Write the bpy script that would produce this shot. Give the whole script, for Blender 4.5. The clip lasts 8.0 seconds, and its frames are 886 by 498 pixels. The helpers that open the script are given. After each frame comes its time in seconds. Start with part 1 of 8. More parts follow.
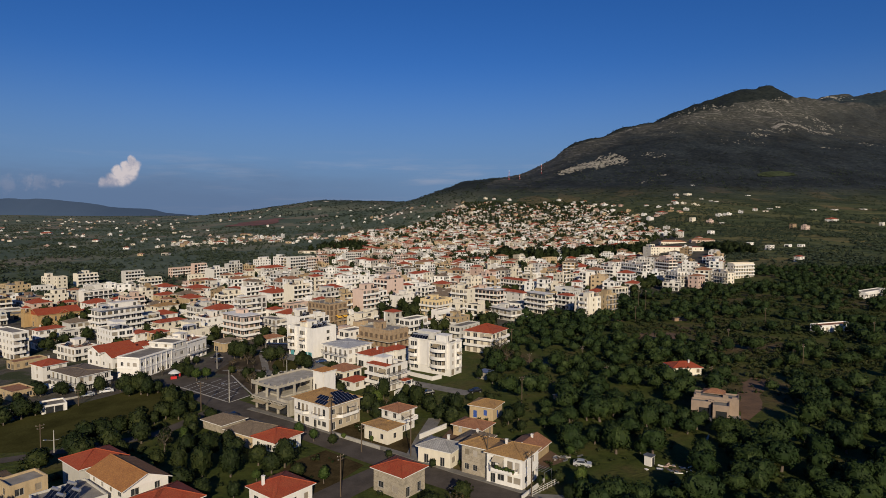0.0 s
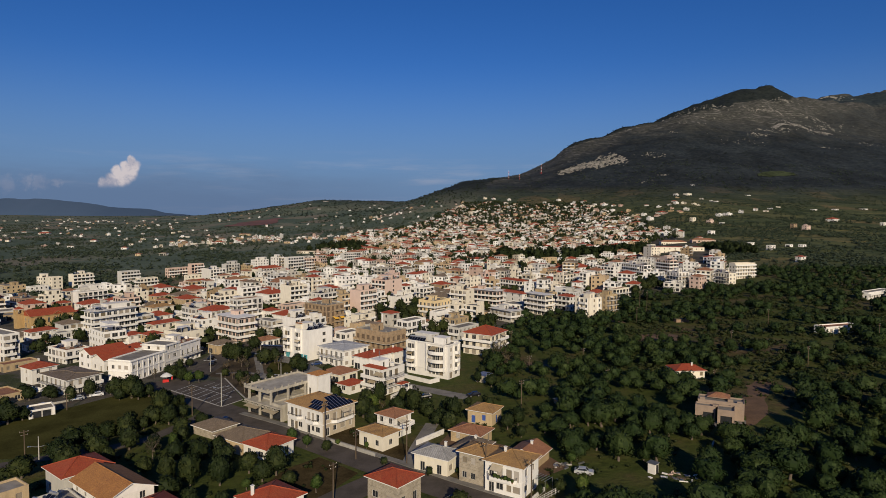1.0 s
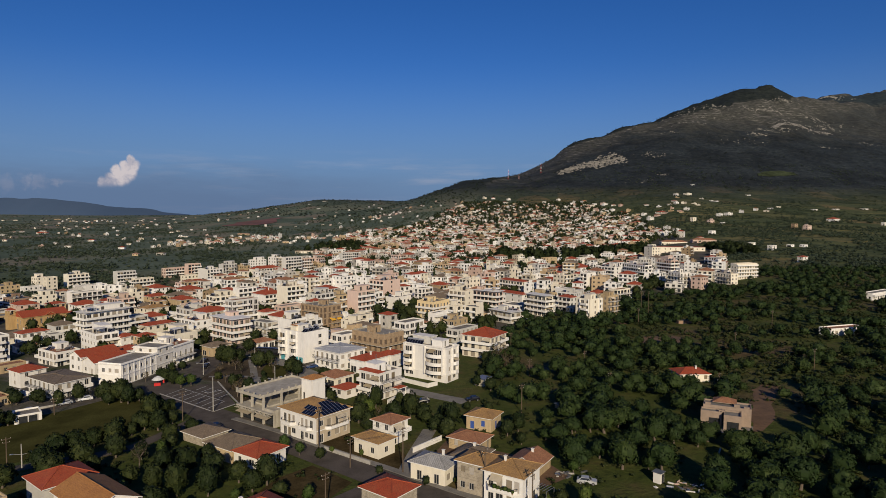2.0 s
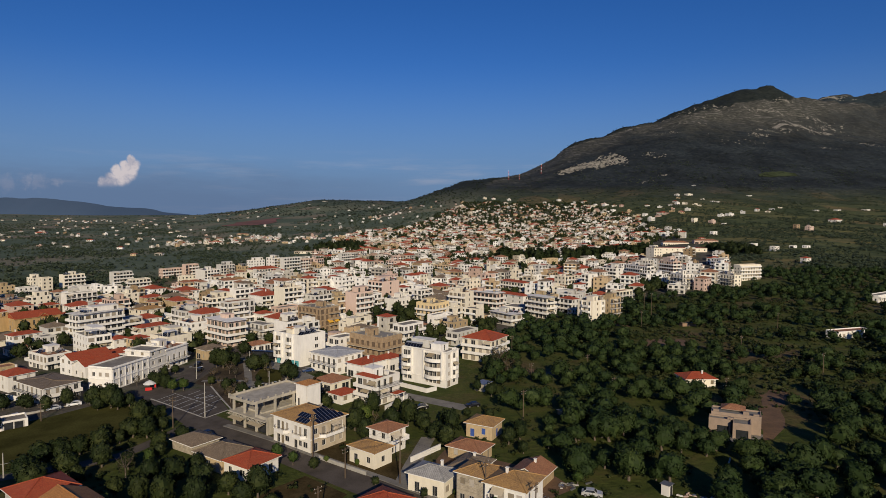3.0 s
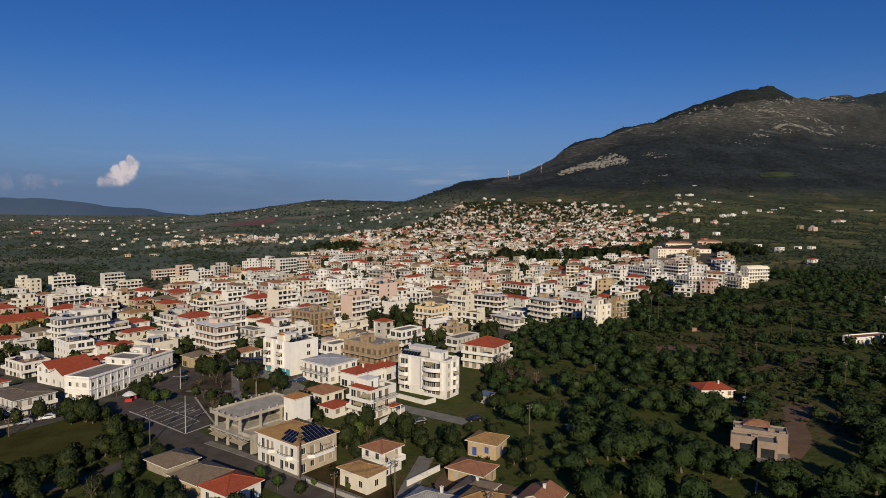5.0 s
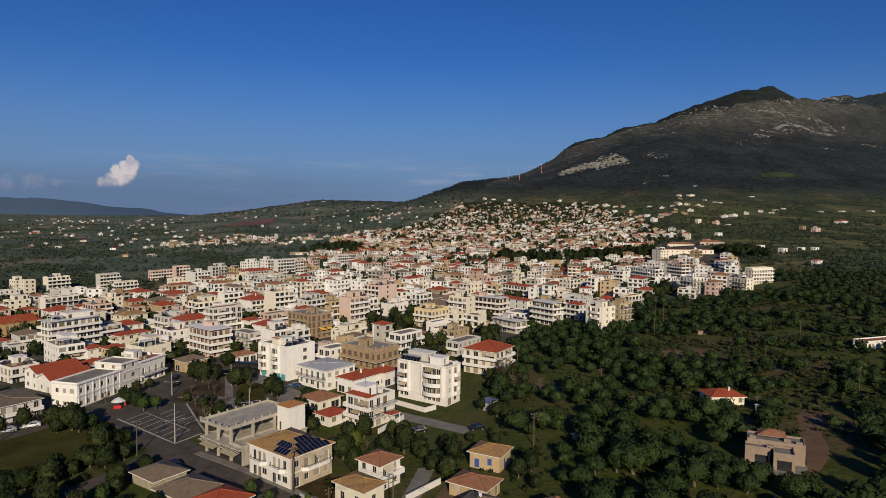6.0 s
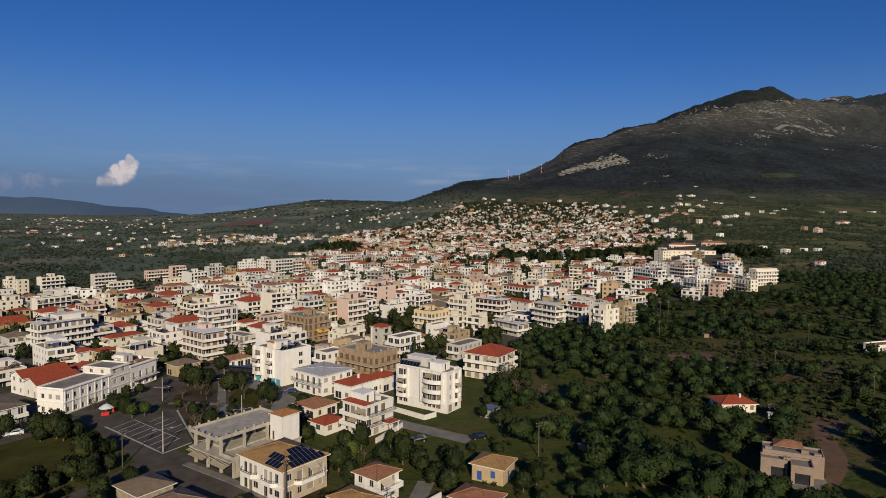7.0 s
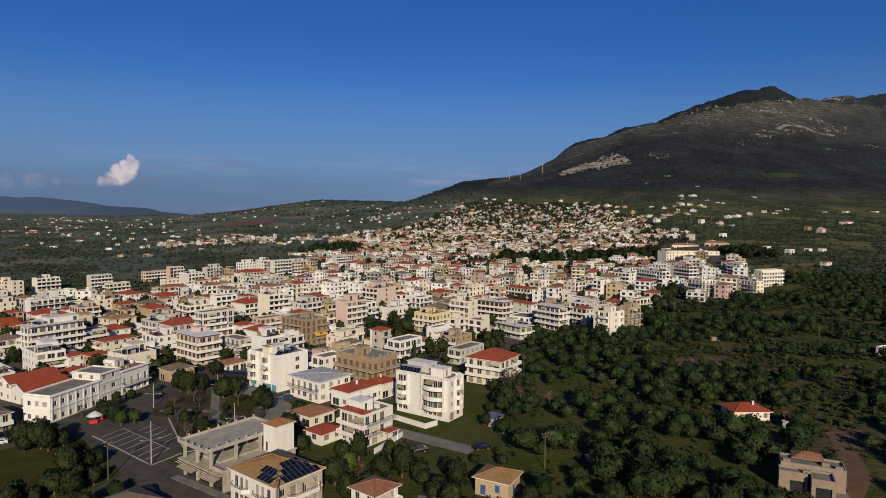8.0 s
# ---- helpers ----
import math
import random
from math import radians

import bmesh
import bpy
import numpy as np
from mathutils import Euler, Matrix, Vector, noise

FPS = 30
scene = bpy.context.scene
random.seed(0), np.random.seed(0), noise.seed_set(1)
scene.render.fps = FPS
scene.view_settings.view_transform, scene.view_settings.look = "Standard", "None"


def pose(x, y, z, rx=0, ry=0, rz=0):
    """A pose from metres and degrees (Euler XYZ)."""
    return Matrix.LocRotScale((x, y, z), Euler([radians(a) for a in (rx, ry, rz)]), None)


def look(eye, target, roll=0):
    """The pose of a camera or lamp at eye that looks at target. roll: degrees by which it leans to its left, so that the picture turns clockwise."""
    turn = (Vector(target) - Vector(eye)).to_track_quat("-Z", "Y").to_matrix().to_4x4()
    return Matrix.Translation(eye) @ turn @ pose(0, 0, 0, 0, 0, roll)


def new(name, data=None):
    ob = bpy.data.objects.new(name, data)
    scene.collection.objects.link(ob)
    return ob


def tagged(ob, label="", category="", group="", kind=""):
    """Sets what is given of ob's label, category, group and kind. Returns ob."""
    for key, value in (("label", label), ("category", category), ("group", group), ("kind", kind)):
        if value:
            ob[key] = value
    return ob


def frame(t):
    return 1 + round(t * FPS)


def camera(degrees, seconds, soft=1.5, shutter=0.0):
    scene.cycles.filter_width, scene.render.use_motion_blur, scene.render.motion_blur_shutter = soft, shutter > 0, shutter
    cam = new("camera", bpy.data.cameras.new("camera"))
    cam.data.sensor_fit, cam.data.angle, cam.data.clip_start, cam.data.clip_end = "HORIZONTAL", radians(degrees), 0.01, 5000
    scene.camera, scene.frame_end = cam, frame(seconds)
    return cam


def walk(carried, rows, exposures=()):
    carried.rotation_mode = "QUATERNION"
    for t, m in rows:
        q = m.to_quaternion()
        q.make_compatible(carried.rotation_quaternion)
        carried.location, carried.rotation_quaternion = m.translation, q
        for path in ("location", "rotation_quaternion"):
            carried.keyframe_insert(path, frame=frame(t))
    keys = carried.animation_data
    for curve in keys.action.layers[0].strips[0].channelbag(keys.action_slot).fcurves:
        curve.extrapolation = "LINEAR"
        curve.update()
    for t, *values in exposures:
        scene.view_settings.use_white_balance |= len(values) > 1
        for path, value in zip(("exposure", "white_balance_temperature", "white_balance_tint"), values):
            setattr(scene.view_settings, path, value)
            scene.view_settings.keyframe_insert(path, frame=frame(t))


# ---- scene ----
cam = camera(70.6, 8.0, soft=0.62)
PATH = [
    (0, (0.309, 0.718, 54.995), (0.304, 2.714, 54.882), 0.3),
    (0.5, (0.609, 2.9, 54.931), (0.605, 4.897, 54.817), 0.3),
    (1, (0.886, 5.164, 54.874), (0.882, 7.16, 54.761), 0.3),
    (1.5, (1.117, 7.578, 54.839), (1.114, 9.575, 54.725), 0.3),
    (3, (1.487, 15.54, 54.809), (1.484, 17.537, 54.696), 0.4),
    (3.5, (1.56, 18.444, 54.783), (1.556, 20.44, 54.671), 0.4),
    (4, (1.562, 21.482, 54.741), (1.558, 23.479, 54.629), 0.4),
    (4.5, (1.501, 24.625, 54.676), (1.499, 26.622, 54.564), 0.4),
    (6, (1.179, 34.428, 54.619), (1.178, 36.425, 54.508), 0.5),
    (6.5, (0.992, 37.719, 54.593), (0.992, 39.716, 54.482), 0.5),
    (7, (0.811, 41.019, 54.564), (0.812, 43.016, 54.453), 0.6),
    (7.5, (0.681, 44.318, 54.582), (0.681, 46.315, 54.471), 0.6),
    (8, (0.602, 47.553, 54.621), (0.601, 49.55, 54.51), 0.6),
]
walk(cam, [(t, look(eye, target, roll)) for t, eye, target, roll in PATH])


# ---- world, sun, exposure ----
SUN_EL = radians(22)
SUN_DIR = Vector((0.12, -math.cos(SUN_EL), math.sin(SUN_EL)))
world = bpy.data.worlds.new("world")
scene.world = world
world.use_nodes = True
wn, wl = world.node_tree.nodes, world.node_tree.links
sky = wn.new("ShaderNodeTexSky")
sky.sky_type = "NISHITA"
sky.sun_disc = False
sky.sun_elevation = SUN_EL
sky.sun_rotation = radians(173)
sky.altitude = 200
sky.air_density, sky.dust_density, sky.ozone_density = 1.0, 0.3, 4.0
# thin haze and cloud low round the horizon
geo = wn.new("ShaderNodeTexCoord")
sep = wn.new("ShaderNodeSeparateXYZ")
wl.new(geo.outputs["Generated"], sep.inputs[0])
low = wn.new("ShaderNodeMapRange")
low.interpolation_type = "SMOOTHSTEP"
low.inputs["From Min"].default_value, low.inputs["From Max"].default_value = 0.0, 0.24
low.inputs["To Min"].default_value, low.inputs["To Max"].default_value = 0.9, 0.0
wl.new(sep.outputs["Z"], low.inputs["Value"])
haze = wn.new("ShaderNodeMix")
haze.data_type = "RGBA"
haze.inputs[7].default_value = (2.3, 4.0, 7.2, 1)
wl.new(low.outputs["Result"], haze.inputs[0])
stretch = wn.new("ShaderNodeMapping")
stretch.inputs["Scale"].default_value = (5.0, 5.0, 42.0)
wl.new(geo.outputs["Generated"], stretch.inputs["Vector"])
wisps = wn.new("ShaderNodeTexNoise")
wisps.inputs["Scale"].default_value, wisps.inputs["Detail"].default_value, wisps.inputs["Roughness"].default_value = 1.3, 7.0, 0.6
wl.new(stretch.outputs["Vector"], wisps.inputs["Vector"])
shape = wn.new("ShaderNodeMapRange")
shape.interpolation_type = "SMOOTHSTEP"
shape.inputs["From Min"].default_value, shape.inputs["From Max"].default_value = 0.5, 0.8
wl.new(wisps.outputs["Fac"], shape.inputs["Value"])
band = wn.new("ShaderNodeMapRange")
band.interpolation_type = "SMOOTHSTEP"
band.inputs["From Min"].default_value, band.inputs["From Max"].default_value = 0.11, 0.04
wl.new(sep.outputs["Z"], band.inputs["Value"])
thin = wn.new("ShaderNodeMath")
thin.operation = "MULTIPLY"
wl.new(shape.outputs["Result"], thin.inputs[0])
wl.new(band.outputs["Result"], thin.inputs[1])
thinner = wn.new("ShaderNodeMath")
thinner.operation = "MULTIPLY"
thinner.inputs[1].default_value = 0.42
wl.new(thin.outputs[0], thinner.inputs[0])
veil = wn.new("ShaderNodeMix")
veil.data_type = "RGBA"
veil.inputs[7].default_value = (7.5, 7.6, 9.0, 1)
wl.new(thinner.outputs[0], veil.inputs[0])
deep = wn.new("ShaderNodeHueSaturation")
deep.inputs["Saturation"].default_value = 1.25
tint = wn.new("ShaderNodeMix")
tint.data_type, tint.blend_type = "RGBA", "MULTIPLY"
tint.inputs[0].default_value = 1.0
tint.inputs[7].default_value = (0.72, 0.84, 1.25, 1)
wl.new(sky.outputs["Color"], deep.inputs["Color"])
wl.new(deep.outputs["Color"], tint.inputs[6])
wl.new(tint.outputs[2], haze.inputs[6])
wl.new(haze.outputs[2], veil.inputs[6])


def sky_step(value, a, b):
    k = wn.new("ShaderNodeMapRange")
    k.interpolation_type = "SMOOTHSTEP"
    k.inputs["From Min"].default_value, k.inputs["From Max"].default_value = a, b
    wl.new(value, k.inputs["Value"])
    return k.outputs["Result"]


def wmath(op, a, b=0.0):
    k = wn.new("ShaderNodeMath")
    k.operation = op
    for sock, v in zip(k.inputs, (a, b)):
        if isinstance(v, (int, float)):
            sock.default_value = v
        else:
            wl.new(v, sock)
    return k.outputs[0]


def wnoise(scale, detail, stretch=(1, 1, 1)):
    mp = wn.new("ShaderNodeMapping")
    mp.inputs["Scale"].default_value = stretch
    wl.new(geo.outputs["Generated"], mp.inputs["Vector"])
    k = wn.new("ShaderNodeTexNoise")
    k.inputs["Scale"].default_value, k.inputs["Detail"].default_value, k.inputs["Roughness"].default_value = scale, detail, 0.62
    wl.new(mp.outputs["Vector"], k.inputs["Vector"])
    return k


def cloud_cover(heaps, soft, ragged):
    """How much of the sky a few round heaps (bearing, slope, radius) hide, with torn edges."""
    torn = wn.new("ShaderNodeSeparateColor")
    wl.new(wnoise(52.0, 7.0).outputs["Color"], torn.inputs[0])
    u = wmath("ADD", wmath("DIVIDE", sep.outputs["X"], wmath("MAXIMUM", sep.outputs["Y"], 0.05)), wmath("MULTIPLY", wmath("SUBTRACT", torn.outputs[0], 0.5), ragged))
    v = wmath("ADD", wmath("DIVIDE", sep.outputs["Z"], wmath("MAXIMUM", sep.outputs["Y"], 0.05)), wmath("MULTIPLY", wmath("SUBTRACT", torn.outputs[1], 0.5), ragged))
    total = 0.0
    for hu, hv, hr in heaps:
        du, dv = wmath("DIVIDE", wmath("SUBTRACT", u, hu), hr), wmath("DIVIDE", wmath("SUBTRACT", v, hv), hr)
        d = wmath("SQRT", wmath("ADD", wmath("MULTIPLY", du, du), wmath("MULTIPLY", dv, dv)))
        total = wmath("MAXIMUM", total, wmath("SUBTRACT", 1.0, d))
    edge = wn.new("ShaderNodeMapRange")
    edge.interpolation_type = "SMOOTHSTEP"
    edge.inputs["From Min"].default_value, edge.inputs["From Max"].default_value = 0.0, soft
    wl.new(total, edge.inputs["Value"])
    return edge.outputs["Result"]


cumulus = cloud_cover([(-0.543, 0.0455, 0.012), (-0.530, 0.049, 0.015), (-0.514, 0.054, 0.018), (-0.503, 0.063, 0.018), (-0.4955, 0.073, 0.014), (-0.4985, 0.083, 0.009), (-0.522, 0.064, 0.011), (-0.508, 0.073, 0.010)], 0.5, 0.013)
base = wn.new("ShaderNodeMapRange")
base.interpolation_type = "SMOOTHSTEP"
base.inputs["From Min"].default_value, base.inputs["From Max"].default_value = 0.036, 0.046
wl.new(wmath("DIVIDE", sep.outputs["Z"], wmath("MAXIMUM", sep.outputs["Y"], 0.05)), base.inputs["Value"])
cumulus = wmath("MULTIPLY", cumulus, base.outputs["Result"])
heaps = wmath("MULTIPLY", cloud_cover([(-0.665, 0.049, 0.014), (-0.645, 0.047, 0.016), (-0.695, 0.045, 0.018), (-0.62, 0.045, 0.012)], 0.8, 0.05), 0.28)
billow = wn.new("ShaderNodeMapRange")
billow.inputs["From Min"].default_value, billow.inputs["From Max"].default_value = -0.03, 0.10
wl.new(wmath("ADD", wmath("MULTIPLY", wnoise(48.0, 5.0).outputs["Fac"], 0.55), wmath("MULTIPLY", wmath("ADD", sep.outputs["Z"], wmath("MULTIPLY", sep.outputs["X"], 0.35)), 2.2)), billow.inputs["Value"])
vapour = wn.new("ShaderNodeMix")
vapour.data_type = "RGBA"
vapour.inputs[6].default_value, vapour.inputs[7].default_value = (5.4, 5.6, 7.2, 1), (11.5, 10.3, 10.4, 1)
wl.new(billow.outputs["Result"], vapour.inputs[0])
uneven = wmath("MULTIPLY", wmath("SUBTRACT", wnoise(3.0, 6.0, (2.0, 2.0, 12.0)).outputs["Fac"], 0.5), 0.06)
bank = wmath("MULTIPLY", sky_step(wmath("ADD", sep.outputs["Z"], uneven), 0.085, 0.02), wmath("MULTIPLY", sky_step(sep.outputs["X"], 0.12, -0.35), 0.75))
stratus = wn.new("ShaderNodeMix")
stratus.data_type = "RGBA"
stratus.inputs[7].default_value = (2.0, 3.05, 5.2, 1)
wl.new(bank, stratus.inputs[0])
wl.new(veil.outputs[2], stratus.inputs[6])
clouded = wn.new("ShaderNodeMix")
clouded.data_type = "RGBA"
wl.new(wmath("MAXIMUM", wmath("MULTIPLY", cumulus, 0.93), heaps), clouded.inputs[0])
wl.new(stratus.outputs[2], clouded.inputs[6])
wl.new(vapour.outputs[2], clouded.inputs[7])
wl.new(clouded.outputs[2], wn["Background"].inputs["Color"])
wn["Background"].inputs["Strength"].default_value = 0.058
sun = new("sun", bpy.data.lights.new("sun", "SUN"))
sun.data.energy, sun.data.angle, sun.data.color = 4.5, radians(0.55), (1.0, 0.85, 0.62)
sun.matrix_world = look(SUN_DIR * 800, (0, 0, 0))
scene.view_settings.exposure = -0.09


# ---- materials ----
def nodes_of(name):
    m = bpy.data.materials.new(name)
    m.use_nodes = True
    return m, m.node_tree.nodes, m.node_tree.links, m.node_tree.nodes["Principled BSDF"]


def noise_at(n, l, scale, detail=4.0, rough=0.55, stretch=None, local=False):
    """Noise over the world's metres, stretched along an axis if asked."""
    if local:
        src = n.new("ShaderNodeTexCoord").outputs["Object"]
    else:
        src = n.new("ShaderNodeNewGeometry").outputs["Position"]
    t = n.new("ShaderNodeTexNoise")
    t.inputs["Scale"].default_value = scale
    t.inputs["Detail"].default_value = detail
    t.inputs["Roughness"].default_value = rough
    if stretch:
        mp = n.new("ShaderNodeMapping")
        mp.inputs["Scale"].default_value = stretch
        l.new(src, mp.inputs["Vector"])
        src = mp.outputs["Vector"]
    l.new(src, t.inputs["Vector"])
    return t.outputs["Fac"]


def ramp(n, l, fac, stops):
    r = n.new("ShaderNodeValToRGB")
    while len(r.color_ramp.elements) < len(stops):
        r.color_ramp.elements.new(0.5)
    for e, (p, c) in zip(r.color_ramp.elements, stops):
        e.position = p
        e.color = (*c, 1) if len(c) == 3 else c
    l.new(fac, r.inputs["Fac"])
    return r.outputs["Color"]


def mix(n, l, fac, a, b, kind="MIX"):
    m = n.new("ShaderNodeMix")
    m.data_type, m.blend_type = "RGBA", kind
    for sock, v in ((m.inputs[0], fac), (m.inputs[6], a), (m.inputs[7], b)):
        if isinstance(v, (int, float)):
            sock.default_value = v
        elif isinstance(v, tuple):
            sock.default_value = (*v, 1)
        else:
            l.new(v, sock)
    return m.outputs[2]


def bump(n, l, p, fac, strength, dist):
    b = n.new("ShaderNodeBump")
    b.inputs["Strength"].default_value = strength
    b.inputs["Distance"].default_value = dist
    l.new(fac, b.inputs["Height"])
    l.new(b.outputs["Normal"], p.inputs["Normal"])


def grey3(v):
    return (v, v, v)


def plain(name, base, rough=0.8, metal=0.0, vary=0.25, scale=0.8, fine=9.0, streak=False, spread=0.0, spec=0.5):
    """A painted, plastered or cast surface: stains at two scales, a little tone per object."""
    m, n, l, p = nodes_of(name)
    big = noise_at(n, l, scale, 5.0, 0.6, (1, 1, 0.35) if streak else None)
    small = noise_at(n, l, fine, 3.0)
    col = mix(n, l, 1.0, base, ramp(n, l, big, [(0.3, grey3(1 - vary)), (0.62, grey3(1.0))]), "MULTIPLY")
    col = mix(n, l, 1.0, col, ramp(n, l, small, [(0.3, grey3(1 - vary * 0.5)), (0.6, grey3(1.0))]), "MULTIPLY")
    if spread:
        info = n.new("ShaderNodeObjectInfo")
        tone = ramp(n, l, info.outputs["Random"], [(0.0, (1 - spread, 1 - spread * 1.1, 1 - spread * 1.3)), (1.0, (1, 1, 1))])
        col = mix(n, l, 1.0, col, tone, "MULTIPLY")
    l.new(col, p.inputs["Base Color"])
    p.inputs["Roughness"].default_value = rough
    p.inputs["Metallic"].default_value = metal
    p.inputs["Specular IOR Level"].default_value = spec
    bump(n, l, p, small, 0.25, 0.02)
    return m


def tiles(name, a, b, pitch=0.24):
    """Clay roof tiles: rolls down the slope, courses across, bleached and lichened patches."""
    m, n, l, p = nodes_of(name)
    tc = n.new("ShaderNodeUVMap").outputs["UV"]
    w1 = n.new("ShaderNodeTexWave")
    w1.bands_direction = "X"
    w1.inputs["Scale"].default_value = 0.314 / pitch
    w2 = n.new("ShaderNodeTexWave")
    w2.bands_direction, w2.wave_profile = "Y", "SAW"
    w2.inputs["Scale"].default_value = 0.314 / 0.36
    l.new(tc, w1.inputs["Vector"])
    l.new(tc, w2.inputs["Vector"])
    patch = noise_at(n, l, 0.7, 5.0, 0.65)
    single = noise_at(n, l, 5.0, 2.0)
    col = mix(n, l, ramp(n, l, patch, [(0.35, grey3(0)), (0.65, grey3(1))]), a, b)
    col = mix(n, l, 1.0, col, ramp(n, l, single, [(0.3, grey3(0.6)), (0.65, grey3(1.0))]), "MULTIPLY")
    col = mix(n, l, 0.4, col, ramp(n, l, w1.outputs["Fac"], [(0.0, grey3(0.35)), (0.6, grey3(1.0))]), "MULTIPLY")
    l.new(col, p.inputs["Base Color"])
    p.inputs["Roughness"].default_value = 0.85
    h = mix(n, l, 0.3, w1.outputs["Color"], w2.outputs["Color"])
    bump(n, l, p, h, 0.7, 0.06)
    return m


WALLS = {
    "white": plain("white_plaster", (0.85, 0.83, 0.79), 0.85, vary=0.13, streak=True, spread=0.16),
    "cream": plain("cream_plaster", (0.81, 0.75, 0.62), 0.85, vary=0.13, streak=True, spread=0.14),
    "grey": plain("grey_plaster", (0.62, 0.61, 0.58), 0.85, vary=0.14, streak=True, spread=0.2),
    "pink": plain("pink_plaster", (0.66, 0.50, 0.42), 0.85, vary=0.1, streak=True, spread=0.2),
    "yellow": plain("yellow_plaster", (0.74, 0.58, 0.33), 0.85, vary=0.14, streak=True),
    "tan": plain("ochre_plaster", (0.56, 0.43, 0.26), 0.88, vary=0.28, streak=True, spread=0.25),
    "beige": plain("beige_plaster", (0.50, 0.42, 0.31), 0.88, vary=0.25, streak=True),
    "brown": plain("brown_plaster", (0.33, 0.22, 0.15), 0.9, vary=0.3, streak=True, spread=0.2),
}
ROOFS = {
    "red": tiles("red_clay_tile", (0.40, 0.060, 0.019), (0.42, 0.090, 0.032)),
    "tan": tiles("weathered_ochre_tile", (0.50, 0.29, 0.10), (0.36, 0.21, 0.09)),
    "brown": tiles("weathered_brown_tile", (0.33, 0.14, 0.07), (0.42, 0.2, 0.1)),
    "orange": tiles("orange_clay_tile", (0.52, 0.24, 0.07), (0.42, 0.18, 0.055)),
    "old": tiles("mossy_grey_brown_tile", (0.20, 0.15, 0.10), (0.28, 0.21, 0.14)),
    "sheet": tiles("pale_metal_sheet_roofing", (0.50, 0.51, 0.53), (0.60, 0.61, 0.62), 0.5),
    "slate": tiles("grey_sheet_roofing", (0.36, 0.35, 0.335), (0.47, 0.46, 0.44), 0.5),
}


def masonry(name, a, b, joint, scale, width, height):
    m, n, l, p = nodes_of(name)
    br = n.new("ShaderNodeTexBrick")
    tc = n.new("ShaderNodeUVMap")
    l.new(tc.outputs["UV"], br.inputs["Vector"])
    br.inputs["Color1"].default_value, br.inputs["Color2"].default_value, br.inputs["Mortar"].default_value = (*a, 1), (*b, 1), (*joint, 1)
    br.inputs["Scale"].default_value = scale
    br.inputs["Brick Width"].default_value, br.inputs["Row Height"].default_value = width, height
    br.inputs["Mortar Size"].default_value = 0.02
    big = noise_at(n, l, 0.9, 5.0, 0.6)
    col = mix(n, l, 1.0, br.outputs["Color"], ramp(n, l, big, [(0.3, grey3(0.6)), (0.65, grey3(1.0))]), "MULTIPLY")
    l.new(col, p.inputs["Base Color"])
    p.inputs["Roughness"].default_value = 0.92
    bump(n, l, p, br.outputs["Fac"], -0.4, 0.02)
    return m


WALLS["brick"] = masonry("hollow_clay_brick", (0.36, 0.24, 0.135), (0.42, 0.29, 0.165), (0.33, 0.275, 0.20), 1.0, 0.33, 0.2)
WALLS["stone"] = masonry("rubble_stone", (0.42, 0.36, 0.27), (0.32, 0.27, 0.2), (0.48, 0.43, 0.35), 1.0, 0.45, 0.28)
CONCRETE = plain("raw_concrete", (0.46, 0.42, 0.345), 0.9, vary=0.35, scale=0.6, streak=True)
TERRACE = plain("grey_roof_screed", (0.33, 0.305, 0.268), 0.9, vary=0.45, scale=0.35, spread=0.3)
TRIM = plain("white_painted_concrete", (0.80, 0.78, 0.74), 0.8, vary=0.1, streak=True, spread=0.12)
FRAME = plain("white_window_frame", (0.46, 0.44, 0.41), 0.5, vary=0.1)
SHUTTER = plain("painted_shutter", (0.42, 0.38, 0.33), 0.6, vary=0.15, spread=0.62)
BLUE_SHUTTER = plain("blue_painted_shutter", (0.04, 0.09, 0.33), 0.55, vary=0.2)
METAL = plain("galvanised_steel", (0.42, 0.42, 0.42), 0.45, 0.8, vary=0.2)
DARKMETAL = plain("dark_painted_iron", (0.05, 0.05, 0.055), 0.5, 0.4, vary=0.2)
WOODPOLE = plain("tarred_wood", (0.12, 0.085, 0.055), 0.9, vary=0.4, streak=True)
AWNING = plain("striped_canvas", (0.62, 0.55, 0.43), 0.9, vary=0.15, spread=0.5)
YELLOW_AWNING = plain("yellow_canvas", (0.75, 0.42, 0.05), 0.9, vary=0.15)
RED_CANVAS = plain("red_canvas", (0.55, 0.02, 0.02), 0.8, vary=0.15)
WHITE_CANVAS = plain("white_canvas", (0.6, 0.6, 0.6), 0.8, vary=0.1)
TANK = plain("steel_tank", (0.6, 0.6, 0.6), 0.35, 0.7, vary=0.15)
RUBBER = plain("black_rubber", (0.02, 0.02, 0.02), 0.8, vary=0.1)


def glassy(name, base, rough):
    m, n, l, p = nodes_of(name)
    v = noise_at(n, l, 0.8, 2.0)
    l.new(mix(n, l, 1.0, base, ramp(n, l, v, [(0.3, grey3(0.5)), (0.7, grey3(1))]), "MULTIPLY"), p.inputs["Base Color"])
    p.inputs["Roughness"].default_value = rough
    p.inputs["IOR"].default_value = 1.5
    return m


GLASS = glassy("window_glass", (0.035, 0.038, 0.042), 0.07)
PANEL = glassy("solar_cell_glass", (0.010, 0.012, 0.022), 0.25)


# ---- ground sheet ----
DEPTHS = (250, 450, 700, 1000, 1400, 1900, 2500, 3200, 3800, 4600)
BEARINGS, HEIGHTS = [], []


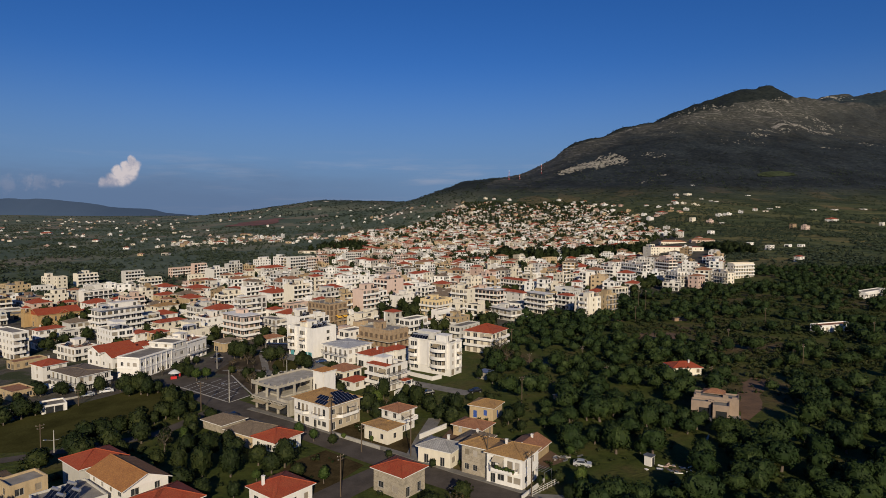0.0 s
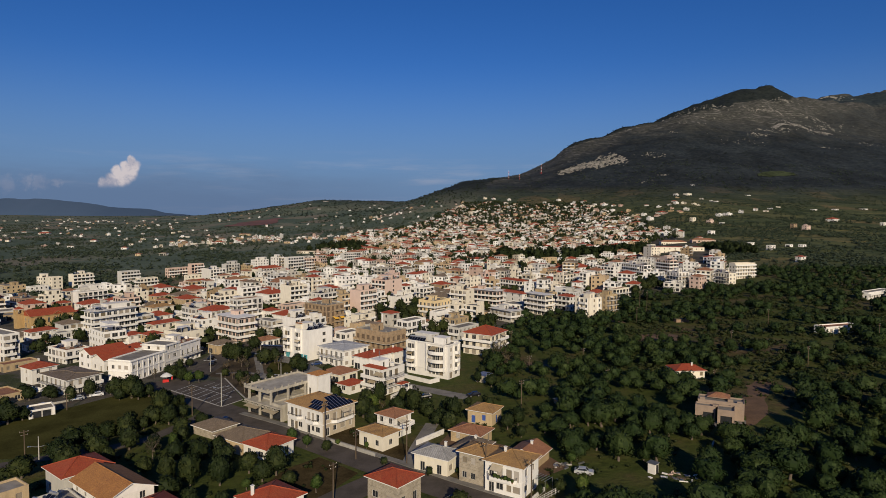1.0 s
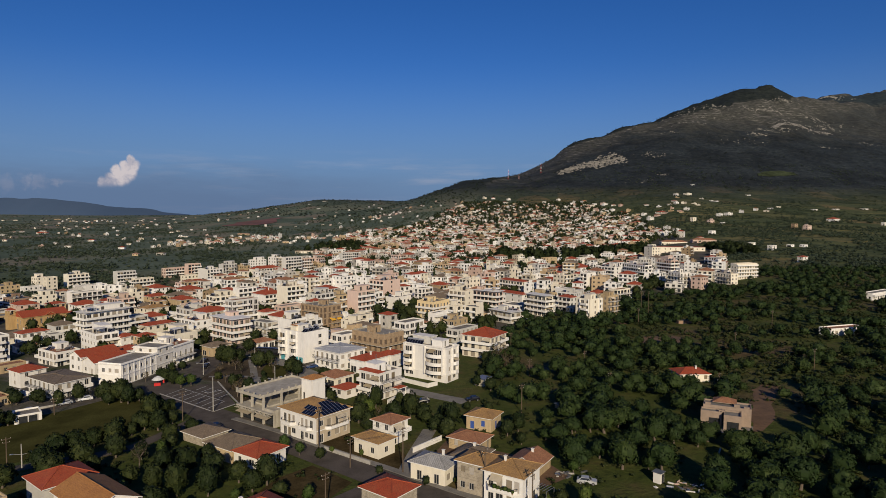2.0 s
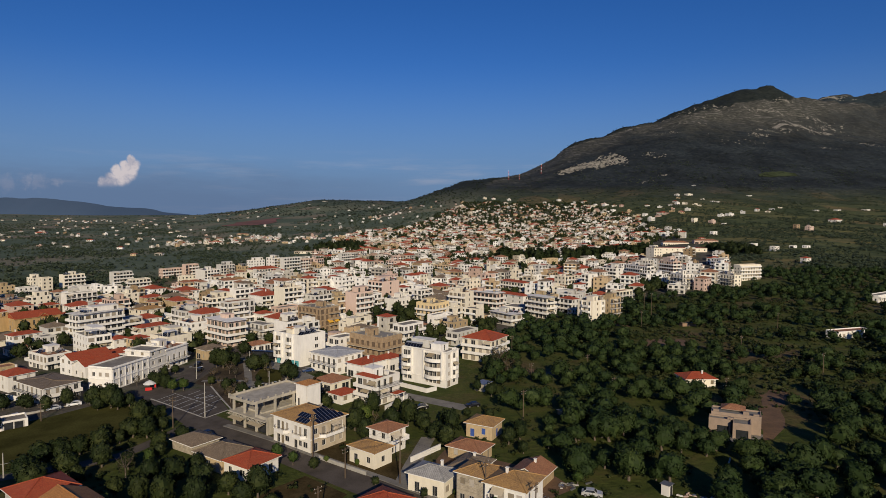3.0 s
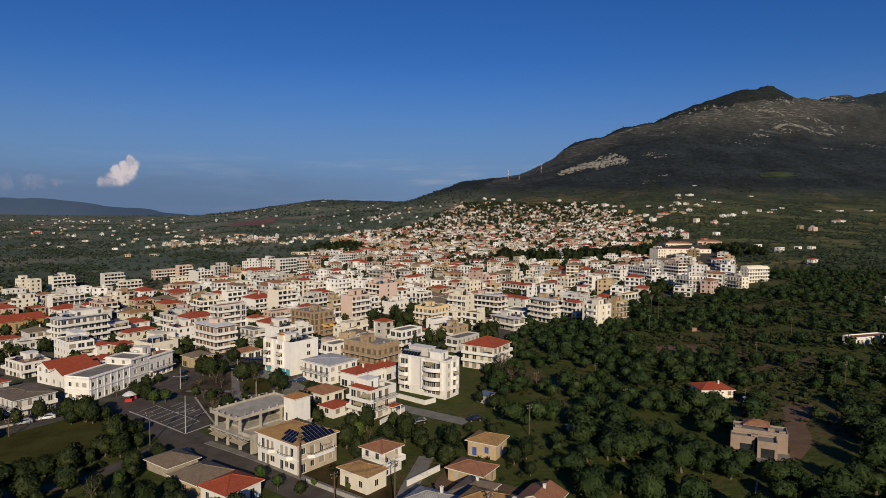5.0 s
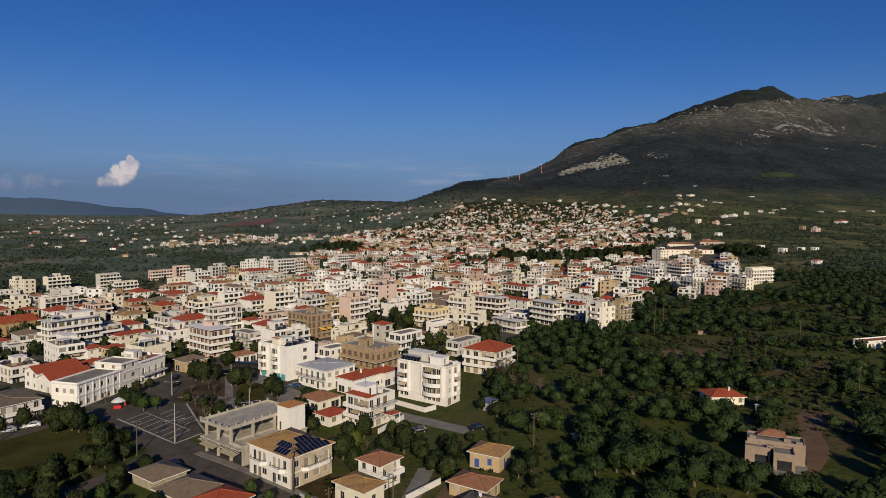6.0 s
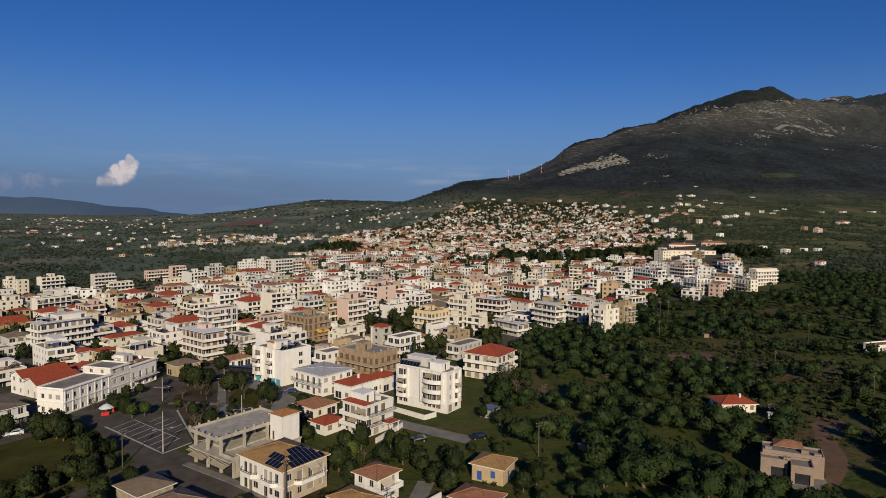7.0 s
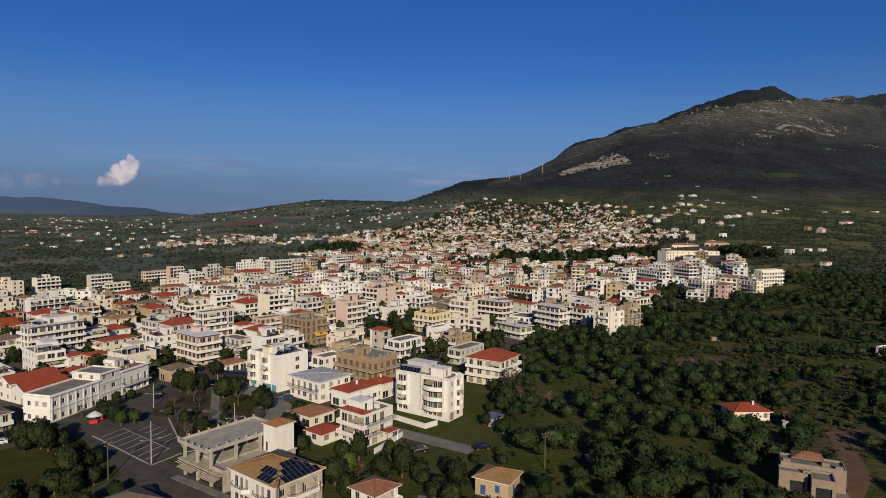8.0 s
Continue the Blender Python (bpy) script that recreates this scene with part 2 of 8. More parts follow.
def profile(bearing, *heights):
    """Heights of the land along one bearing (x / y), at DEPTHS metres to the north."""
    BEARINGS.append(bearing)
    HEIGHTS.append(heights)


profile(-0.978, -5, -6, -6, -6, -4, 2, 10, 16, 22, 26)
profile(-0.708, -5, -6, -6, -6, -4, 2, 10, 16, 24, 28)
profile(-0.527, -3.5, -4.5, -5, -6, -4, 3, 12, 20, 26, 24)
profile(-0.40, -2, -3, -3, -3, 2, 10, 20, 30, 34, 30)
profile(-0.329, -1, -1.5, -1, 0, 10, 24, 30, 50, 58, 40)
profile(-0.270, -0.5, -1, -1, 0, 10, 26, 42, 84, 92, 60)
profile(-0.202, 0, 0, -1, -1, 8, 25, 56, 126, 118, 80)
profile(-0.085, 0, 0, 0, 2, 18, 48, 86, 120, 105, 70)
profile(-0.040, 0, 0, 0, 2, 22, 72, 122, 108, 84, 40)
profile(0.032, 0, 0, 0, 3, 24, 90, 192, 180, 126, 60)
profile(0.132, 0, 0, 0, 3, 24, 88, 202, 270, 228, 150)
profile(0.204, 0, 0, 1, 4, 26, 88, 255, 425, 375, 300)
profile(0.285, 0, 1, 4, 12, 45, 115, 290, 505, 500, 430)
profile(0.375, 0, 2, 10, 26, 68, 125, 315, 575, 700, 600)
profile(0.457, 0, 2, 11, 28, 64, 112, 310, 560, 835, 720)
profile(0.493, 0, 3, 12, 30, 62, 105, 305, 550, 862, 740)
profile(0.533, 0, 3, 12, 30, 62, 105, 305, 545, 815, 800)
profile(0.601, 0, 3, 12, 30, 62, 105, 290, 500, 740, 935)
profile(0.708, 0, 3, 12, 30, 62, 100, 260, 440, 640, 990)
profile(1.007, 0, 3, 12, 30, 62, 100, 240, 420, 600, 950)

_table = np.array(HEIGHTS, float)
_depth = np.linspace(250, 4600, 436)
_bear = np.linspace(BEARINGS[0], BEARINGS[-1], 400)
_fine = np.array([np.interp(_depth, DEPTHS, row) for row in _table])
_fine = np.array([np.interp(_bear, BEARINGS, _fine[:, i]) for i in range(len(_depth))])
for _ in range(3):
    for k in (1, 2, 3):
        _pad = np.pad(_fine, ((k, k), (0, 0)), "edge")
        _fine = (_pad[:-2 * k] + 2 * _fine + _pad[2 * k:]) / 4
        _pad = np.pad(_fine, ((0, 0), (k // 2, k // 2)), "edge")
        if k > 1:
            _fine = (_pad[:, :-2] + 2 * _fine + _pad[:, 2:]) / 4


def ground(x, y):
    u = min(max(x / max(y, 250.0), BEARINGS[0]), BEARINGS[-1])
    a = (min(max(y, 250.0), 4599.0) - 250) / 10.0
    b = (u - BEARINGS[0]) / (BEARINGS[-1] - BEARINGS[0]) * 398.99
    i, j = int(a), int(b)
    fa, fb = a - i, b - j
    i2 = min(i + 1, len(_depth) - 1)
    z = (_fine[i, j] * (1 - fa) + _fine[i2, j] * fa) * (1 - fb) + (_fine[i, j + 1] * (1 - fa) + _fine[i2, j + 1] * fa) * fb
    if y > 1000:
        k = min(1.0, (y - 1000) / 900.0)
        rough = noise.fractal(Vector((x / 420.0, y / 420.0, 3.1)), 0.9, 2.1, 6)
        z += k * rough * (3.0 + 0.012 * max(z, 0))
        z += k * 0.02 * max(z - 40, 0) * noise.fractal(Vector((x / 90.0, y / 90.0, 1.7)), 0.8, 2.2, 4)
        gully = 1 - abs(noise.noise(Vector((x / 260.0, y / 520.0, 9.0))))
        z -= k * max(z - 60, 0) * 0.045 * (gully ** 3)
    return float(z)


def town_mask(x, y):
    """1 where the land is built up: yards, paving, bare earth between houses."""
    u = x / max(y, 1.0)
    edge = 20 * noise.noise(Vector((x / 60.0, y / 60.0, 0)))
    if y < 120:
        return 0.0
    right = np.interp(y, (120, 200, 260, 330, 480, 620, 800, 1450, 1900), (5, 0, 6, 34, 226, 280, 330, 420, 420)) + edge
    left = np.interp(y, (120, 200, 250, 480, 560, 720, 900, 1250, 1500, 1900), (-70, -150, -215, -360, -330, -200, -190, -190, -60, 60)) - edge
    far = np.interp(u, (-0.75, -0.45, -0.3, -0.2, -0.15), (430, 470, 530, 720, 1880))
    if y < 228 and x > -46 or y < 205 and x > -100:
        return 0.0
    if not (left < x < right and y < far + edge * 2):
        return 0.0
    return 1.0 if y < 1000 else 0.999 - min(1.0, (y - 1000) / 400.0) * 0.45


def sheet(name, verts, faces, mats, slots=None, uvs=None, smooth=False):
    me = bpy.data.meshes.new(name)
    me.from_pydata(verts, [], faces)
    for m in mats:
        me.materials.append(m)
    if slots is not None:
        me.polygons.foreach_set("material_index", slots)
    if uvs is not None:
        layer = me.uv_layers.new(name="UVMap")
        layer.data.foreach_set("uv", uvs)
    if smooth:
        me.polygons.foreach_set("use_smooth", [True] * len(me.polygons))
    me.update()
    return me


def land_material():
    m, n, l, p = nodes_of("land")
    geo = n.new("ShaderNodeNewGeometry")
    att = n.new("ShaderNodeAttribute")
    att.attribute_name = "built"
    sep = n.new("ShaderNodeSeparateXYZ")
    l.new(geo.outputs["Position"], sep.inputs[0])
    big = noise_at(n, l, 0.012, 6.0, 0.62)
    mid = noise_at(n, l, 0.07, 6.0, 0.65)
    fine = noise_at(n, l, 0.6, 5.0, 0.7)
    grain = noise_at(n, l, 4.0, 3.0, 0.7)
    grass = ramp(n, l, mid, [(0.35, (0.044, 0.062, 0.014)), (0.5, (0.070, 0.086, 0.020)), (0.61, (0.090, 0.088, 0.028)), (0.72, (0.125, 0.086, 0.043))])
    soil = ramp(n, l, fine, [(0.3, (0.10, 0.062, 0.035)), (0.7, (0.17, 0.115, 0.07))])
    low = mix(n, l, ramp(n, l, big, [(0.52, grey3(0)), (0.62, grey3(0.75))]), grass, soil)
    low = mix(n, l, 0.7, low, ramp(n, l, fine, [(0.3, grey3(0.45)), (0.65, grey3(1.0))]), "MULTIPLY")
    # groves and small fields of the plain, greyed in colour to stand for haze
    vor = n.new("ShaderNodeTexVoronoi")
    vor.inputs["Scale"].default_value = 0.014
    warp = n.new("ShaderNodeMapping")
    warp.inputs["Scale"].default_value = (1.0, 0.55, 0.0)
    l.new(geo.outputs["Position"], warp.inputs["Vector"])
    l.new(warp.outputs["Vector"], vor.inputs["Vector"])
    bw = n.new("ShaderNodeRGBToBW")
    l.new(vor.outputs["Color"], bw.inputs[0])
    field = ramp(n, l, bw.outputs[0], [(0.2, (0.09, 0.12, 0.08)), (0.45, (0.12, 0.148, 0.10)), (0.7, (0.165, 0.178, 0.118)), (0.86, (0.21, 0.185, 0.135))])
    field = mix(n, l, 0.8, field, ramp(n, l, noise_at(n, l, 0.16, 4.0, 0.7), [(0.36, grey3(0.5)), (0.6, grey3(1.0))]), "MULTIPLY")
    east = n.new("ShaderNodeMapRange")
    east.inputs["From Min"].default_value, east.inputs["From Max"].default_value = 60, 260
    l.new(sep.outputs["X"], east.inputs["Value"])
    field = mix(n, l, east.outputs["Result"], field, mix(n, l, 1.0, field, (0.74, 0.72, 0.48), "MULTIPLY"))
    bank = noise_at(n, l, 0.03, 5.0, 0.65, (0.35, 1.6, 0.0))
    field = mix(n, l, east.outputs["Result"], field, mix(n, l, 1.0, field, ramp(n, l, bank, [(0.36, (0.5, 0.58, 0.5)), (0.5, (1, 1, 1)), (0.62, (1.5, 1.3, 1.05))]), "MULTIPLY"))
    mr = n.new("ShaderNodeMapRange")
    mr.inputs["From Min"].default_value, mr.inputs["From Max"].default_value = 430, 640
    l.new(sep.outputs["Y"], mr.inputs["Value"])
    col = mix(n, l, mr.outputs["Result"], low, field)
    # scrub, bald grass ledges and limestone of the mountain
    def sums(op, a, b=0.0):
        k = n.new("ShaderNodeMath")
        k.operation = op
        for sock, v in zip(k.inputs, (a, b)):
            if isinstance(v, (int, float)):
                sock.default_value = v
            else:
                l.new(v, sock)
        return k.outputs[0]

    def height_line(stops):
        """A height in metres that follows the bearing."""
        return sums("MULTIPLY", ramp(n, l, bearing, [(p, grey3(z / 1000.0)) for p, z in stops]), 1000.0)

    def step(v, a, b):
        k = n.new("ShaderNodeMapRange")
        k.interpolation_type = "SMOOTHSTEP"
        k.inputs["From Min"].default_value, k.inputs["From Max"].default_value = a, b
        l.new(v, k.inputs["Value"])
        return k.outputs["Result"]

    def about(scale, detail, rough, size, stretch=None):
        return sums("MULTIPLY", sums("SUBTRACT", noise_at(n, l, scale, detail, rough, stretch), 0.5), size)
    bearing = sums("DIVIDE", sep.outputs["X"], sums("MAXIMUM", sep.outputs["Y"], 100.0))
    z = sep.outputs["Z"]
    # scrub greens pulled towards blue, haze put into the colour
    scrub = ramp(n, l, noise_at(n, l, 0.07, 8.0, 0.78), [(0.36, (0.012, 0.018, 0.022)), (0.5, (0.024, 0.031, 0.035)), (0.64, (0.048, 0.055, 0.055))])
    scrub = mix(n, l, 1.0, scrub, ramp(n, l, noise_at(n, l, 0.006, 5.0, 0.6), [(0.36, grey3(0.6)), (0.6, grey3(1.15))]), "MULTIPLY")
    grassy = ramp(n, l, noise_at(n, l, 0.05, 7.0, 0.75), [(0.36, (0.030, 0.034, 0.030)), (0.5, (0.066, 0.067, 0.057)), (0.66, (0.125, 0.120, 0.103))])
    stone = ramp(n, l, noise_at(n, l, 0.12, 6.0, 0.75), [(0.35, (0.14, 0.135, 0.12)), (0.65, (0.34, 0.32, 0.285))])
    # ledges run along the contours, broken by grass
    ledge = sums("SINE", sums("MULTIPLY", sums("ADD", z, about(0.011, 5.0, 0.6, 46.0)), 0.42))
    ledge = sums("MULTIPLY", step(ledge, 0.35, 0.95), step(noise_at(n, l, 0.014, 6.0, 0.7), 0.46, 0.62))
    bald_ground = mix(n, l, sums("MULTIPLY", ledge, 0.75), grassy, stone)
    bald = step(sums("ADD", sums("SUBTRACT", z, height_line([(0.0, 120), (0.16, 215), (0.285, 405), (0.41, 490), (0.52, 490), (0.6, 610), (0.65, 700), (0.72, 800)])), about(0.008, 7.0, 0.68, 260.0)), -40, 60)
    patches = step(sums("ADD", noise_at(n, l, 0.013, 9.0, 0.74, (1.0, 1.0, 2.6)), step(z, 60.0, 700.0)), 0.93, 1.25)
    hill = mix(n, l, bald, mix(n, l, sums("MULTIPLY", patches, 0.5), scrub, grassy), bald_ground)
    crest = sums("ADD", sums("SUBTRACT", z, height_line([(0.0, 30), (0.1, 225), (0.2, 385), (0.285, 472), (0.355, 530), (0.418, 602), (0.481, 690), (0.545, 700), (0.562, 1000)])), about(0.012, 6.0, 0.65, 90.0))
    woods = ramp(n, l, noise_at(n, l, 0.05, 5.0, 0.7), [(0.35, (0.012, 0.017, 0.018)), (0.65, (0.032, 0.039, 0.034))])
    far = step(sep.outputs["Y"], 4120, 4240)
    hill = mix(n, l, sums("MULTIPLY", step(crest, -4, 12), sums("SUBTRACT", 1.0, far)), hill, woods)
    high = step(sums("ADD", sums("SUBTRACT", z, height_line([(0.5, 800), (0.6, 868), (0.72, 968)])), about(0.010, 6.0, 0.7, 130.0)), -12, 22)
    # woods of the far ridge tinted paler and bluer in place of haze
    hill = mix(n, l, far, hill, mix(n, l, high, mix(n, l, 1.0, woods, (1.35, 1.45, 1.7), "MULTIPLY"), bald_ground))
    hill = mix(n, l, 0.55, hill, ramp(n, l, noise_at(n, l, 0.03, 8.0, 0.75, (1.0, 1.0, 2.0)), [(0.34, grey3(0.5)), (0.62, grey3(1.0))]), "MULTIPLY")
    up = n.new("ShaderNodeMapRange")
    up.inputs["From Min"].default_value, up.inputs["From Max"].default_value = 70, 150
    l.new(sep.outputs["Z"], up.inputs["Value"])
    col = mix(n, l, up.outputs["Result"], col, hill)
    paved = ramp(n, l, mid, [(0.34, (0.065, 0.06, 0.05)), (0.5, (0.12, 0.108, 0.09)), (0.6, (0.055, 0.066, 0.03))])
    paved = mix(n, l, 0.6, paved, ramp(n, l, grain, [(0.3, grey3(0.6)), (0.7, grey3(1))]), "MULTIPLY")
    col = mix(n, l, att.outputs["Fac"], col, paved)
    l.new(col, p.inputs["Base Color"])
    p.inputs["Roughness"].default_value = 0.95
    p.inputs["Specular IOR Level"].default_value = 0.1
    bump(n, l, p, fine, 0.8, 0.5)
    return m


LAND = land_material()


def build_land():
    ys = [-420 + 35 * i for i in range(14)]
    y = 60.0
    while y < 4790:
        ys.append(y)
        y += max(5.0, y * 0.0115)
    ys.append(4790)
    cols = 340
    verts, built = [], []
    for y in ys:
        half = 330 + 0.92 * max(y, 0)
        for i in range(cols):
            x = half * (2.0 * i / (cols - 1) - 1) * 1.05
            verts.append((x, y, ground(x, y)))
            built.append(town_mask(x, y))
    faces = [(r * cols + i, r * cols + i + 1, (r + 1) * cols + i + 1, (r + 1) * cols + i) for r in range(len(ys) - 1) for i in range(cols - 1)]
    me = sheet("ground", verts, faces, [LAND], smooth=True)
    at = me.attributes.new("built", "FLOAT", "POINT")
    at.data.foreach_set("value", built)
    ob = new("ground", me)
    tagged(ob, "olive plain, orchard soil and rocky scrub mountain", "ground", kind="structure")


build_land()


# ---- kit for buildings ----
class Shape:
    """Collects boxes and quads into one mesh."""

    def __init__(self):
        self.v, self.f, self.s, self.uv = [], [], [], []

    def quad(self, a, b, c, d, slot=0):
        k = len(self.v)
        self.v += [a, b, c, d]
        self.f.append((k, k + 1, k + 2, k + 3))
        self.s.append(slot)
        a, b, d = Vector(a), Vector(b), Vector(d)
        w, h = (b - a).length, (d - a).length
        self.uv += [0, 0, w, 0, w, h, 0, h]

    def tri(self, a, b, c, slot=0):
        k = len(self.v)
        self.v += [a, b, c]
        self.f.append((k, k + 1, k + 2))
        self.s.append(slot)
        a, b, c = Vector(a), Vector(b), Vector(c)
        w = (b - a).length
        t = (c - a).dot((b - a) / w)
        h = ((c - a) - (b - a) / w * t).length
        self.uv += [0, 0, w, 0, t, h]

    def box(self, x0, y0, z0, x1, y1, z1, slot=0):
        p = [(x, y, z) for z in (z0, z1) for y in (y0, y1) for x in (x0, x1)]
        for q in ((0, 1, 5, 4), (1, 3, 7, 5), (3, 2, 6, 7), (2, 0, 4, 6), (4, 5, 7, 6), (2, 3, 1, 0)):
            self.quad(*[p[i] for i in q], slot)

    def beam(self, a, b, r, slot=0):
        """A four-sided bar from a to b."""
        a, b = Vector(a), Vector(b)
        d = (b - a).normalized()
        s = d.cross(Vector((0, 0, 1)) if abs(d.z) < 0.9 else Vector((1, 0, 0))).normalized() * r
        t = d.cross(s).normalized() * r
        ring = [s + t, t - s, -s - t, s - t]
        for i in range(4):
            j = (i + 1) % 4
            self.quad(tuple(a + ring[i]), tuple(a + ring[j]), tuple(b + ring[j]), tuple(b + ring[i]), slot)
        self.quad(*[tuple(b + q) for q in ring], slot)
        self.quad(*[tuple(a + q) for q in reversed(ring)], slot)

    def tube(self, a, b, r0, r1, sides=8, slot=0):
        a, b = Vector(a), Vector(b)
        d = (b - a).normalized()
        s = d.cross(Vector((0, 0, 1)) if abs(d.z) < 0.9 else Vector((1, 0, 0))).normalized()
        t = d.cross(s)
        ring = [s * math.cos(2 * math.pi * i / sides) + t * math.sin(2 * math.pi * i / sides) for i in range(sides)]
        for i in range(sides):
            j = (i + 1) % sides
            self.quad(tuple(a + ring[i] * r0), tuple(a + ring[j] * r0), tuple(b + ring[j] * r1), tuple(b + ring[i] * r1), slot)
        for i in range(1, sides - 1):
            self.tri(tuple(b + ring[0] * r1), tuple(b + ring[i] * r1), tuple(b + ring[i + 1] * r1), slot)
            self.tri(tuple(a + ring[0] * r0), tuple(a + ring[i + 1] * r0), tuple(a + ring[i] * r0), slot)

    def mesh(self, name, *mats):
        return sheet(name, self.v, self.f, mats, self.s, self.uv)


def part(name, data, parent, label="", m=None):
    """One mesh object under a thing or a part. data: a mesh, or (Shape, materials...)."""
    me = data if isinstance(data, bpy.types.Mesh) else data[0].mesh(name, *data[1:])
    ob = new(name, me)
    ob.parent = parent
    if m is not None:
        ob.matrix_basis = m
    if label:
        ob["label"] = label
    return ob


def thing(name, x, y, rot, label, category, group="", z=None):
    ob = new(name)
    ob.empty_display_size = 0.3
    ob.matrix_basis = pose(x, y, ground(x, y) if z is None else z, 0, 0, rot)
    return tagged(ob, label, category, group)


def window_mesh(name, fill):
    """A unit opening, 1 wide and 1 high, facing -y: a frame stepped back to its filling, all one skin."""
    e, h = 0.07, 0.05
    v = [(0, 0, 0), (1, 0, 0), (1, 0, 1), (0, 0, 1)]
    v += [(e, -0.02, h), (1 - e, -0.02, h), (1 - e, -0.02, 1 - h), (e, -0.02, 1 - h)]
    f = [(k, (k + 1) % 4, 4 + (k + 1) % 4, 4 + k) for k in range(4)]
    slots = [0] * 4
    if fill is GLASS:
        v += [(0.47, -0.02, h), (0.53, -0.02, h), (0.53, -0.02, 1 - h), (0.47, -0.02, 1 - h)]
        v += [(e, 0.03, h), (0.47, 0.03, h), (0.47, 0.03, 1 - h), (e, 0.03, 1 - h), (0.53, 0.03, h), (1 - e, 0.03, h), (1 - e, 0.03, 1 - h), (0.53, 0.03, 1 - h)]
        f += [(8, 9, 10, 11), (4, 8, 13, 12), (8, 11, 14, 13), (11, 7, 15, 14), (7, 4, 12, 15), (9, 5, 17, 16), (5, 6, 18, 17), (6, 10, 19, 18), (10, 9, 16, 19)]
        slots += [0] * 9
        f += [(12, 13, 14, 15), (16, 17, 18, 19)]
        slots += [1, 1]
    else:
        rows = 8
        last = (4, 5)
        for k in range(rows):
            z = h + (k + 1) * (1 - 2 * h) / rows
            a = len(v)
            v += [(e, 0.03, z), (1 - e, 0.03, z), (e, -0.005, z), (1 - e, -0.005, z)]
            f += [(last[0], last[1], a + 1, a), (a, a + 1, a + 3, a + 2)]
            slots += [1, 1]
            last = (a + 2, a + 3)
    return sheet(name, v, f, (FRAME, fill), slots)


WIN_GLASS = window_mesh("window", GLASS)
WIN_SHUT = window_mesh("window_shuttered", SHUTTER)
WIN_BLUE = window_mesh("window_blue_shuttered", BLUE_SHUTTER)


def frame_part():
    e, v, f = 0.08, [], []
    for y in (-0.04, 0.06):
        v += [(0, y, 0), (1, y, 0), (1, y, 1), (0, y, 1), (e, y, 0.06), (1 - e, y, 0.06), (1 - e, y, 0.94), (e, y, 0.94)]
    for k in range(4):
        n = (k + 1) % 4
        f += [(k, n, 4 + n, 4 + k), (8 + n, 8 + k, 12 + k, 12 + n), (4 + k, 4 + n, 12 + n, 12 + k), (n, k, 8 + k, 8 + n)]
    v += [(0.47, -0.03, 0.06), (0.53, -0.03, 0.06), (0.53, -0.03, 0.94), (0.47, -0.03, 0.94)]
    f += [(16, 17, 18, 19), (4, 16, 19, 7)][:1]
    f += [(4, 16, 5), (7, 6, 19)]
    return sheet("window_frame", v, f, (FRAME,))


def pane_part():
    s = Shape()
    s.box(0.08, 0.0, 0.06, 0.92, 0.03, 0.94)
    return s.mesh("pane", GLASS)


NEAR_FRAME, NEAR_PANE = frame_part(), pane_part()


def wall_side(s, place, length, z0, z1, holes, depth=0.22, slot=0):
    """One wall with holes (x0, x1, za, zb) cut through its face; place maps (along, out, up) to the house."""
    xs = sorted({0.0, length, *[h[0] for h in holes], *[h[1] for h in holes]})
    zs = sorted({z0, z1, *[h[2] for h in holes], *[h[3] for h in holes]})
    for i in range(len(xs) - 1):
        for j in range(len(zs) - 1):
            cx, cz = (xs[i] + xs[i + 1]) / 2, (zs[j] + zs[j + 1]) / 2
            if any(h[0] < cx < h[1] and h[2] < cz < h[3] for h in holes):
                continue
            s.quad(place(xs[i], 0, zs[j]), place(xs[i + 1], 0, zs[j]), place(xs[i + 1], 0, zs[j + 1]), place(xs[i], 0, zs[j + 1]), slot)
    for x0, x1, za, zb in holes:
        f = [(x0, za), (x1, za), (x1, zb), (x0, zb)]
        for k in range(4):
            (ax, az), (bx, bz) = f[k], f[(k + 1) % 4]
            s.quad(place(ax, 0, az), place(ax, -depth, az), place(bx, -depth, bz), place(bx, 0, bz))
        s.quad(place(x0, -depth, za), place(x1, -depth, za), place(x1, -depth, zb), place(x0, -depth, zb), 1)


# backing of the raw openings, painted darker than the brick for the shade within
RAW_HOLE = plain("raw_opening_shade", (0.15, 0.105, 0.07), 0.95, vary=0.3)
# flat dark backing of openings: the shade of a room, painted
ROOM_SHADE = plain("painted_room_shade", (0.06, 0.055, 0.05), 0.9, vary=0.2)


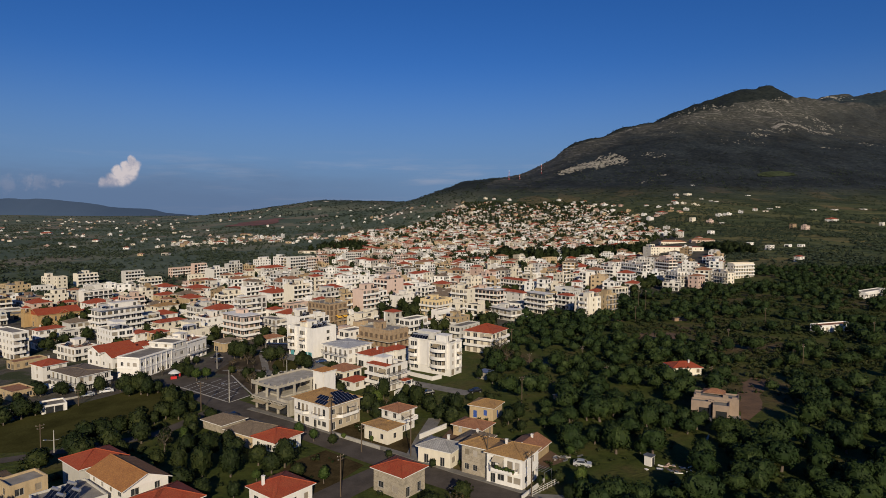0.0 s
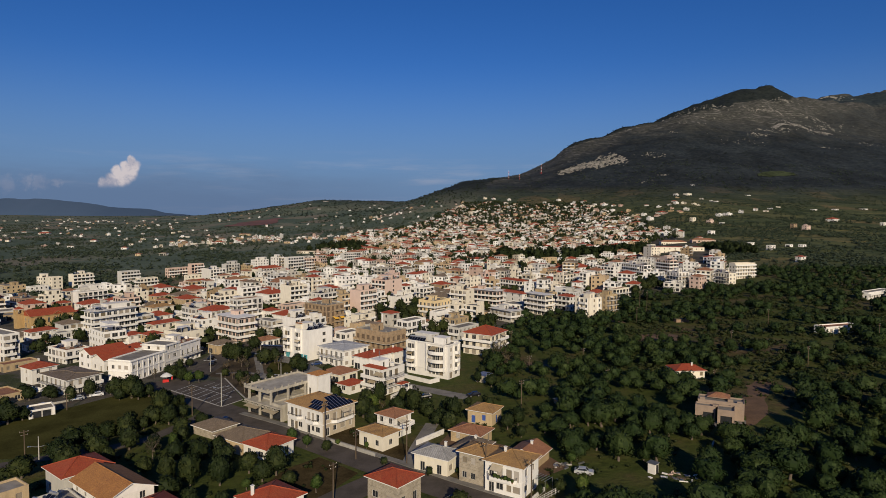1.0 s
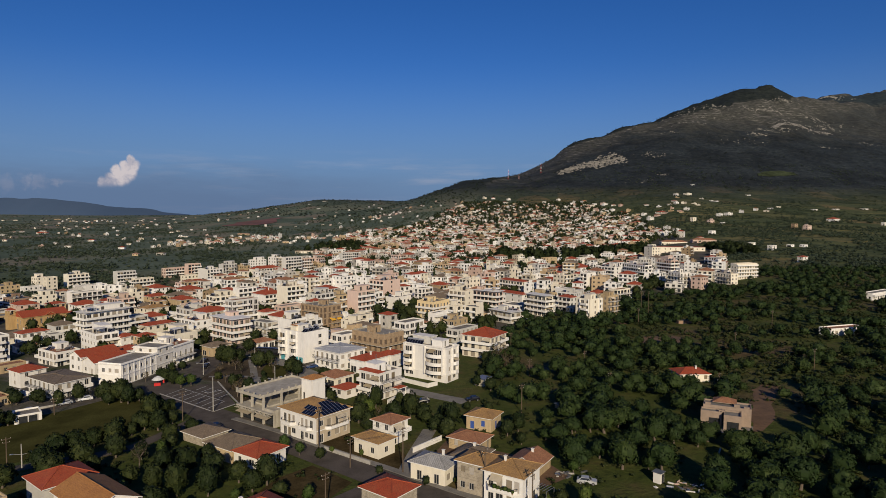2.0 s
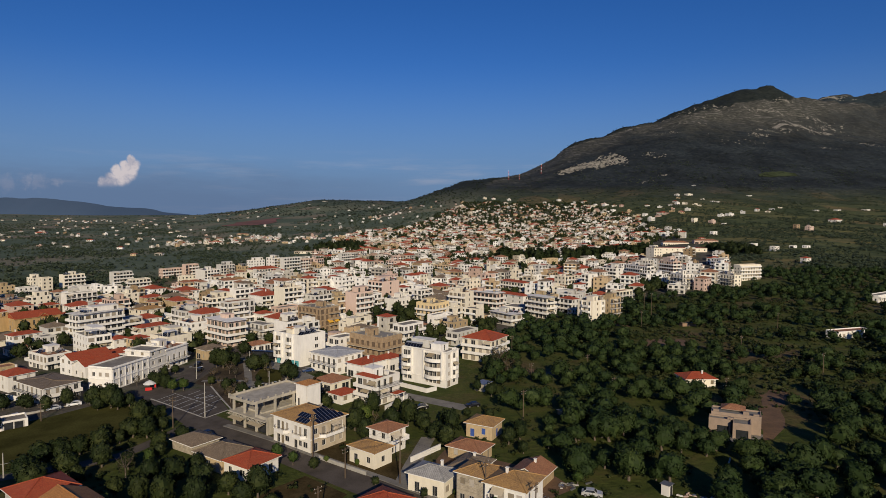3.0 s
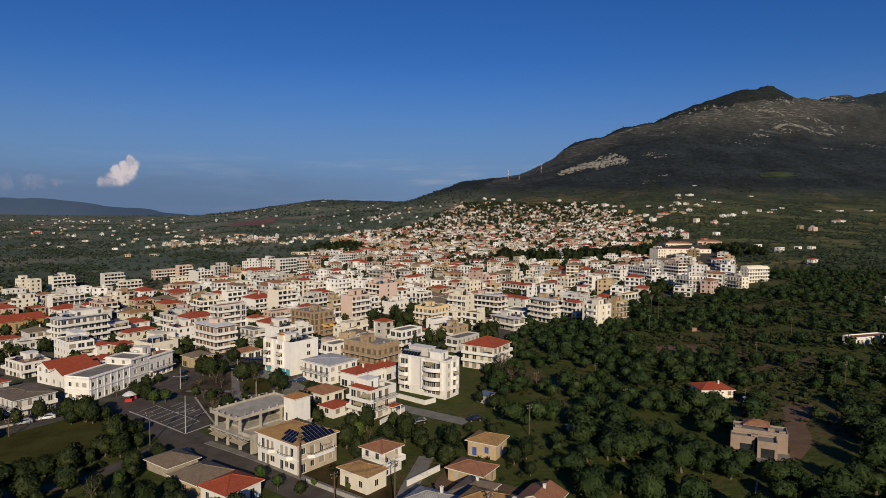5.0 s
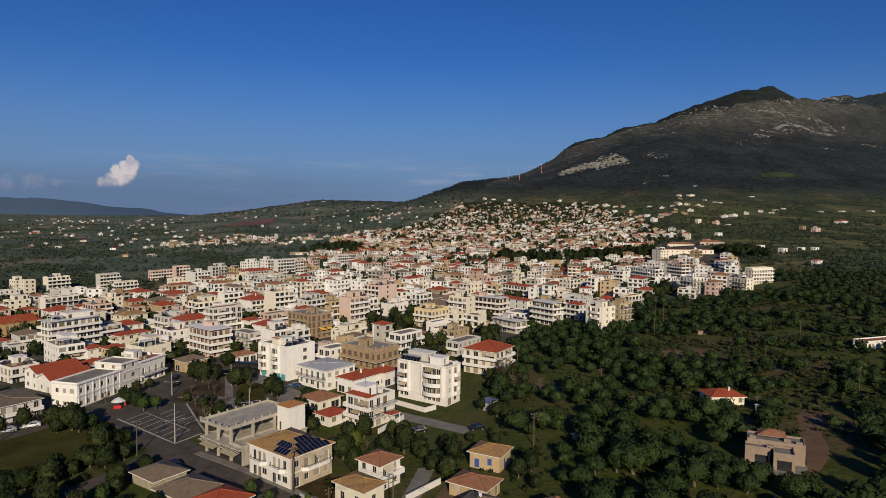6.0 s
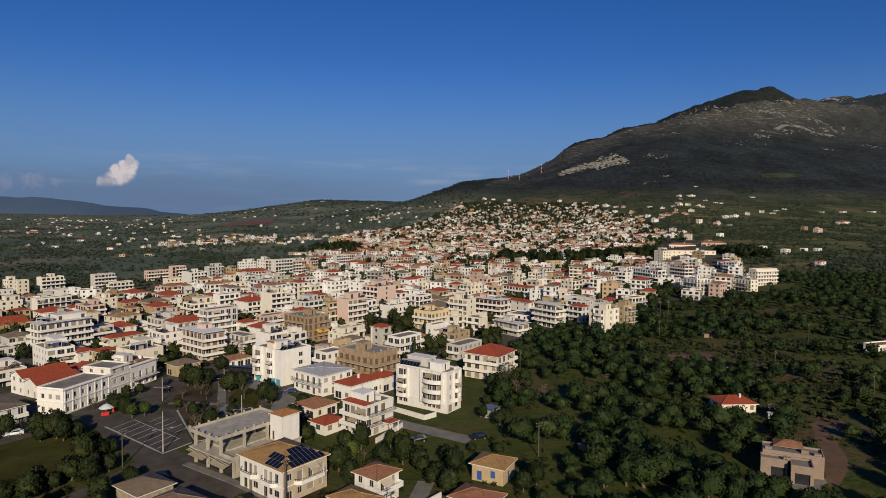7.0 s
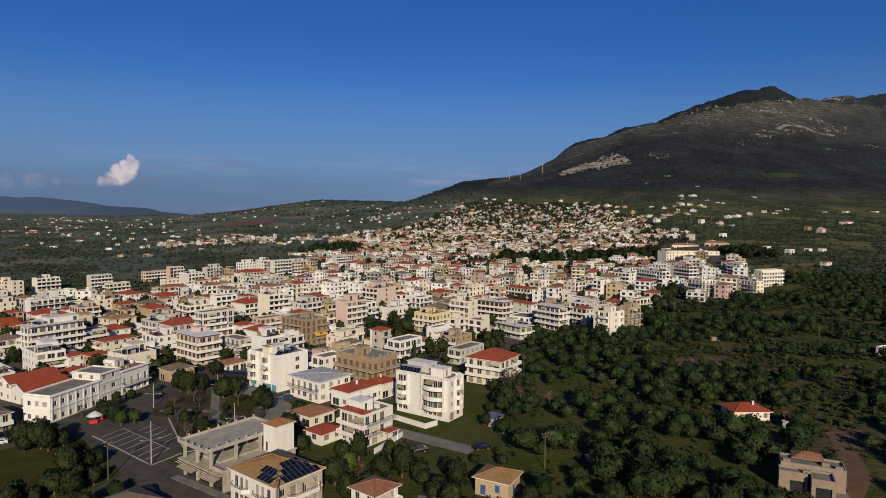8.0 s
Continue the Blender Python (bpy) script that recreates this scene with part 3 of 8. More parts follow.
def hip_roof(s, w, d, z, rise, over, thick=0.16):
    x0, y0, x1, y1 = -over, -over, w + over, d + over
    if w >= d:
        k = (d + 2 * over) / 2
        r0, r1 = (x0 + k, (y0 + y1) / 2, z + rise), (x1 - k, (y0 + y1) / 2, z + rise)
    else:
        k = (w + 2 * over) / 2
        r0, r1 = ((x0 + x1) / 2, y0 + k, z + rise), ((x0 + x1) / 2, y1 - k, z + rise)
    a, b, c, e = (x0, y0, z), (x1, y0, z), (x1, y1, z), (x0, y1, z)
    if w >= d:
        s.quad(a, b, r1, r0)
        s.quad(c, e, r0, r1)
        s.tri(b, c, r1)
        s.tri(e, a, r0)
    else:
        s.tri(a, b, r0)
        s.tri(c, e, r1)
        s.quad(b, c, r1, r0)
        s.quad(e, a, r0, r1)
    low = [(p[0], p[1], z - thick) for p in (a, b, c, e)]
    top = [a, b, c, e]
    for i in range(4):
        j = (i + 1) % 4
        s.quad(low[i], low[j], top[j], top[i], 1)
    s.quad(*reversed(low), 1)
    return [(a, r0), (b, r0 if w < d else r1), (c, r1), (e, r1 if w < d else r0), (r0, r1)]


def gable_roof(s, walls, w, d, z, rise, over, along, thick=0.16):
    """A two-sided roof; along: the axis of the ridge. The gable triangles go into walls."""
    def at(p, q, h):
        return (p, q, h) if along == "x" else (q, p, h)
    run, span = (w, d) if along == "x" else (d, w)
    drop = rise * over / (span / 2)
    for sgn in (0, 1):
        edge = -over if sgn == 0 else span + over
        q = [at(-over, edge, z - drop), at(run + over, edge, z - drop), at(run + over, span / 2, z + rise), at(-over, span / 2, z + rise)]
        low = [(p[0], p[1], p[2] - thick) for p in q]
        s.quad(*q)
        s.quad(*reversed(low), 1)
        for i in range(4):
            j = (i + 1) % 4
            s.quad(low[i], low[j], q[j], q[i], 1)
    for p in (0, run):
        walls.tri(at(p, 0, z - 0.2), at(p, span, z - 0.2), at(p, span / 2, z + rise - 0.2))
    return [(at(-over, span / 2, z + rise), at(run + over, span / 2, z + rise))]


def side_maps(w, d):
    """For the four sides: length, and a map from (along, out, up)."""
    return {
        "R": (w, lambda a, o, z: (a, -o, z), 0, (0, 0)),
        "L": (d, lambda a, o, z: (-o, d - a, z), -90, (0, d)),
        "B": (w, lambda a, o, z: (w - a, d + o, z), 180, (w, d)),
        "E": (d, lambda a, o, z: (w + o, a, z), 90, (w, 0)),
    }


WORDS = {"white": "white plastered", "cream": "cream plastered", "grey": "grey plastered", "pink": "pinkish plastered", "yellow": "pale yellow plastered", "tan": "ochre plastered",
         "brown": "brown plastered", "brick": "bare clay brick", "stone": "rubble stone"}
TILEWORDS = {"orange": "orange tiled roof", "old": "mossy grey-brown tiled roof", "red": "red tiled hip roof", "tan": "ochre tiled hip roof", "brown": "brown tiled hip roof", "slate": "grey sheet hip roof", "sheet": "pale metal sheet roof"}


def heater(x, y, z, rot):
    t = thing("solar_water_heater", x, y, rot, "steel tank and dark collector on a flat roof", "water heater", "solar water heaters", z)
    part("collector", HEATER[0], t)
    part("tank", HEATER[1], t, "bare steel tank")
    part("stand", HEATER[2], t)


def heater_meshes():
    c, t, f = Shape(), Shape(), Shape()
    c.quad((-1.0, -0.9, 0.25), (1.0, -0.9, 0.25), (1.0, 0.5, 1.15), (-1.0, 0.5, 1.15), 0)
    c.quad((-1.0, 0.55, 1.08), (1.0, 0.55, 1.08), (1.0, -0.85, 0.18), (-1.0, -0.85, 0.18), 1)
    for a, b in (((-1.0, -0.9, 0.22), (-1.0, 0.52, 1.12)), ((1.0, -0.9, 0.22), (1.0, 0.52, 1.12)), ((0, -0.9, 0.22), (0, 0.52, 1.12))):
        c.beam(a, b, 0.04, 1)
    t.tube((-0.95, 0.75, 1.35), (0.95, 0.75, 1.35), 0.3, 0.3, 10)
    for x in (-0.9, 0.9):
        f.beam((x, 0.75, 0), (x, 0.75, 1.1), 0.03)
        f.beam((x, -0.85, 0), (x, -0.85, 0.25), 0.03)
        f.beam((x, -0.85, 0.03), (x, 0.75, 0.03), 0.03)
    return c.mesh("collector", PANEL, METAL), t.mesh("tank", TANK), f.mesh("stand", METAL)


HEATER = heater_meshes()
FOOTPRINTS = []
BUILT = {}
rng = random.Random(11)


def railing_shape(length, depth, solid):
    s = Shape()
    if solid:
        s.box(0, -depth, 0, length, -depth + 0.1, 0.85)
        s.box(0, -depth + 0.1, 0, 0.1, 0, 0.85)
        s.box(length - 0.1, -depth + 0.1, 0, length, 0, 0.85)
    else:
        runs = [((0.04, -depth + 0.04), (length - 0.04, -depth + 0.04)), ((0.04, -depth + 0.04), (0.04, 0)), ((length - 0.04, -depth + 0.04), (length - 0.04, 0))]
        for (ax, ay), (bx, by) in runs:
            for z, r in ((0.98, 0.035), (0.55, 0.02), (0.12, 0.02)):
                s.beam((ax, ay, z), (bx, by, z), r)
            k = max(1, int(math.hypot(bx - ax, by - ay) / 0.45))
            for i in range(k + 1):
                f = i / k
                s.beam((ax + (bx - ax) * f, ay + (by - ay) * f, 0), (ax + (bx - ax) * f, ay + (by - ay) * f, 0.98), 0.018)
    return s


def building(x, y, rot, w, d, floors, wall, roof, bal="", tile="red", near=0, raw=0, fh=2.7, tag="", base=None, ridge="", cols=None, bays=(), chim=None, box=True, wrap=0, face=""):
    """A house or block with its nearest corner at (x, y); w runs along its right-hand face, d along its left-hand one. wrap: deep balconies run all round."""
    storeys = int(floors + 0.5)
    if not bal and roof == "flat" and storeys > 1 and not near and not bays and y < 480:
        bal = ("L", "R", "LR", "")[int((x * 7.3 + y * 3.1) % 4)]
    if bal and roof == "flat" and storeys > 2 and not near and not raw and not wrap and y < 520 and (x * 3.7 + y * 1.9) % 1.0 < 0.5:
        wrap = 2
    high = floors * fh
    kind = "apartment_building" if storeys >= 4 else "house"
    FOOTPRINTS.append((x, y, rot, w, d))
    m = pose(x, y, 0, 0, 0, rot)
    corners = [m @ Vector((a, b, 0)) for a, b in ((0, 0), (w, 0), (w, d), (0, d))]
    z = min(ground(c.x, c.y) for c in corners) if base is None else base
    z = min(z, ground(x, y))
    roofword = TILEWORDS.get(tile, "") if roof in ("hip", "hipflat", "gable") else "flat roof terrace"
    words = f"{WORDS[wall]} {'unfinished ' if raw else ''}{('single', 'single', 'two', 'three', 'four', 'five', 'six', 'seven')[min(storeys, 7)]} storey building with {roofword}"
    t = thing(kind, x, y, rot, words, "apartment block" if storeys >= 4 else "house", "", z)
    BUILT[(round(x), round(y))] = t
    seed = rng.random()
    pick = random.Random(int(seed * 1e9))
    sides = side_maps(w, d)
    s = Shape()
    wins = []
    top = high if roof != "flat" else high + 0.5
    for key, (length, place, turn, _) in sides.items():
        holes = []
        n = max(1, int(length / (2.6 if key in bal else 2.9)))
        posts = None if cols is None else cols.get(key, ())
        windowed = key in "LR" or near
        if key in "LR" and not bal and not near and pick.random() < 0.3:
            n = max(1, n // 2)
        if key == "L" and bal == "R" and pick.random() < 0.7 and not near:
            windowed = False
        if key == "R" and bal == "L" and length > 6 and wall in ("cream", "pink", "white") and storeys > 3 and key != "L":
            n = 1
        if windowed:
            step = length / n
            places = [(c + 0.5) * step for c in range(n)] if posts is None else posts
            step = step if posts is None else 3.0
            for fl in range(storeys):
                z0 = fl * fh
                for cx in places:
                    door = fl > 0 and (key in bal or any(b[0] == key and b[1] < cx < b[1] + b[2] for b in bays))
                    ww = (pick.choice((1.0, 1.1, 1.3) if storeys < 3 else (1.3, 1.6, 1.9)) if (near or posts is not None) and not wrap else step * pick.choice((0.55, 0.72, 0.8, 0.8))) if door else (1.1 if pick.random() < 0.7 else 1.6)
                    hh = 2.2 if door else 1.35
                    sill = 0.1 if door else 0.95
                    if tag == "blue":
                        sill, hh = 1.1, 1.6
                    if fl == 0 and pick.random() < (0.35 if near or storeys < 3 else 0.75):
                        ww, hh, sill = (1.2 if near and storeys < 3 else 1.9 if near else step * 0.78), 2.1, 0.12
                    ww = min(ww, step - (0.5 if near else 0.3))
                    if z0 + sill + hh > top - 0.25 or ww < 0.5:
                        continue
                    hole = (cx - ww / 2, cx + ww / 2, z0 + sill, z0 + sill + hh)
                    holes.append(hole)
                    wins.append((key, hole))
        wall_side(s, place, length, -1.2, top, holes, slot=2 if face and key == "R" else 0)
    s.quad((0, 0, high), (w, 0, high), (w, d, high), (0, d, high), 0)
    part("wall", (s, WALLS[wall], RAW_HOLE if raw else GLASS if y > 345 and not near else ROOM_SHADE, WALLS[face or wall]), t)
    glaze = 0.12
    for key, (x0, x1, za, zb) in wins:
        if raw or y > 345 and not near:
            continue
        length, place, turn, org = sides[key]
        px, py, pz = place(x0, -glaze, za)
        mm = Matrix.Translation((px, py, pz)) @ Matrix.Rotation(radians(turn), 4, "Z") @ Matrix.Diagonal((x1 - x0, 1, zb - za, 1))
        kind_w = pick.random()
        if tag == "blue":
            part("window", WIN_BLUE, t, "blue louvred shutters", m=mm)
        elif near and y < 190 and kind_w < 0.5:
            f = part("window", NEAR_FRAME, t, m=mm)
            part("pane", NEAR_PANE, f)
        else:
            part("window", WIN_GLASS if kind_w < 0.62 else WIN_SHUT, t, m=mm)
    # balconies of their own length, cut back at the corners
    for key, start, span, out in bays:
        length, place, turn, org = sides[key]
        for fl in range(1, storeys):
            if fl * fh > high - 1.0:
                continue
            cut = min(0.9, out * 0.75)
            ring = [(0, 0.0), (0, -out + cut), (cut, -out), (span - cut, -out), (span, -out + cut), (span, 0.0)]
            if out > 1.8:
                ring = [(span * i / 9, -out * math.sin(math.pi * i / 9) ** 0.55) for i in range(9)] + [(span, 0.0)]
            b, r, g = Shape(), Shape(), Shape()
            rail = 1.02 if storeys >= 4 else 0.62
            for (ax, ay), (bx, by) in zip(ring, ring[1:]):
                b.quad((ax, ay, -0.12), (bx, by, -0.12), (bx, by, 0.1), (ax, ay, 0.1))
                k = 0.93
                cx0, cx1 = span / 2 + (ax - span / 2) * k, span / 2 + (bx - span / 2) * k
                r.quad((ax, ay, 0.1), (bx, by, 0.1), (bx, by, rail), (ax, ay, rail))
                r.quad((cx1, by * k, 0.1), (cx0, ay * k, 0.1), (cx0, ay * k, rail), (cx1, by * k, rail))
                r.quad((ax, ay, rail), (bx, by, rail), (cx1, by * k, rail), (cx0, ay * k, rail))
                g.beam((ax, ay * 0.97, 1.0), (bx, by * 0.97, 1.0), 0.03)
                n = max(1, int(math.hypot(bx - ax, by - ay) / 0.5))
                for i in range(n):
                    f = i / n
                    g.beam((ax + (bx - ax) * f, (ay + (by - ay) * f) * 0.97, rail), (ax + (bx - ax) * f, (ay + (by - ay) * f) * 0.97, 1.0), 0.018)
            for z, rev in ((0.1, False), (-0.12, True)):
                q = [(x, y, z) for x, y in ring]
                q = q[::-1] if rev else q
                for i in range(len(q) // 2 - 1):
                    b.quad(q[i], q[i + 1], q[-2 - i], q[-1 - i])
            mm = Matrix.Translation(place(start, 0.003, fl * fh)) @ Matrix.Rotation(radians(turn), 4, "Z")
            ob = part("balcony", (b, TRIM), t, m=mm)
            ledge = part("parapet", (r, TRIM), ob)
            if storeys < 4:
                part("railing", (g, DARKMETAL), ledge, "thin dark metal bars")
            if pick.random() < 0.35:
                aw = Shape()
                p0 = pick.uniform(0.2, max(0.3, span - 2.8))
                aw.quad((p0, -out - 0.2, fh - 1.1), (p0 + 2.4, -out - 0.2, fh - 1.1), (p0 + 2.4, -0.05, fh - 0.3), (p0, -0.05, fh - 0.3))
                part("awning", (aw, AWNING), ob)
        if storeys >= 4:
            for a0 in (start - 0.02, start + span - 0.2):
                c = Shape()
                q = [place(a0 + da, o, z) for z in (2.3, high + 0.3) for da, o in ((0, 0.004), (0.22, 0.004), (0.22, 0.5 * out), (0, 0.5 * out))]
                for i in range(4):
                    j = (i + 1) % 4
                    c.quad(q[i], q[j], q[4 + j], q[4 + i])
                c.quad(*q[4:])
                c.quad(*q[3::-1])
                part("bay_pier", (c, TRIM), t)
    # balconies
    for key in bal:
        length, place, turn, org = sides[key]
        out = 1.7 if wrap else 1.25 if near else 1.5
        ext = out if len(bal) == 2 else 0.0
        shift = pick.choice((0.02, 0.5, 0.98))
        solid = raw or wrap or pick.random() < (0.5 if near else 0.88)
        for fl in range(1, storeys + (1 if roof == "hip" and storeys > 2 else 0)):
            if fl * fh > high - 1.0:
                continue
            span = length + (ext if key == "L" else 0.0)
            a0 = 0.0
            if storeys > 3 and (raw or not near) and not wrap:
                span = length * (0.55 if raw else pick.choice((0.96, 0.96, 0.7, 0.6)))
                a0 = (length - span) * (0.5 if span > length * 0.9 else shift)
            b = Shape()
            b.box(a0, -out, -0.1, a0 + span, -0.003, 0.1)
            mm = Matrix.Translation((*org, fl * fh)) @ Matrix.Rotation(radians(turn), 4, "Z")
            ob = part("balcony", (b, CONCRETE if raw else TRIM), t, m=mm)
            r = railing_shape(span, out - 0.03, solid)
            part("railing", (r, WALLS[wall] if raw else TRIM if solid else (DARKMETAL if near else TRIM)), ob, "" if solid else "thin metal bars", m=Matrix.Translation((a0, 0, 0.1)))
            if not raw and pick.random() < 0.3 and span > 5:
                aw = Shape()
                p0 = a0 + pick.uniform(0.5, span - 3.5)
                aw.quad((p0, -0.05, fh - 0.35), (p0 + 2.8, -0.05, fh - 0.35), (p0 + 2.8, -out - 0.2, fh - 1.15), (p0, -out - 0.2, fh - 1.15))
                aw.quad((p0, -out - 0.2, fh - 1.17), (p0 + 2.8, -out - 0.2, fh - 1.17), (p0 + 2.8, -0.05, fh - 0.37), (p0, -0.05, fh - 0.37))
                part("awning", (aw, AWNING), ob)
    if wrap == 1:
        c = Shape()
        c.box(-1.5, -1.5, high + 0.504, w, d, high + 0.66)
        c.box(0.4, 0.4, high + 0.5, w - 0.4, d - 0.4, high + 0.503)
        part("roof_slab", (c, TRIM), t, "thin white overhanging roof slab")
    # roof
    if roof == "flat":
        p = Shape()
        p.quad((0, 0, top), (w, 0, top), (w - 0.2, 0.2, top), (0.2, 0.2, top))
        p.quad((w, 0, top), (w, d, top), (w - 0.2, d - 0.2, top), (w - 0.2, 0.2, top))
        p.quad((w, d, top), (0, d, top), (0.2, d - 0.2, top), (w - 0.2, d - 0.2, top))
        p.quad((0, d, top), (0, 0, top), (0.2, 0.2, top), (0.2, d - 0.2, top))
        for a, b in (((0.2, 0.2), (w - 0.2, 0.2)), ((w - 0.2, 0.2), (w - 0.2, d - 0.2)), ((w - 0.2, d - 0.2), (0.2, d - 0.2)), ((0.2, d - 0.2), (0.2, 0.2))):
            p.quad((*b, high), (*a, high), (*a, top), (*b, top))
        part("parapet", (p, WALLS[wall] if not raw else CONCRETE), t)
        f = Shape()
        f.box(0.2, 0.2, high + 0.004, w - 0.2, d - 0.2, high + 0.06)
        part("roof_terrace", (f, TERRACE if pick.random() < 0.75 else ROOFS["brown"]), t)
        if box and w > 6.5 and d > 6.5 and (storeys > 1):
            bw, bd, bh = pick.uniform(2.6, 4.2), pick.uniform(3, 4.6), pick.uniform(2.1, 2.7)
            bx, by = pick.uniform(0.8, max(0.9, w - bw - 0.6)), pick.uniform(1.0, max(1.1, d - bd - 0.6))
            if storeys > 2 and not near and pick.random() < 0.5:
                bw, bd, bh = w * pick.uniform(0.45, 0.65), d * pick.uniform(0.45, 0.65), 2.7
                bx, by = w - bw - 0.9, d - bd - 0.9
            b = Shape()
            doors = [(bw * 0.35, bw * 0.35 + 0.9, high + 0.1, high + 1.95)]
            if bw > 4.5:
                doors = [(q, q + 1.5, high + 0.1, high + 2.15) for q in (0.7, bw - 2.2)]
            wall_side(b, lambda a, o, zz: (bx + a, by - o, zz), bw, high + 0.06, high + bh, doors)
            b.box(bx, by + 0.23, high + 0.06, bx + bw, by + bd, high + bh)
            b.box(bx - 0.15, by - 0.15, high + bh, bx + bw + 0.15, by + bd + 0.15, high + bh + 0.15, 0)
            part("stair_penthouse", (b, WALLS[wall], ROOM_SHADE), t)
            for _ in range(pick.choice((2, 3, 3, 4) if y < 330 else (1, 2, 2)) if not raw and y < 560 else 0):
                hx, hy = pick.uniform(1.3, w - 1.3), pick.uniform(1.2, d - 1.6)
                if not (bx - 1.3 < hx < bx + bw + 1.3 and by - 1.2 < hy < by + bd + 1.2):
                    q = m @ Vector((hx, hy, 0))
                    heater(q.x, q.y, z + high + 0.06, -25 + pick.uniform(-12, 12))
            for _ in range(pick.choice((3, 4, 5, 6)) if not raw else 0):
                kx, ky = pick.uniform(0.6, w - 1.6), pick.uniform(0.6, d - 1.6)
                if not (bx - 1.2 < kx < bx + bw + 0.3 and by - 1.2 < ky < by + bd + 0.3):
                    k = Shape()
                    kw, kd, kh = pick.uniform(0.5, 1.6), pick.uniform(0.4, 1.2), pick.uniform(0.4, 1.7)
                    k.box(kx, ky, high + 0.06, kx + kw, ky + kd, high + 0.06 + kh)
                    k.box(kx - 0.05, ky - 0.05, high + 0.06 + kh, kx + kw + 0.05, ky + kd + 0.05, high + 0.12 + kh)
                    part("roof_box", (k, pick.choice((METAL, DARKMETAL, SHUTTER, CONCRETE, WALLS[wall], AWNING))), t)
            if raw:
                for k in range(12):
                    q = Shape()
                    cx, cy = 0.4 + (w - 1.2) * (k % 4) / 3, 0.4 + (d - 1.2) * (k // 4) / 2
                    if not (bx - 0.5 < cx < bx + bw + 0.2 and by - 0.5 < cy < by + bd + 0.2):
                        q.box(cx, cy, high + 0.06, cx + 0.35, cy + 0.35, high + 1.0)
                        part("stub_column", (q, CONCRETE), t)
            if pick.random() < 0.6:
                an = Shape()
                ax, ay = bx + bw / 2, by + bd / 2
                an.beam((ax, ay, high + bh + 0.15), (ax, ay, high + bh + 2.6), 0.03)
                for k in range(4):
                    an.beam((ax - 0.5, ay + 0.02, high + bh + 1.5 + 0.3 * k), (ax + 0.5, ay + 0.02, high + bh + 1.5 + 0.3 * k), 0.015)
                part("aerial", (an, METAL), t)
            if storeys > 2 and not near and pick.random() < 0.4:
                g = Shape()
                px0, px1, py0, py1 = 0.6, min(w - 0.6, 5.0), 0.6, min(d - 0.6, 4.0)
                if by > py1 or bx > px1:
                    for cx in (px0, px1):
                        for cy in (py0, py1):
                            g.beam((cx, cy, high + 0.06), (cx, cy, high + 2.3), 0.06)
                    g.box(px0 - 0.2, py0 - 0.2, high + 2.3, px1 + 0.2, py1 + 0.2, high + 2.4)
                    part("roof_canopy", (g, TRIM), t)
    else:
        r = Shape()
        rise = min(w, d) / 2 * (0.09 if roof == "hipflat" else 0.42)
        if roof == "gable":
            gab = Shape()
            lines = gable_roof(r, gab, w, d, high + 0.2, rise, 0.55, ridge or ("x" if w > d else "y"))
            part("gable", (gab, WALLS[wall]), t)
        else:
            lines = hip_roof(r, w, d, high + 0.16, rise, 0.55)
        ob = part("roof", (r, ROOFS[tile], TRIM), t, TILEWORDS[tile])
        if near:
            c = Shape()
            for a, b in lines:
                if (Vector(a) - Vector(b)).length > 0.2:
                    c.tube(a, b, 0.11, 0.11, 6)
            part("ridge_tiles", (c, ROOFS[tile]), ob)
        if chim or (chim is None and not near and pick.random() < 0.3):
            ch = Shape()
            cx, cy = chim or (w * pick.uniform(0.35, 0.7), d * pick.uniform(0.3, 0.7))
            ch.box(cx - 0.22, cy - 0.22, high + 0.2, cx + 0.22, cy + 0.22, high + rise + 0.7)
            ch.box(cx - 0.3, cy - 0.3, high + rise + 0.7, cx + 0.3, cy + 0.3, high + rise + 0.8)
            part("chimney", (ch, TRIM), t, "white plastered chimney")
    return t


# ---- the town, house by house ----
building(-28.5, 154.9, 52, 10.8, 13.5, 2, 'white', 'hip', tile='tan', near=1, cols={'L': (1.8, 3.4, 5.0, 8.2, 9.8, 11.6), 'R': (1.6, 4.0, 6.6, 9.2), 'B': (2, 5), 'E': (3, 7)}, bays=(('L', 0.8, 5.0, 1.1), ('L', 7.4, 4.6, 1.1), ('R', 2.6, 7.4, 1.3)), fh=3.2, face='beige')
building(-10.9, 154.3, 52, 6.0, 5.9, 2, 'white', 'hip', bal='R', tile='brown', near=1, fh=2.6)
building(-13.0, 146.4, 52, 5.4, 7.7, 1, 'cream', 'hip', tile='tan', near=1, fh=3.5)
building(-7.5, 117.7, 52, 6.7, 7.7, 1.5, 'stone', 'hip', tile='red', near=1, fh=3)
building(-29.8, 110.7, 52, 8.3, 8.2, 1, 'white', 'hip', bal='R', tile='red', near=1, chim=(1.2, 5.5), fh=3.4)
building(1.8, 132.6, 60, 6.0, 8.2, 1, 'cream', 'hip', tile='slate', near=1, chim=(4.5, 3.0), fh=3.6)
building(16.0, 122.3, 58, 7.8, 8.0, 2, 'white', 'hip', tile='tan', near=1, cols={'L': (1.4, 3.2, 5.2, 6.8), 'R': (2.0, 5.5)}, bays=(('L', 0.6, 6.4, 1.2),), chim=(3.0, 5.0), fh=3.1)
building(9.3, 127.9, 58, 6.0, 6.0, 2, 'stone', 'hip', tile='tan', near=1, cols={'L': (1.2, 3.2)}, fh=3.1)
building(13.4, 164.0, 62, 6.3, 6.9, 1, 'tan', 'hip', tile='tan', near=1, tag='blue', cols={'L': (1.6, 4.6), 'R': (3.2,)}, fh=3.4)
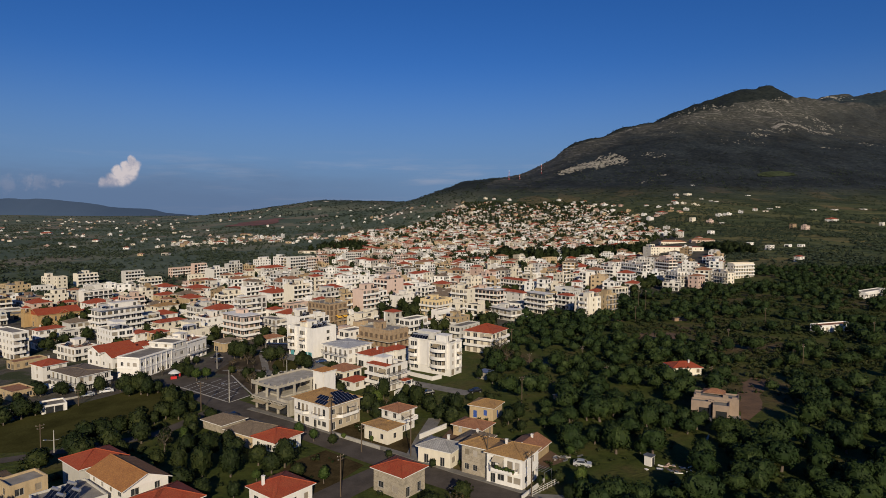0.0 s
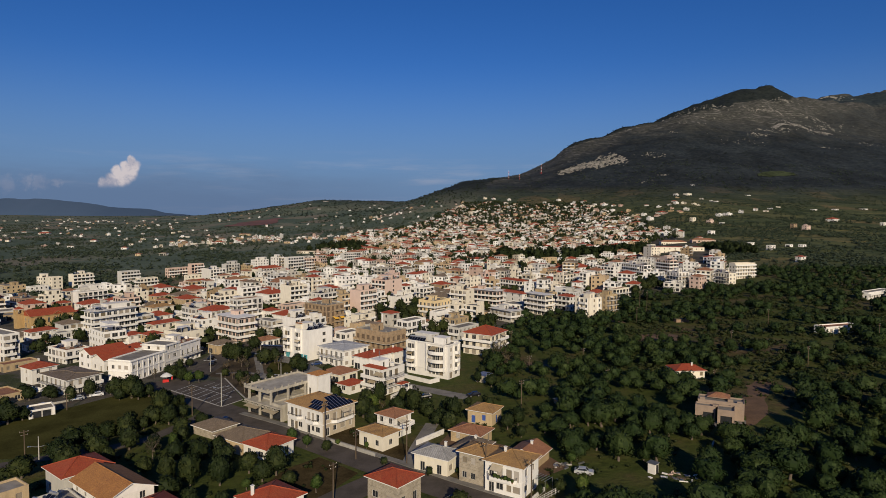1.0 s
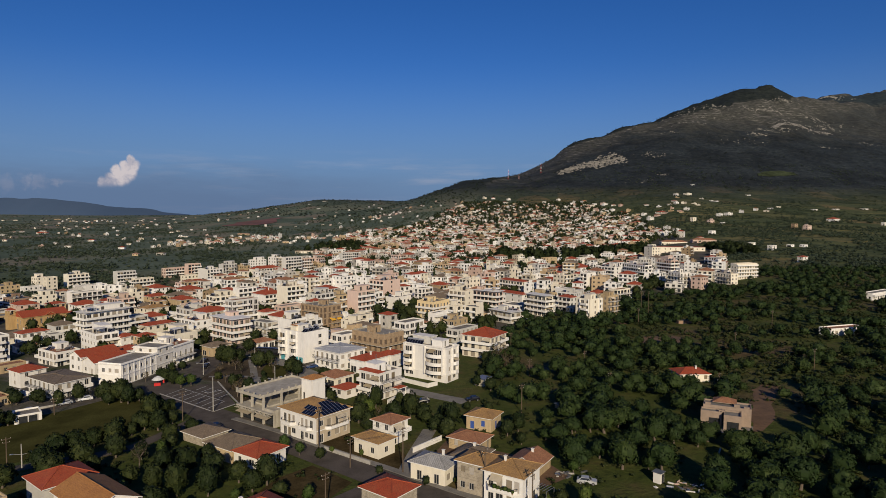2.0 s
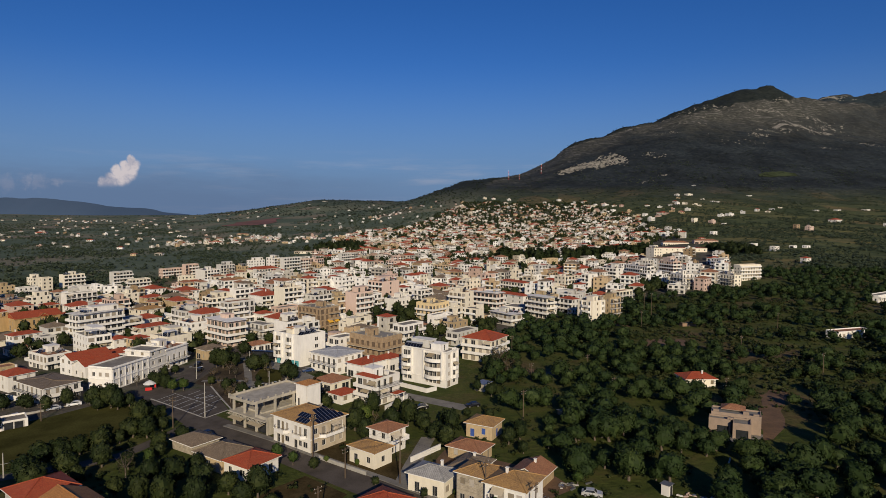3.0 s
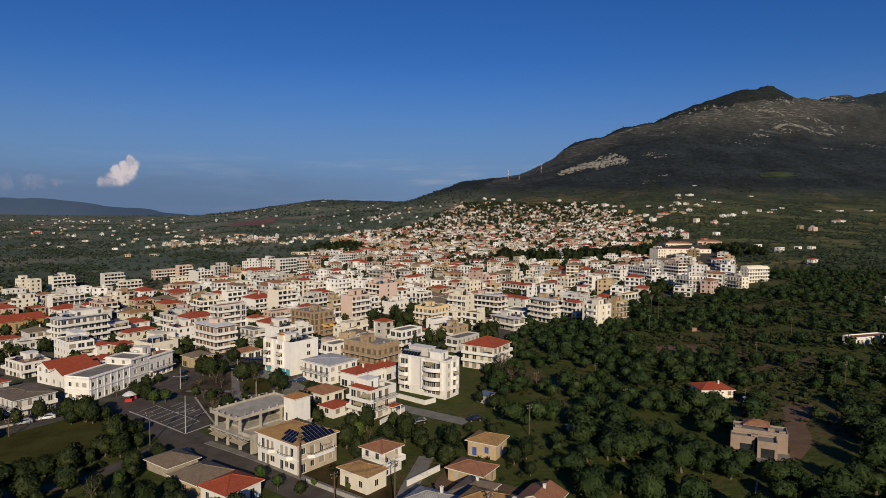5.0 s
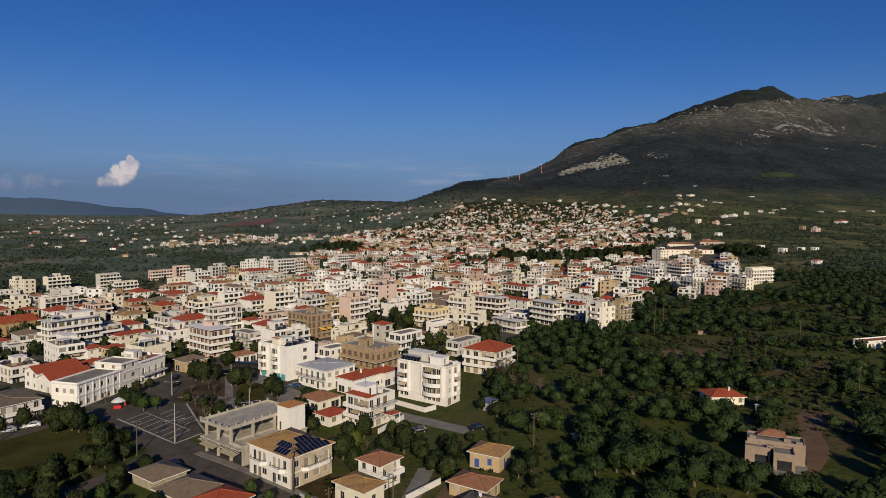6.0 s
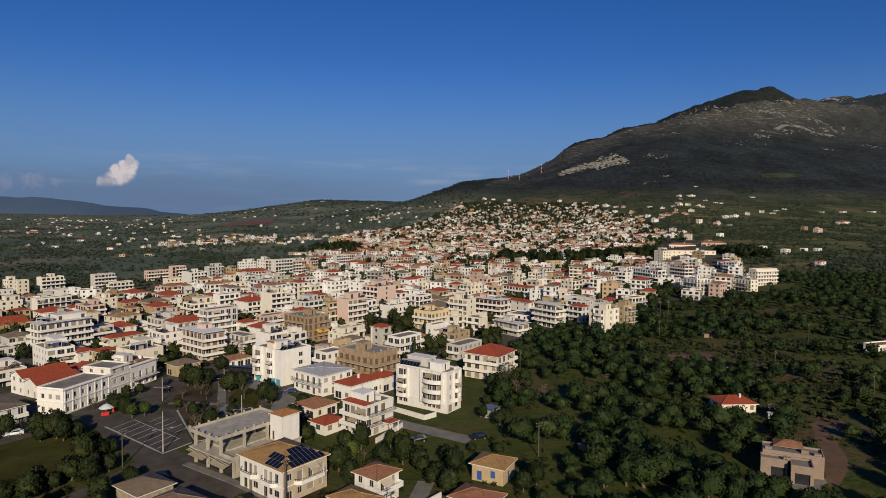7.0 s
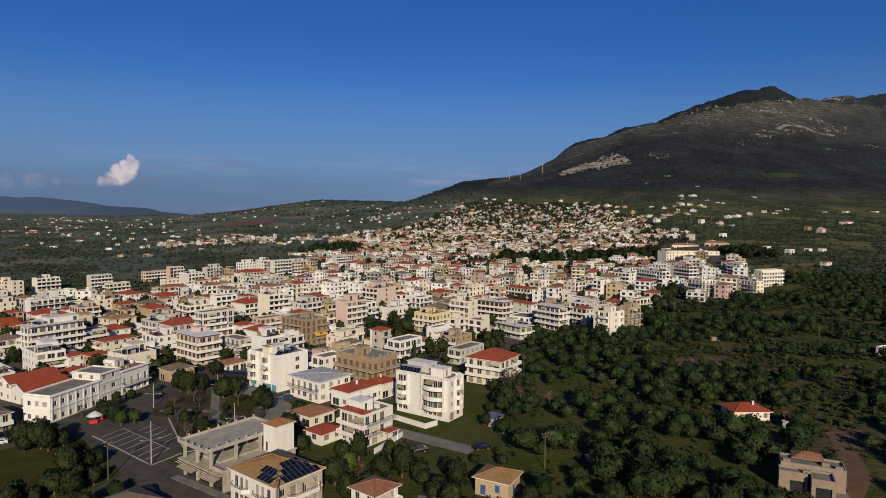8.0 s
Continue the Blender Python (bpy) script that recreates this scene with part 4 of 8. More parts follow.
building(-17.6, 190.0, 52, 10.2, 7.8, 3, 'white', 'flat', bal='LR', near=1, cols={'L': (1.5, 3.5, 5.5, 7.5), 'R': (1.5, 4.0, 6.5)}, fh=2.5)
building(-25.4, 219.6, 52, 12.0, 7.1, 1.5, 'white', 'hip', tile='red', fh=3)
building(-17.0, 229.0, 52, 6.6, 6.0, 1.5, 'white', 'hip', tile='red', fh=3)
building(-34.5, 224.0, 52, 12.2, 13.0, 2, 'white', 'hipflat', bal='L', tile='sheet', near=1, fh=3.1)
building(-49.2, 234.9, 52, 11.6, 14.5, 4.3, 'white', 'flat', near=1, cols={'L': (1.2, 2.8, 7.6, 9.4), 'R': (7.5,)}, bays=(('L', 0.2, 4.2, 1.5), ('L', 6.6, 3.8, 1.1)), fh=2.6)
building(2.4, 209.3, 56, 7.1, 17.2, 4.1, 'white', 'flat', near=1, cols={'L': (1.2, 2.9, 9.8, 11.3, 12.8, 14.3), 'R': (1.8, 4.8)}, bays=(('L', 0.2, 3.8, 1.5), ('L', 8.8, 7.2, 2.0), ('R', 3.0, 3.4, 1.2)))
building(19.2, 243.0, 58, 12.8, 12.4, 3, 'cream', 'hip', bal='LR', tile='red', near=1)
building(-20.8, 238.6, 52, 11.2, 16.5, 3.4, 'brick', 'flat', bal='LR', near=1, raw=1, fh=2.8)
building(-55.0, 300.1, 52, 11.4, 15.8, 4, 'brick', 'flat', bal='LR', near=1, raw=1)
building(-184.4, 282.5, 58, 11.8, 6.0, 2, 'white', 'hip', tile='red')
building(-169.2, 278.2, 58, 6.0, 6.0, 2, 'grey', 'flat', bal='R')
building(-173.7, 250.1, 58, 6.0, 18.2, 4, 'white', 'flat', bal='R')
building(-156.8, 284.5, 58, 20.0, 8.0, 5, 'white', 'flat', bal='LR', wrap=1)
building(-141.3, 263.8, 50, 9.3, 15.0, 3, 'white', 'flat', bal='R')
building(-218.5, 377.6, 58, 18.2, 6.0, 4, 'white', 'flat', bal='R')
building(-248.8, 434.7, 58, 20.7, 6.0, 3, 'white', 'flat')
building(-144.9, 243.7, 58, 8.9, 13.7, 2, 'white', 'flat', bal='LR')
building(-122.5, 229.5, 58, 13.0, 8.0, 1.4, 'white', 'gable', tile='red', near=1, ridge='x', fh=3.2)
building(-129.8, 234.0, 58, 14.0, 8.2, 1.8, 'white', 'gable', tile='red', near=1, ridge='x', fh=3.2)
building(-117.5, 198.9, 58, 10.9, 16.6, 2, 'grey', 'hipflat', bal='LR', tile='old', near=1)
building(-138.5, 214.0, 58, 8.1, 7.9, 2, 'white', 'hip', tile='red')
building(-114.0, 175.4, 40, 6.3, 6.0, 1, 'white', 'flat', fh=2.2)
building(-133.2, 190.8, 58, 6.8, 10.5, 1, 'tan', 'flat')
building(-161.1, 232.4, 58, 11.7, 6.0, 1, 'tan', 'flat')
building(-104.0, 212.0, 76, 17.0, 9.0, 2, 'white', 'flat', near=1, cols={'R': (1.6, 4.2, 6.8, 9.4, 12.0, 14.8), 'L': (2.0, 4.6, 7.2)}, fh=3.7, box=False)
building(-99.8, 228.8, 76, 8.0, 10.0, 2.8, 'white', 'flat', near=1, cols={'R': (1.8, 5.2), 'L': (3.0, 7.0)}, fh=3.2, box=False)
building(-97.8, 236.9, 76, 12.0, 10.0, 2.4, 'white', 'flat', bal='R', near=1, fh=3.2)
building(-105.0, 254.5, 58, 10.8, 11.3, 3.3, 'cream', 'flat', bal='L', fh=2.6, cols={'L': (1.5, 4.2, 6.9, 9.6), 'R': (8.0,)})
building(-134.2, 293.9, 58, 14.3, 6.0, 2, 'cream', 'hip', bal='L', tile='red')
building(-133.6, 269.5, 58, 6.6, 6.0, 2, 'white', 'hip', tile='red')
building(-124.8, 268.9, 58, 7.1, 6.0, 2, 'tan', 'hip', tile='red')
building(-147.3, 302.9, 58, 9.9, 6.0, 3, 'grey', 'flat', bal='R')
building(-159.2, 346.8, 58, 12.8, 7.4, 2, 'cream', 'hip', tile='tan')
building(-154.5, 377.7, 52, 10.1, 12.4, 2, 'tan', 'hip', bal='R', tile='red')
building(-192.8, 395.9, 58, 8.6, 8.0, 3, 'cream', 'flat')
building(-180.0, 395.3, 58, 11.7, 7.8, 2, 'tan', 'hip', tile='red')
building(-198.7, 438.4, 58, 12.5, 12.0, 2, 'white', 'hip', tile='red')
building(-170.3, 426.0, 52, 11.9, 13.1, 2, 'white', 'hip', tile='red')
building(-259.4, 507.5, 58, 15.7, 6.0, 4, 'grey', 'flat', bal='R')
building(-229.3, 476.4, 58, 14.7, 6.0, 3, 'cream', 'flat')
building(-243.0, 557.7, 58, 21.5, 6.0, 3, 'pink', 'flat', bal='R')
building(-227.4, 568.0, 52, 12.4, 6.0, 4, 'pink', 'flat', bal='R')
building(-210.9, 519.6, 52, 12.8, 6.0, 2, 'cream', 'flat')
building(-187.0, 475.4, 52, 12.4, 7.2, 2, 'white', 'hip', tile='red')
building(-214.9, 406.9, 58, 8.5, 6.0, 2, 'cream', 'flat')
building(-179.5, 354.6, 58, 6.8, 6.0, 2.5, 'cream', 'hip', tile='tan')
building(-316.4, 496.3, 58, 6.8, 8.9, 3, 'cream', 'flat')
building(-291.5, 469.4, 58, 7.4, 6.0, 4, 'cream', 'flat')
building(-287.4, 489.2, 58, 15.5, 7.5, 4, 'cream', 'flat', bal='R')
building(-322.7, 464.2, 58, 13.5, 17.9, 2, 'tan', 'flat')
building(-299.2, 455.4, 58, 12.9, 6.0, 2, 'white', 'flat')
building(-263.9, 393.9, 58, 10.7, 14.8, 2, 'brown', 'flat')
building(-245.7, 387.9, 58, 11.5, 6.9, 3, 'cream', 'flat', bal='L')
building(-226.9, 369.7, 58, 9.2, 6.0, 2, 'tan', 'hip', tile='red')
building(-189.1, 511.9, 52, 13.6, 13.5, 4, 'white', 'flat', bal='R')
building(-190.5, 552.3, 52, 13.8, 7.0, 4, 'grey', 'flat', bal='R')
building(-158.1, 483.6, 52, 12.8, 6.0, 2, 'cream', 'hip', tile='tan')
building(-145.1, 481.2, 52, 11.5, 6.0, 2, 'cream', 'flat')
building(-156.6, 533.6, 52, 25.5, 9.7, 3, 'cream', 'hip', bal='R', tile='red')
building(-188.6, 629.4, 52, 16.4, 6.7, 3, 'white', 'flat')
building(-144.9, 554.0, 52, 9.3, 11.3, 6, 'white', 'flat', bal='R')
building(-136.1, 553.1, 52, 17.1, 6.0, 6, 'grey', 'flat', bal='R')
building(-130.3, 569.1, 52, 20.6, 6.0, 5, 'pink', 'flat', bal='R')
building(-102.6, 651.1, 52, 22.9, 6.0, 5, 'grey', 'flat', bal='R')
building(-119.5, 377.1, 52, 12.6, 6.0, 4, 'white', 'flat', bal='R')
building(-99.7, 306.7, 52, 14.9, 6.0, 5, 'grey', 'flat', bal='LR')
building(-116.9, 415.1, 52, 8.2, 6.2, 2, 'tan', 'hip', tile='red')
building(-86.6, 359.9, 52, 12.1, 9.3, 5, 'cream', 'flat', bal='R')
building(-79.5, 320.7, 52, 13.3, 6.0, 3, 'pink', 'flat', bal='R')
building(-85.9, 313.1, 52, 7.0, 6.0, 2.5, 'white', 'hip', tile='red')
building(-61.3, 264.7, 52, 8.3, 8.4, 4, 'white', 'flat', bal='R')
building(-87.0, 271.0, 52, 8.2, 16.0, 4, 'pink', 'flat', bal='LR', near=1, wrap=1)
building(-88.5, 250.0, 52, 8.5, 7.0, 1.3, 'tan', 'hip', tile='old', fh=3)
building(-74.0, 259.5, 52, 9.0, 6.0, 1, 'white', 'hip', tile='brown', fh=2.8)
building(-75.0, 278.0, 52, 6.0, 11.5, 2.8, 'grey', 'flat', bal='LR', near=1)
building(-43.5, 334.5, 52, 12.6, 7.8, 5, 'pink', 'flat', bal='R')
building(-36.2, 351.7, 52, 6.0, 8.0, 4, 'white', 'flat')
building(-35.2, 386.8, 52, 15.2, 11.7, 5, 'pink', 'flat', bal='L')
building(-26.0, 363.6, 52, 13.6, 7.7, 2.4, 'white', 'flat', bal='R', cols={'R': (2.0, 5.0, 8.0, 11.0)})
building(-38.2, 290.4, 52, 8.2, 9.9, 2, 'cream', 'flat')
building(-37.1, 245.1, 52, 8.7, 6.0, 3, 'white', 'flat', bal='L')
building(-14.8, 272.2, 52, 12.4, 6.3, 3, 'white', 'flat', bal='LR')
building(-82.9, 477.3, 52, 17.7, 6.0, 3, 'white', 'flat')
building(-116.9, 334.0, 52, 6.9, 9.2, 2, 'white', 'hip', tile='red')
building(-135.8, 415.3, 52, 6.0, 13.8, 2, 'cream', 'hip', tile='red')
building(-176.3, 562.8, 52, 7.2, 13.0, 3, 'tan', 'flat')
building(7.4, 271.5, 52, 14.7, 6.0, 2, 'grey', 'flat', bal='L')
building(-4.0, 331.0, 52, 13.5, 11.0, 3.2, 'yellow', 'flat', bal='LR', near=1)
building(-3.0, 307.0, 52, 11.0, 4.0, 2.5, 'white', 'flat', cols={'L': (2.0,)}, box=False)
building(6.0, 295.0, 52, 11.0, 8.0, 2, 'tan', 'flat', bal='L')
building(-11.3, 372.0, 52, 10.2, 6.0, 4, 'white', 'flat', bal='LR')
building(12.8, 339.6, 52, 7.5, 10.8, 5, 'cream', 'flat', bal='L')
building(30.6, 357.4, 52, 7.2, 15.8, 4, 'pink', 'flat', bal='LR', wrap=1)
building(34.7, 318.7, 38, 7.3, 15.4, 2, 'grey', 'flat', bal='LR', wrap=1)
building(55.5, 340.8, 38, 6.0, 14.2, 4, 'cream', 'flat', bal='LR', wrap=1)
building(55.0, 436.1, 38, 6.2, 22.4, 3, 'cream', 'hip', bal='L', tile='red')
building(62.2, 461.1, 38, 13.2, 6.0, 4, 'white', 'flat')
building(86.9, 470.0, 38, 8.3, 19.1, 2, 'white', 'hip', bal='L', tile='red')
building(100.5, 458.6, 38, 6.0, 15.1, 3, 'white', 'flat', bal='L')
building(100.1, 440.6, 38, 9.9, 6.0, 5, 'white', 'flat')
building(130.9, 484.2, 38, 8.5, 18.0, 5, 'white', 'flat', bal='L')
building(78.0, 396.1, 38, 6.0, 10.0, 3, 'white', 'flat')
building(71.9, 356.2, 38, 6.0, 8.9, 3, 'grey', 'hip', bal='L', tile='red')
building(75.8, 326.0, 38, 10.0, 9.4, 4, 'cream', 'flat', near=1, cols={'L': (1.6, 4.4, 7.6), 'R': (4.2, 8.2)}, bays=(('L', 2.8, 5.8, 1.1), ('R', 7.0, 2.6, 1.0)), fh=2.8)
building(88.5, 340.5, 38, 9.4, 6.9, 4, 'tan', 'flat', bal='R', near=1)
building(107.3, 389.3, 38, 12.7, 6.0, 3, 'cream', 'flat')
building(111.9, 569.9, 38, 34.0, 17.1, 2, 'white', 'hip', tile='red')
building(91.8, 522.7, 38, 14.1, 10.2, 2, 'white', 'hip', tile='red')
building(82.3, 655.6, 38, 20.4, 10.1, 2, 'cream', 'flat')
building(108.0, 664.7, 38, 17.7, 6.0, 3, 'tan', 'flat')
building(142.0, 655.0, 38, 18.4, 6.0, 3, 'white', 'flat')
building(156.0, 490.3, 22, 7.2, 27.2, 5, 'white', 'flat', bal='LR')
building(169.6, 453.9, 22, 9.4, 12.3, 4, 'white', 'flat', bal='LR', near=1)
building(198.6, 601.6, 22, 9.5, 11.4, 7, 'cream', 'flat')
building(245.3, 559.0, 22, 6.0, 14.6, 4, 'white', 'flat', bal='LR')
building(230.4, 498.1, 22, 21.8, 6.0, 4.6, 'cream', 'flat', bal='R', near=1)
building(213.2, 469.7, 22, 6.7, 18.3, 3, 'cream', 'flat', bal='L', near=1)
building(221.5, 558.3, 22, 8.5, 18.2, 2, 'white', 'hip', tile='red')
building(210.5, 505.2, 22, 6.0, 12.9, 3, 'cream', 'flat', bal='L')
building(186.4, 518.6, 22, 7.7, 16.4, 5, 'pink', 'flat', bal='LR')
building(49.2, 388.9, 38, 6.0, 23.3, 2, 'white', 'hip', tile='red')
building(174.9, 288.1, 20, 21.5, 6.0, 1, 'white', 'flat', fh=3)
building(267.3, 396.3, 35, 34.0, 6.0, 1.5, 'white', 'flat', bal='R')
building(78.6, 211.5, 4, 9.8, 7.0, 1, 'cream', 'hip', tile='red', near=1, fh=2.6, cols={'R': (2.0, 4.4, 8.6), 'L': (3.0,)}, chim=(6.4, 2.6))
building(-57.6, 111.2, 52, 8.4, 14.0, 2, 'white', 'gable', tile='orange', near=1, fh=2.6, ridge='y')
building(-71.5, 121.5, 52, 9.0, 8.5, 2, 'grey', 'hip', tile='red', near=1, fh=2.5)
building(-50.0, 103.5, 52, 10.5, 9.0, 1, 'white', 'hip', tile='red', near=1, fh=3.6)
building(-67.5, 105.5, 50, 9.6, 10.5, 1, 'grey', 'flat', near=1, fh=3.6)
building(-78.7, 111.8, 55, 6.4, 5.5, 2, 'tan', 'flat', near=1, fh=2.8)
building(-88.0, 112.5, 52, 9.0, 8.0, 1, 'tan', 'hip', tile='tan', near=1, fh=4)
building(-44.6, 143.5, 57, 8.0, 9.0, 1, 'tan', 'hip', tile='old', near=1, fh=3.0)
building(-37.8, 139.2, 57, 8.0, 7.5, 1, 'white', 'hip', tile='red', near=1, fh=3.0)
building(-55.0, 154.0, 55, 7.0, 8.0, 1, 'stone', 'hip', tile='old', fh=2.2)
building(9.5, 149.5, 58, 6.0, 8.0, 1, 'tan', 'hip', tile='brown', near=1, fh=2.6)
building(8.0, 138.5, 58, 8.0, 6.0, 1, 'tan', 'hip', tile='old', fh=2.8)
building(21.0, 137.0, 58, 7.0, 6.5, 1, 'tan', 'gable', tile='brown', fh=2.4)
building(-32.5, 203.0, 52, 8.0, 8.0, 1, 'cream', 'hip', tile='brown', fh=3.0)
building(-27.5, 191.5, 52, 6.5, 5.5, 1, 'white', 'hip', tile='red', fh=2.6)
building(251.0, 741.0, -6, 54.0, 12.0, 2, 'cream', 'hipflat', tile='red', fh=3.8)
building(291.0, 842.0, -6, 33.0, 11.0, 1, 'cream', 'hip', tile='brown', fh=4.2)
building(330.0, 836.0, -6, 30.0, 11.0, 1, 'pink', 'hip', tile='brown', fh=4.0)
building(268.0, 905.0, -6, 18.0, 10.0, 2, 'cream', 'hip', tile='red')
for _hx, _hy in ((2.2, 3.0), (4.8, 3.2), (2.6, 6.6), (5.4, 7.0)):
    _q = pose(-67.5, 105.5, 0, 0, 0, 50) @ Vector((_hx, _hy, 0))
    heater(_q.x, _q.y, min(ground(-67.5, 105.5), ground(_q.x, _q.y)) + 3.66, -25)


# ---- upper works and shop fronts of the nearer flats ----
def roof_house(key, x0, y0, w, d, z, h, wall, tile, label):
    t = BUILT[key]
    s = Shape()
    wall_side(s, lambda a, o, zz: (x0 + a, y0 - o, zz), w, z, z + h, [(w * 0.4, w * 0.4 + 0.9, z + 0.05, z + 1.95)])
    s.box(x0, y0 + 0.23, z, x0 + w, y0 + d, z + h)
    head = part("stair_head", (s, WALLS[wall], ROOM_SHADE), t, label)
    r = Shape()
    if tile:
        hip_roof(r, w, d, z + h + 0.16, min(w, d) * 0.22, 0.3)
        part("roof", (r, ROOFS[tile], TRIM), head, m=Matrix.Translation((x0, y0, 0)))
    else:
        r.box(x0 - 0.2, y0 - 0.2, z + h, x0 + w + 0.2, y0 + d + 0.2, z + h + 0.15)
        part("roof", (r, TRIM), head)


def roof_heaters(key, x, y, rot, z, spots):
    for hx, hy in spots:
        q = pose(x, y, 0, 0, 0, rot) @ Vector((hx, hy, 0))
        heater(q.x, q.y, BUILT[key].matrix_basis.translation.z + z, -20)


roof_house((2, 209), 3.2, 8.5, 3.7, 7.5, 11.13, 2.4, 'grey', '', 'pale grey set-back roof flat')
roof_heaters((2, 209), 2.4, 209.3, 56, 11.13, ((1.6, 16.0), (1.6, 13.8), (1.7, 11.6), (4.4, 6.9)))
roof_house((-49, 235), 1.0, 5.8, 3.0, 3.2, 11.24, 1.9, 'cream', 'orange', 'cream stair head with orange tiled cap')
roof_heaters((-49, 235), -49.2, 234.9, 52, 11.24, ((2.0, 1.6), (4.6, 1.8), (5.6, 4.4)))
TEAL = plain("teal_painted_metal", (0.10, 0.36, 0.40), 0.6, vary=0.2)
for _k in (0.9, 3.4, 11.3):
    _s = Shape()
    _s.box(-0.06, _k, 0.1, -0.003, _k + 2.0, 2.3)
    part("shop_shutter", (_s, TEAL), BUILT[(-49, 235)], "teal roller shutter")

_r = Shape()
hip_roof(_r, 2.6, 7.8, 8.1, 0.7, 0.3)
part("roof", (_r, ROOFS["red"], TRIM), BUILT[(-18, 190)], "red tiled strip roof over the front rooms")
_r = Shape()
hip_roof(_r, 3.6, 2.4, 2.75, 0.5, 0.2)
part("porch_roof", (_r, ROOFS["red"], TRIM), BUILT[(-18, 190)], "red tiled porch canopy", m=Matrix.Translation((6.0, -2.5, 0)))
for _px in (6.1, 9.4):
    _s = Shape()
    _s.box(_px, -2.4, -0.3, _px + 0.2, -2.2, 2.6)
    part("porch_post", (_s, TRIM), BUILT[(-18, 190)])



def cornice(key, w, d, heights, label):
    """Moulded bands round the four walls."""
    for z, out, thick in heights:
        c = Shape()
        c.box(-out, -out, z, w + out, -0.004, z + thick)
        c.box(-out, d + 0.004, z, w + out, d + out, z + thick)
        c.box(-out, 0, z, -0.004, d, z + thick)
        c.box(w + 0.004, 0, z, w + out, d, z + thick)
        part("cornice", (c, TRIM), BUILT[key], label)


cornice((-104, 212), 17.0, 9.0, ((7.3, 0.35, 0.25), (3.7, 0.2, 0.25), (0.3, 0.12, 0.5)), "white moulded cornice")
cornice((-100, 229), 8.0, 10.0, ((8.9, 0.35, 0.25), (6.2, 0.2, 0.2), (3.1, 0.2, 0.25)), "white moulded cornice")
cornice((-98, 237), 12.0, 10.0, ((7.6, 0.4, 0.3), (0.3, 0.12, 0.5)), "white moulded cornice")
for _k in range(7):
    _s = Shape()
    _s.box(0.35 + 2.68 * _k, -0.16, 0.8, 0.75 + 2.68 * _k, -0.004, 7.3)
    part("pilaster", (_s, TRIM), BUILT[(-104, 212)])
for _k in range(5):
    _s = Shape()
    _s.box(0.2 + 2.8 * _k, -0.16, 0.8, 0.6 + 2.8 * _k, -0.004, 2.9)
    part("pilaster", (_s, TRIM), BUILT[(-98, 237)])
cornice((2, 209), 7.1, 17.2, ((11.15, 0.25, 0.22), (2.55, 0.12, 0.2)), "white string course")
cornice((-28, 155), 10.8, 13.5, ((3.1, 0.1, 0.18),), "white string course")
cornice((16, 122), 7.8, 8.0, ((3.0, 0.08, 0.16),), "white string course")

# ---- lone houses on the slopes ----
building(654, 1780, 30, 12.1, 8.4, 2, 'grey', 'flat')
building(696, 1805, 30, 20.0, 14.0, 2, 'cream', 'flat')
building(701, 1655, 30, 9.0, 6.3, 1, 'white', 'flat')
building(560, 1522, 30, 10.3, 7.2, 2, 'white', 'flat')
building(918, 1909, 30, 18.1, 12.7, 1, 'white', 'flat')
building(573, 1272, 30, 14.6, 10.2, 2, 'white', 'flat')
building(453, 1147, 30, 9.3, 6.5, 3, 'cream', 'flat')
building(478, 1131, 30, 10.7, 7.5, 2, 'pink', 'flat')
building(493, 1115, 30, 6.8, 6.0, 1, 'white', 'flat')
building(407, 958, 30, 9.1, 6.4, 2, 'white', 'flat')
building(359, 885, 30, 8.4, 6.0, 1, 'pink', 'hip', tile='red')
building(767, 1482, 30, 11.0, 7.7, 1, 'grey', 'flat')
building(854, 1454, 30, 12.8, 9.0, 1, 'white', 'flat')
building(916, 1474, 30, 14.0, 9.8, 1, 'white', 'flat')
building(991, 1486, 30, 16.1, 11.3, 1, 'white', 'flat')
building(717, 1160, 30, 20.0, 14.0, 2, 'white', 'hip', tile='red')
building(573, 1031, 30, 9.1, 6.3, 3, 'brick', 'flat')
building(575, 998, 30, 11.5, 8.0, 3, 'pink', 'flat')
building(767, 1099, 30, 7.4, 6.0, 2, 'white', 'flat')
building(350, 616, 30, 7.9, 6.0, 2, 'white', 'hip', tile='red')
building(387, 793, 30, 7.5, 6.0, 1, 'white', 'flat')
building(381, 733, 30, 8.9, 6.2, 2, 'white', 'flat')
building(423, 769, 30, 6.2, 6.0, 1, 'white', 'flat')
building(439, 769, 30, 6.8, 6.0, 1, 'white', 'flat')
building(344, 724, 30, 7.8, 6.0, 1, 'white', 'flat')
building(348, 1923, 30, 11.7, 8.2, 2, 'white', 'flat')
building(151, 1955, 30, 10.6, 7.4, 2, 'white', 'hip', tile='red')
building(197, 1935, 30, 10.5, 7.3, 2, 'white', 'flat')
building(125, 1963, 30, 10.6, 7.4, 2, 'cream', 'flat')
building(422, 1496, 30, 16.2, 11.3, 1, 'white', 'hip', tile='red')
building(377, 1227, 30, 13.3, 9.3, 2, 'cream', 'hip', tile='red')
building(409, 1251, 30, 11.9, 8.3, 3, 'white', 'flat')
building(466, 1352, 30, 20.0, 14.0, 2, 'cream', 'hip', tile='red')
building(318, 1057, 30, 14.3, 10.0, 2, 'cream', 'hip', tile='red')
building(780, 1983, 30, 10.7, 7.5, 1, 'white', 'flat')
building(385, 1536, 30, 10.4, 7.3, 2, 'white', 'flat')
building(432, 1698, 30, 13.8, 9.7, 2, 'white', 'flat')
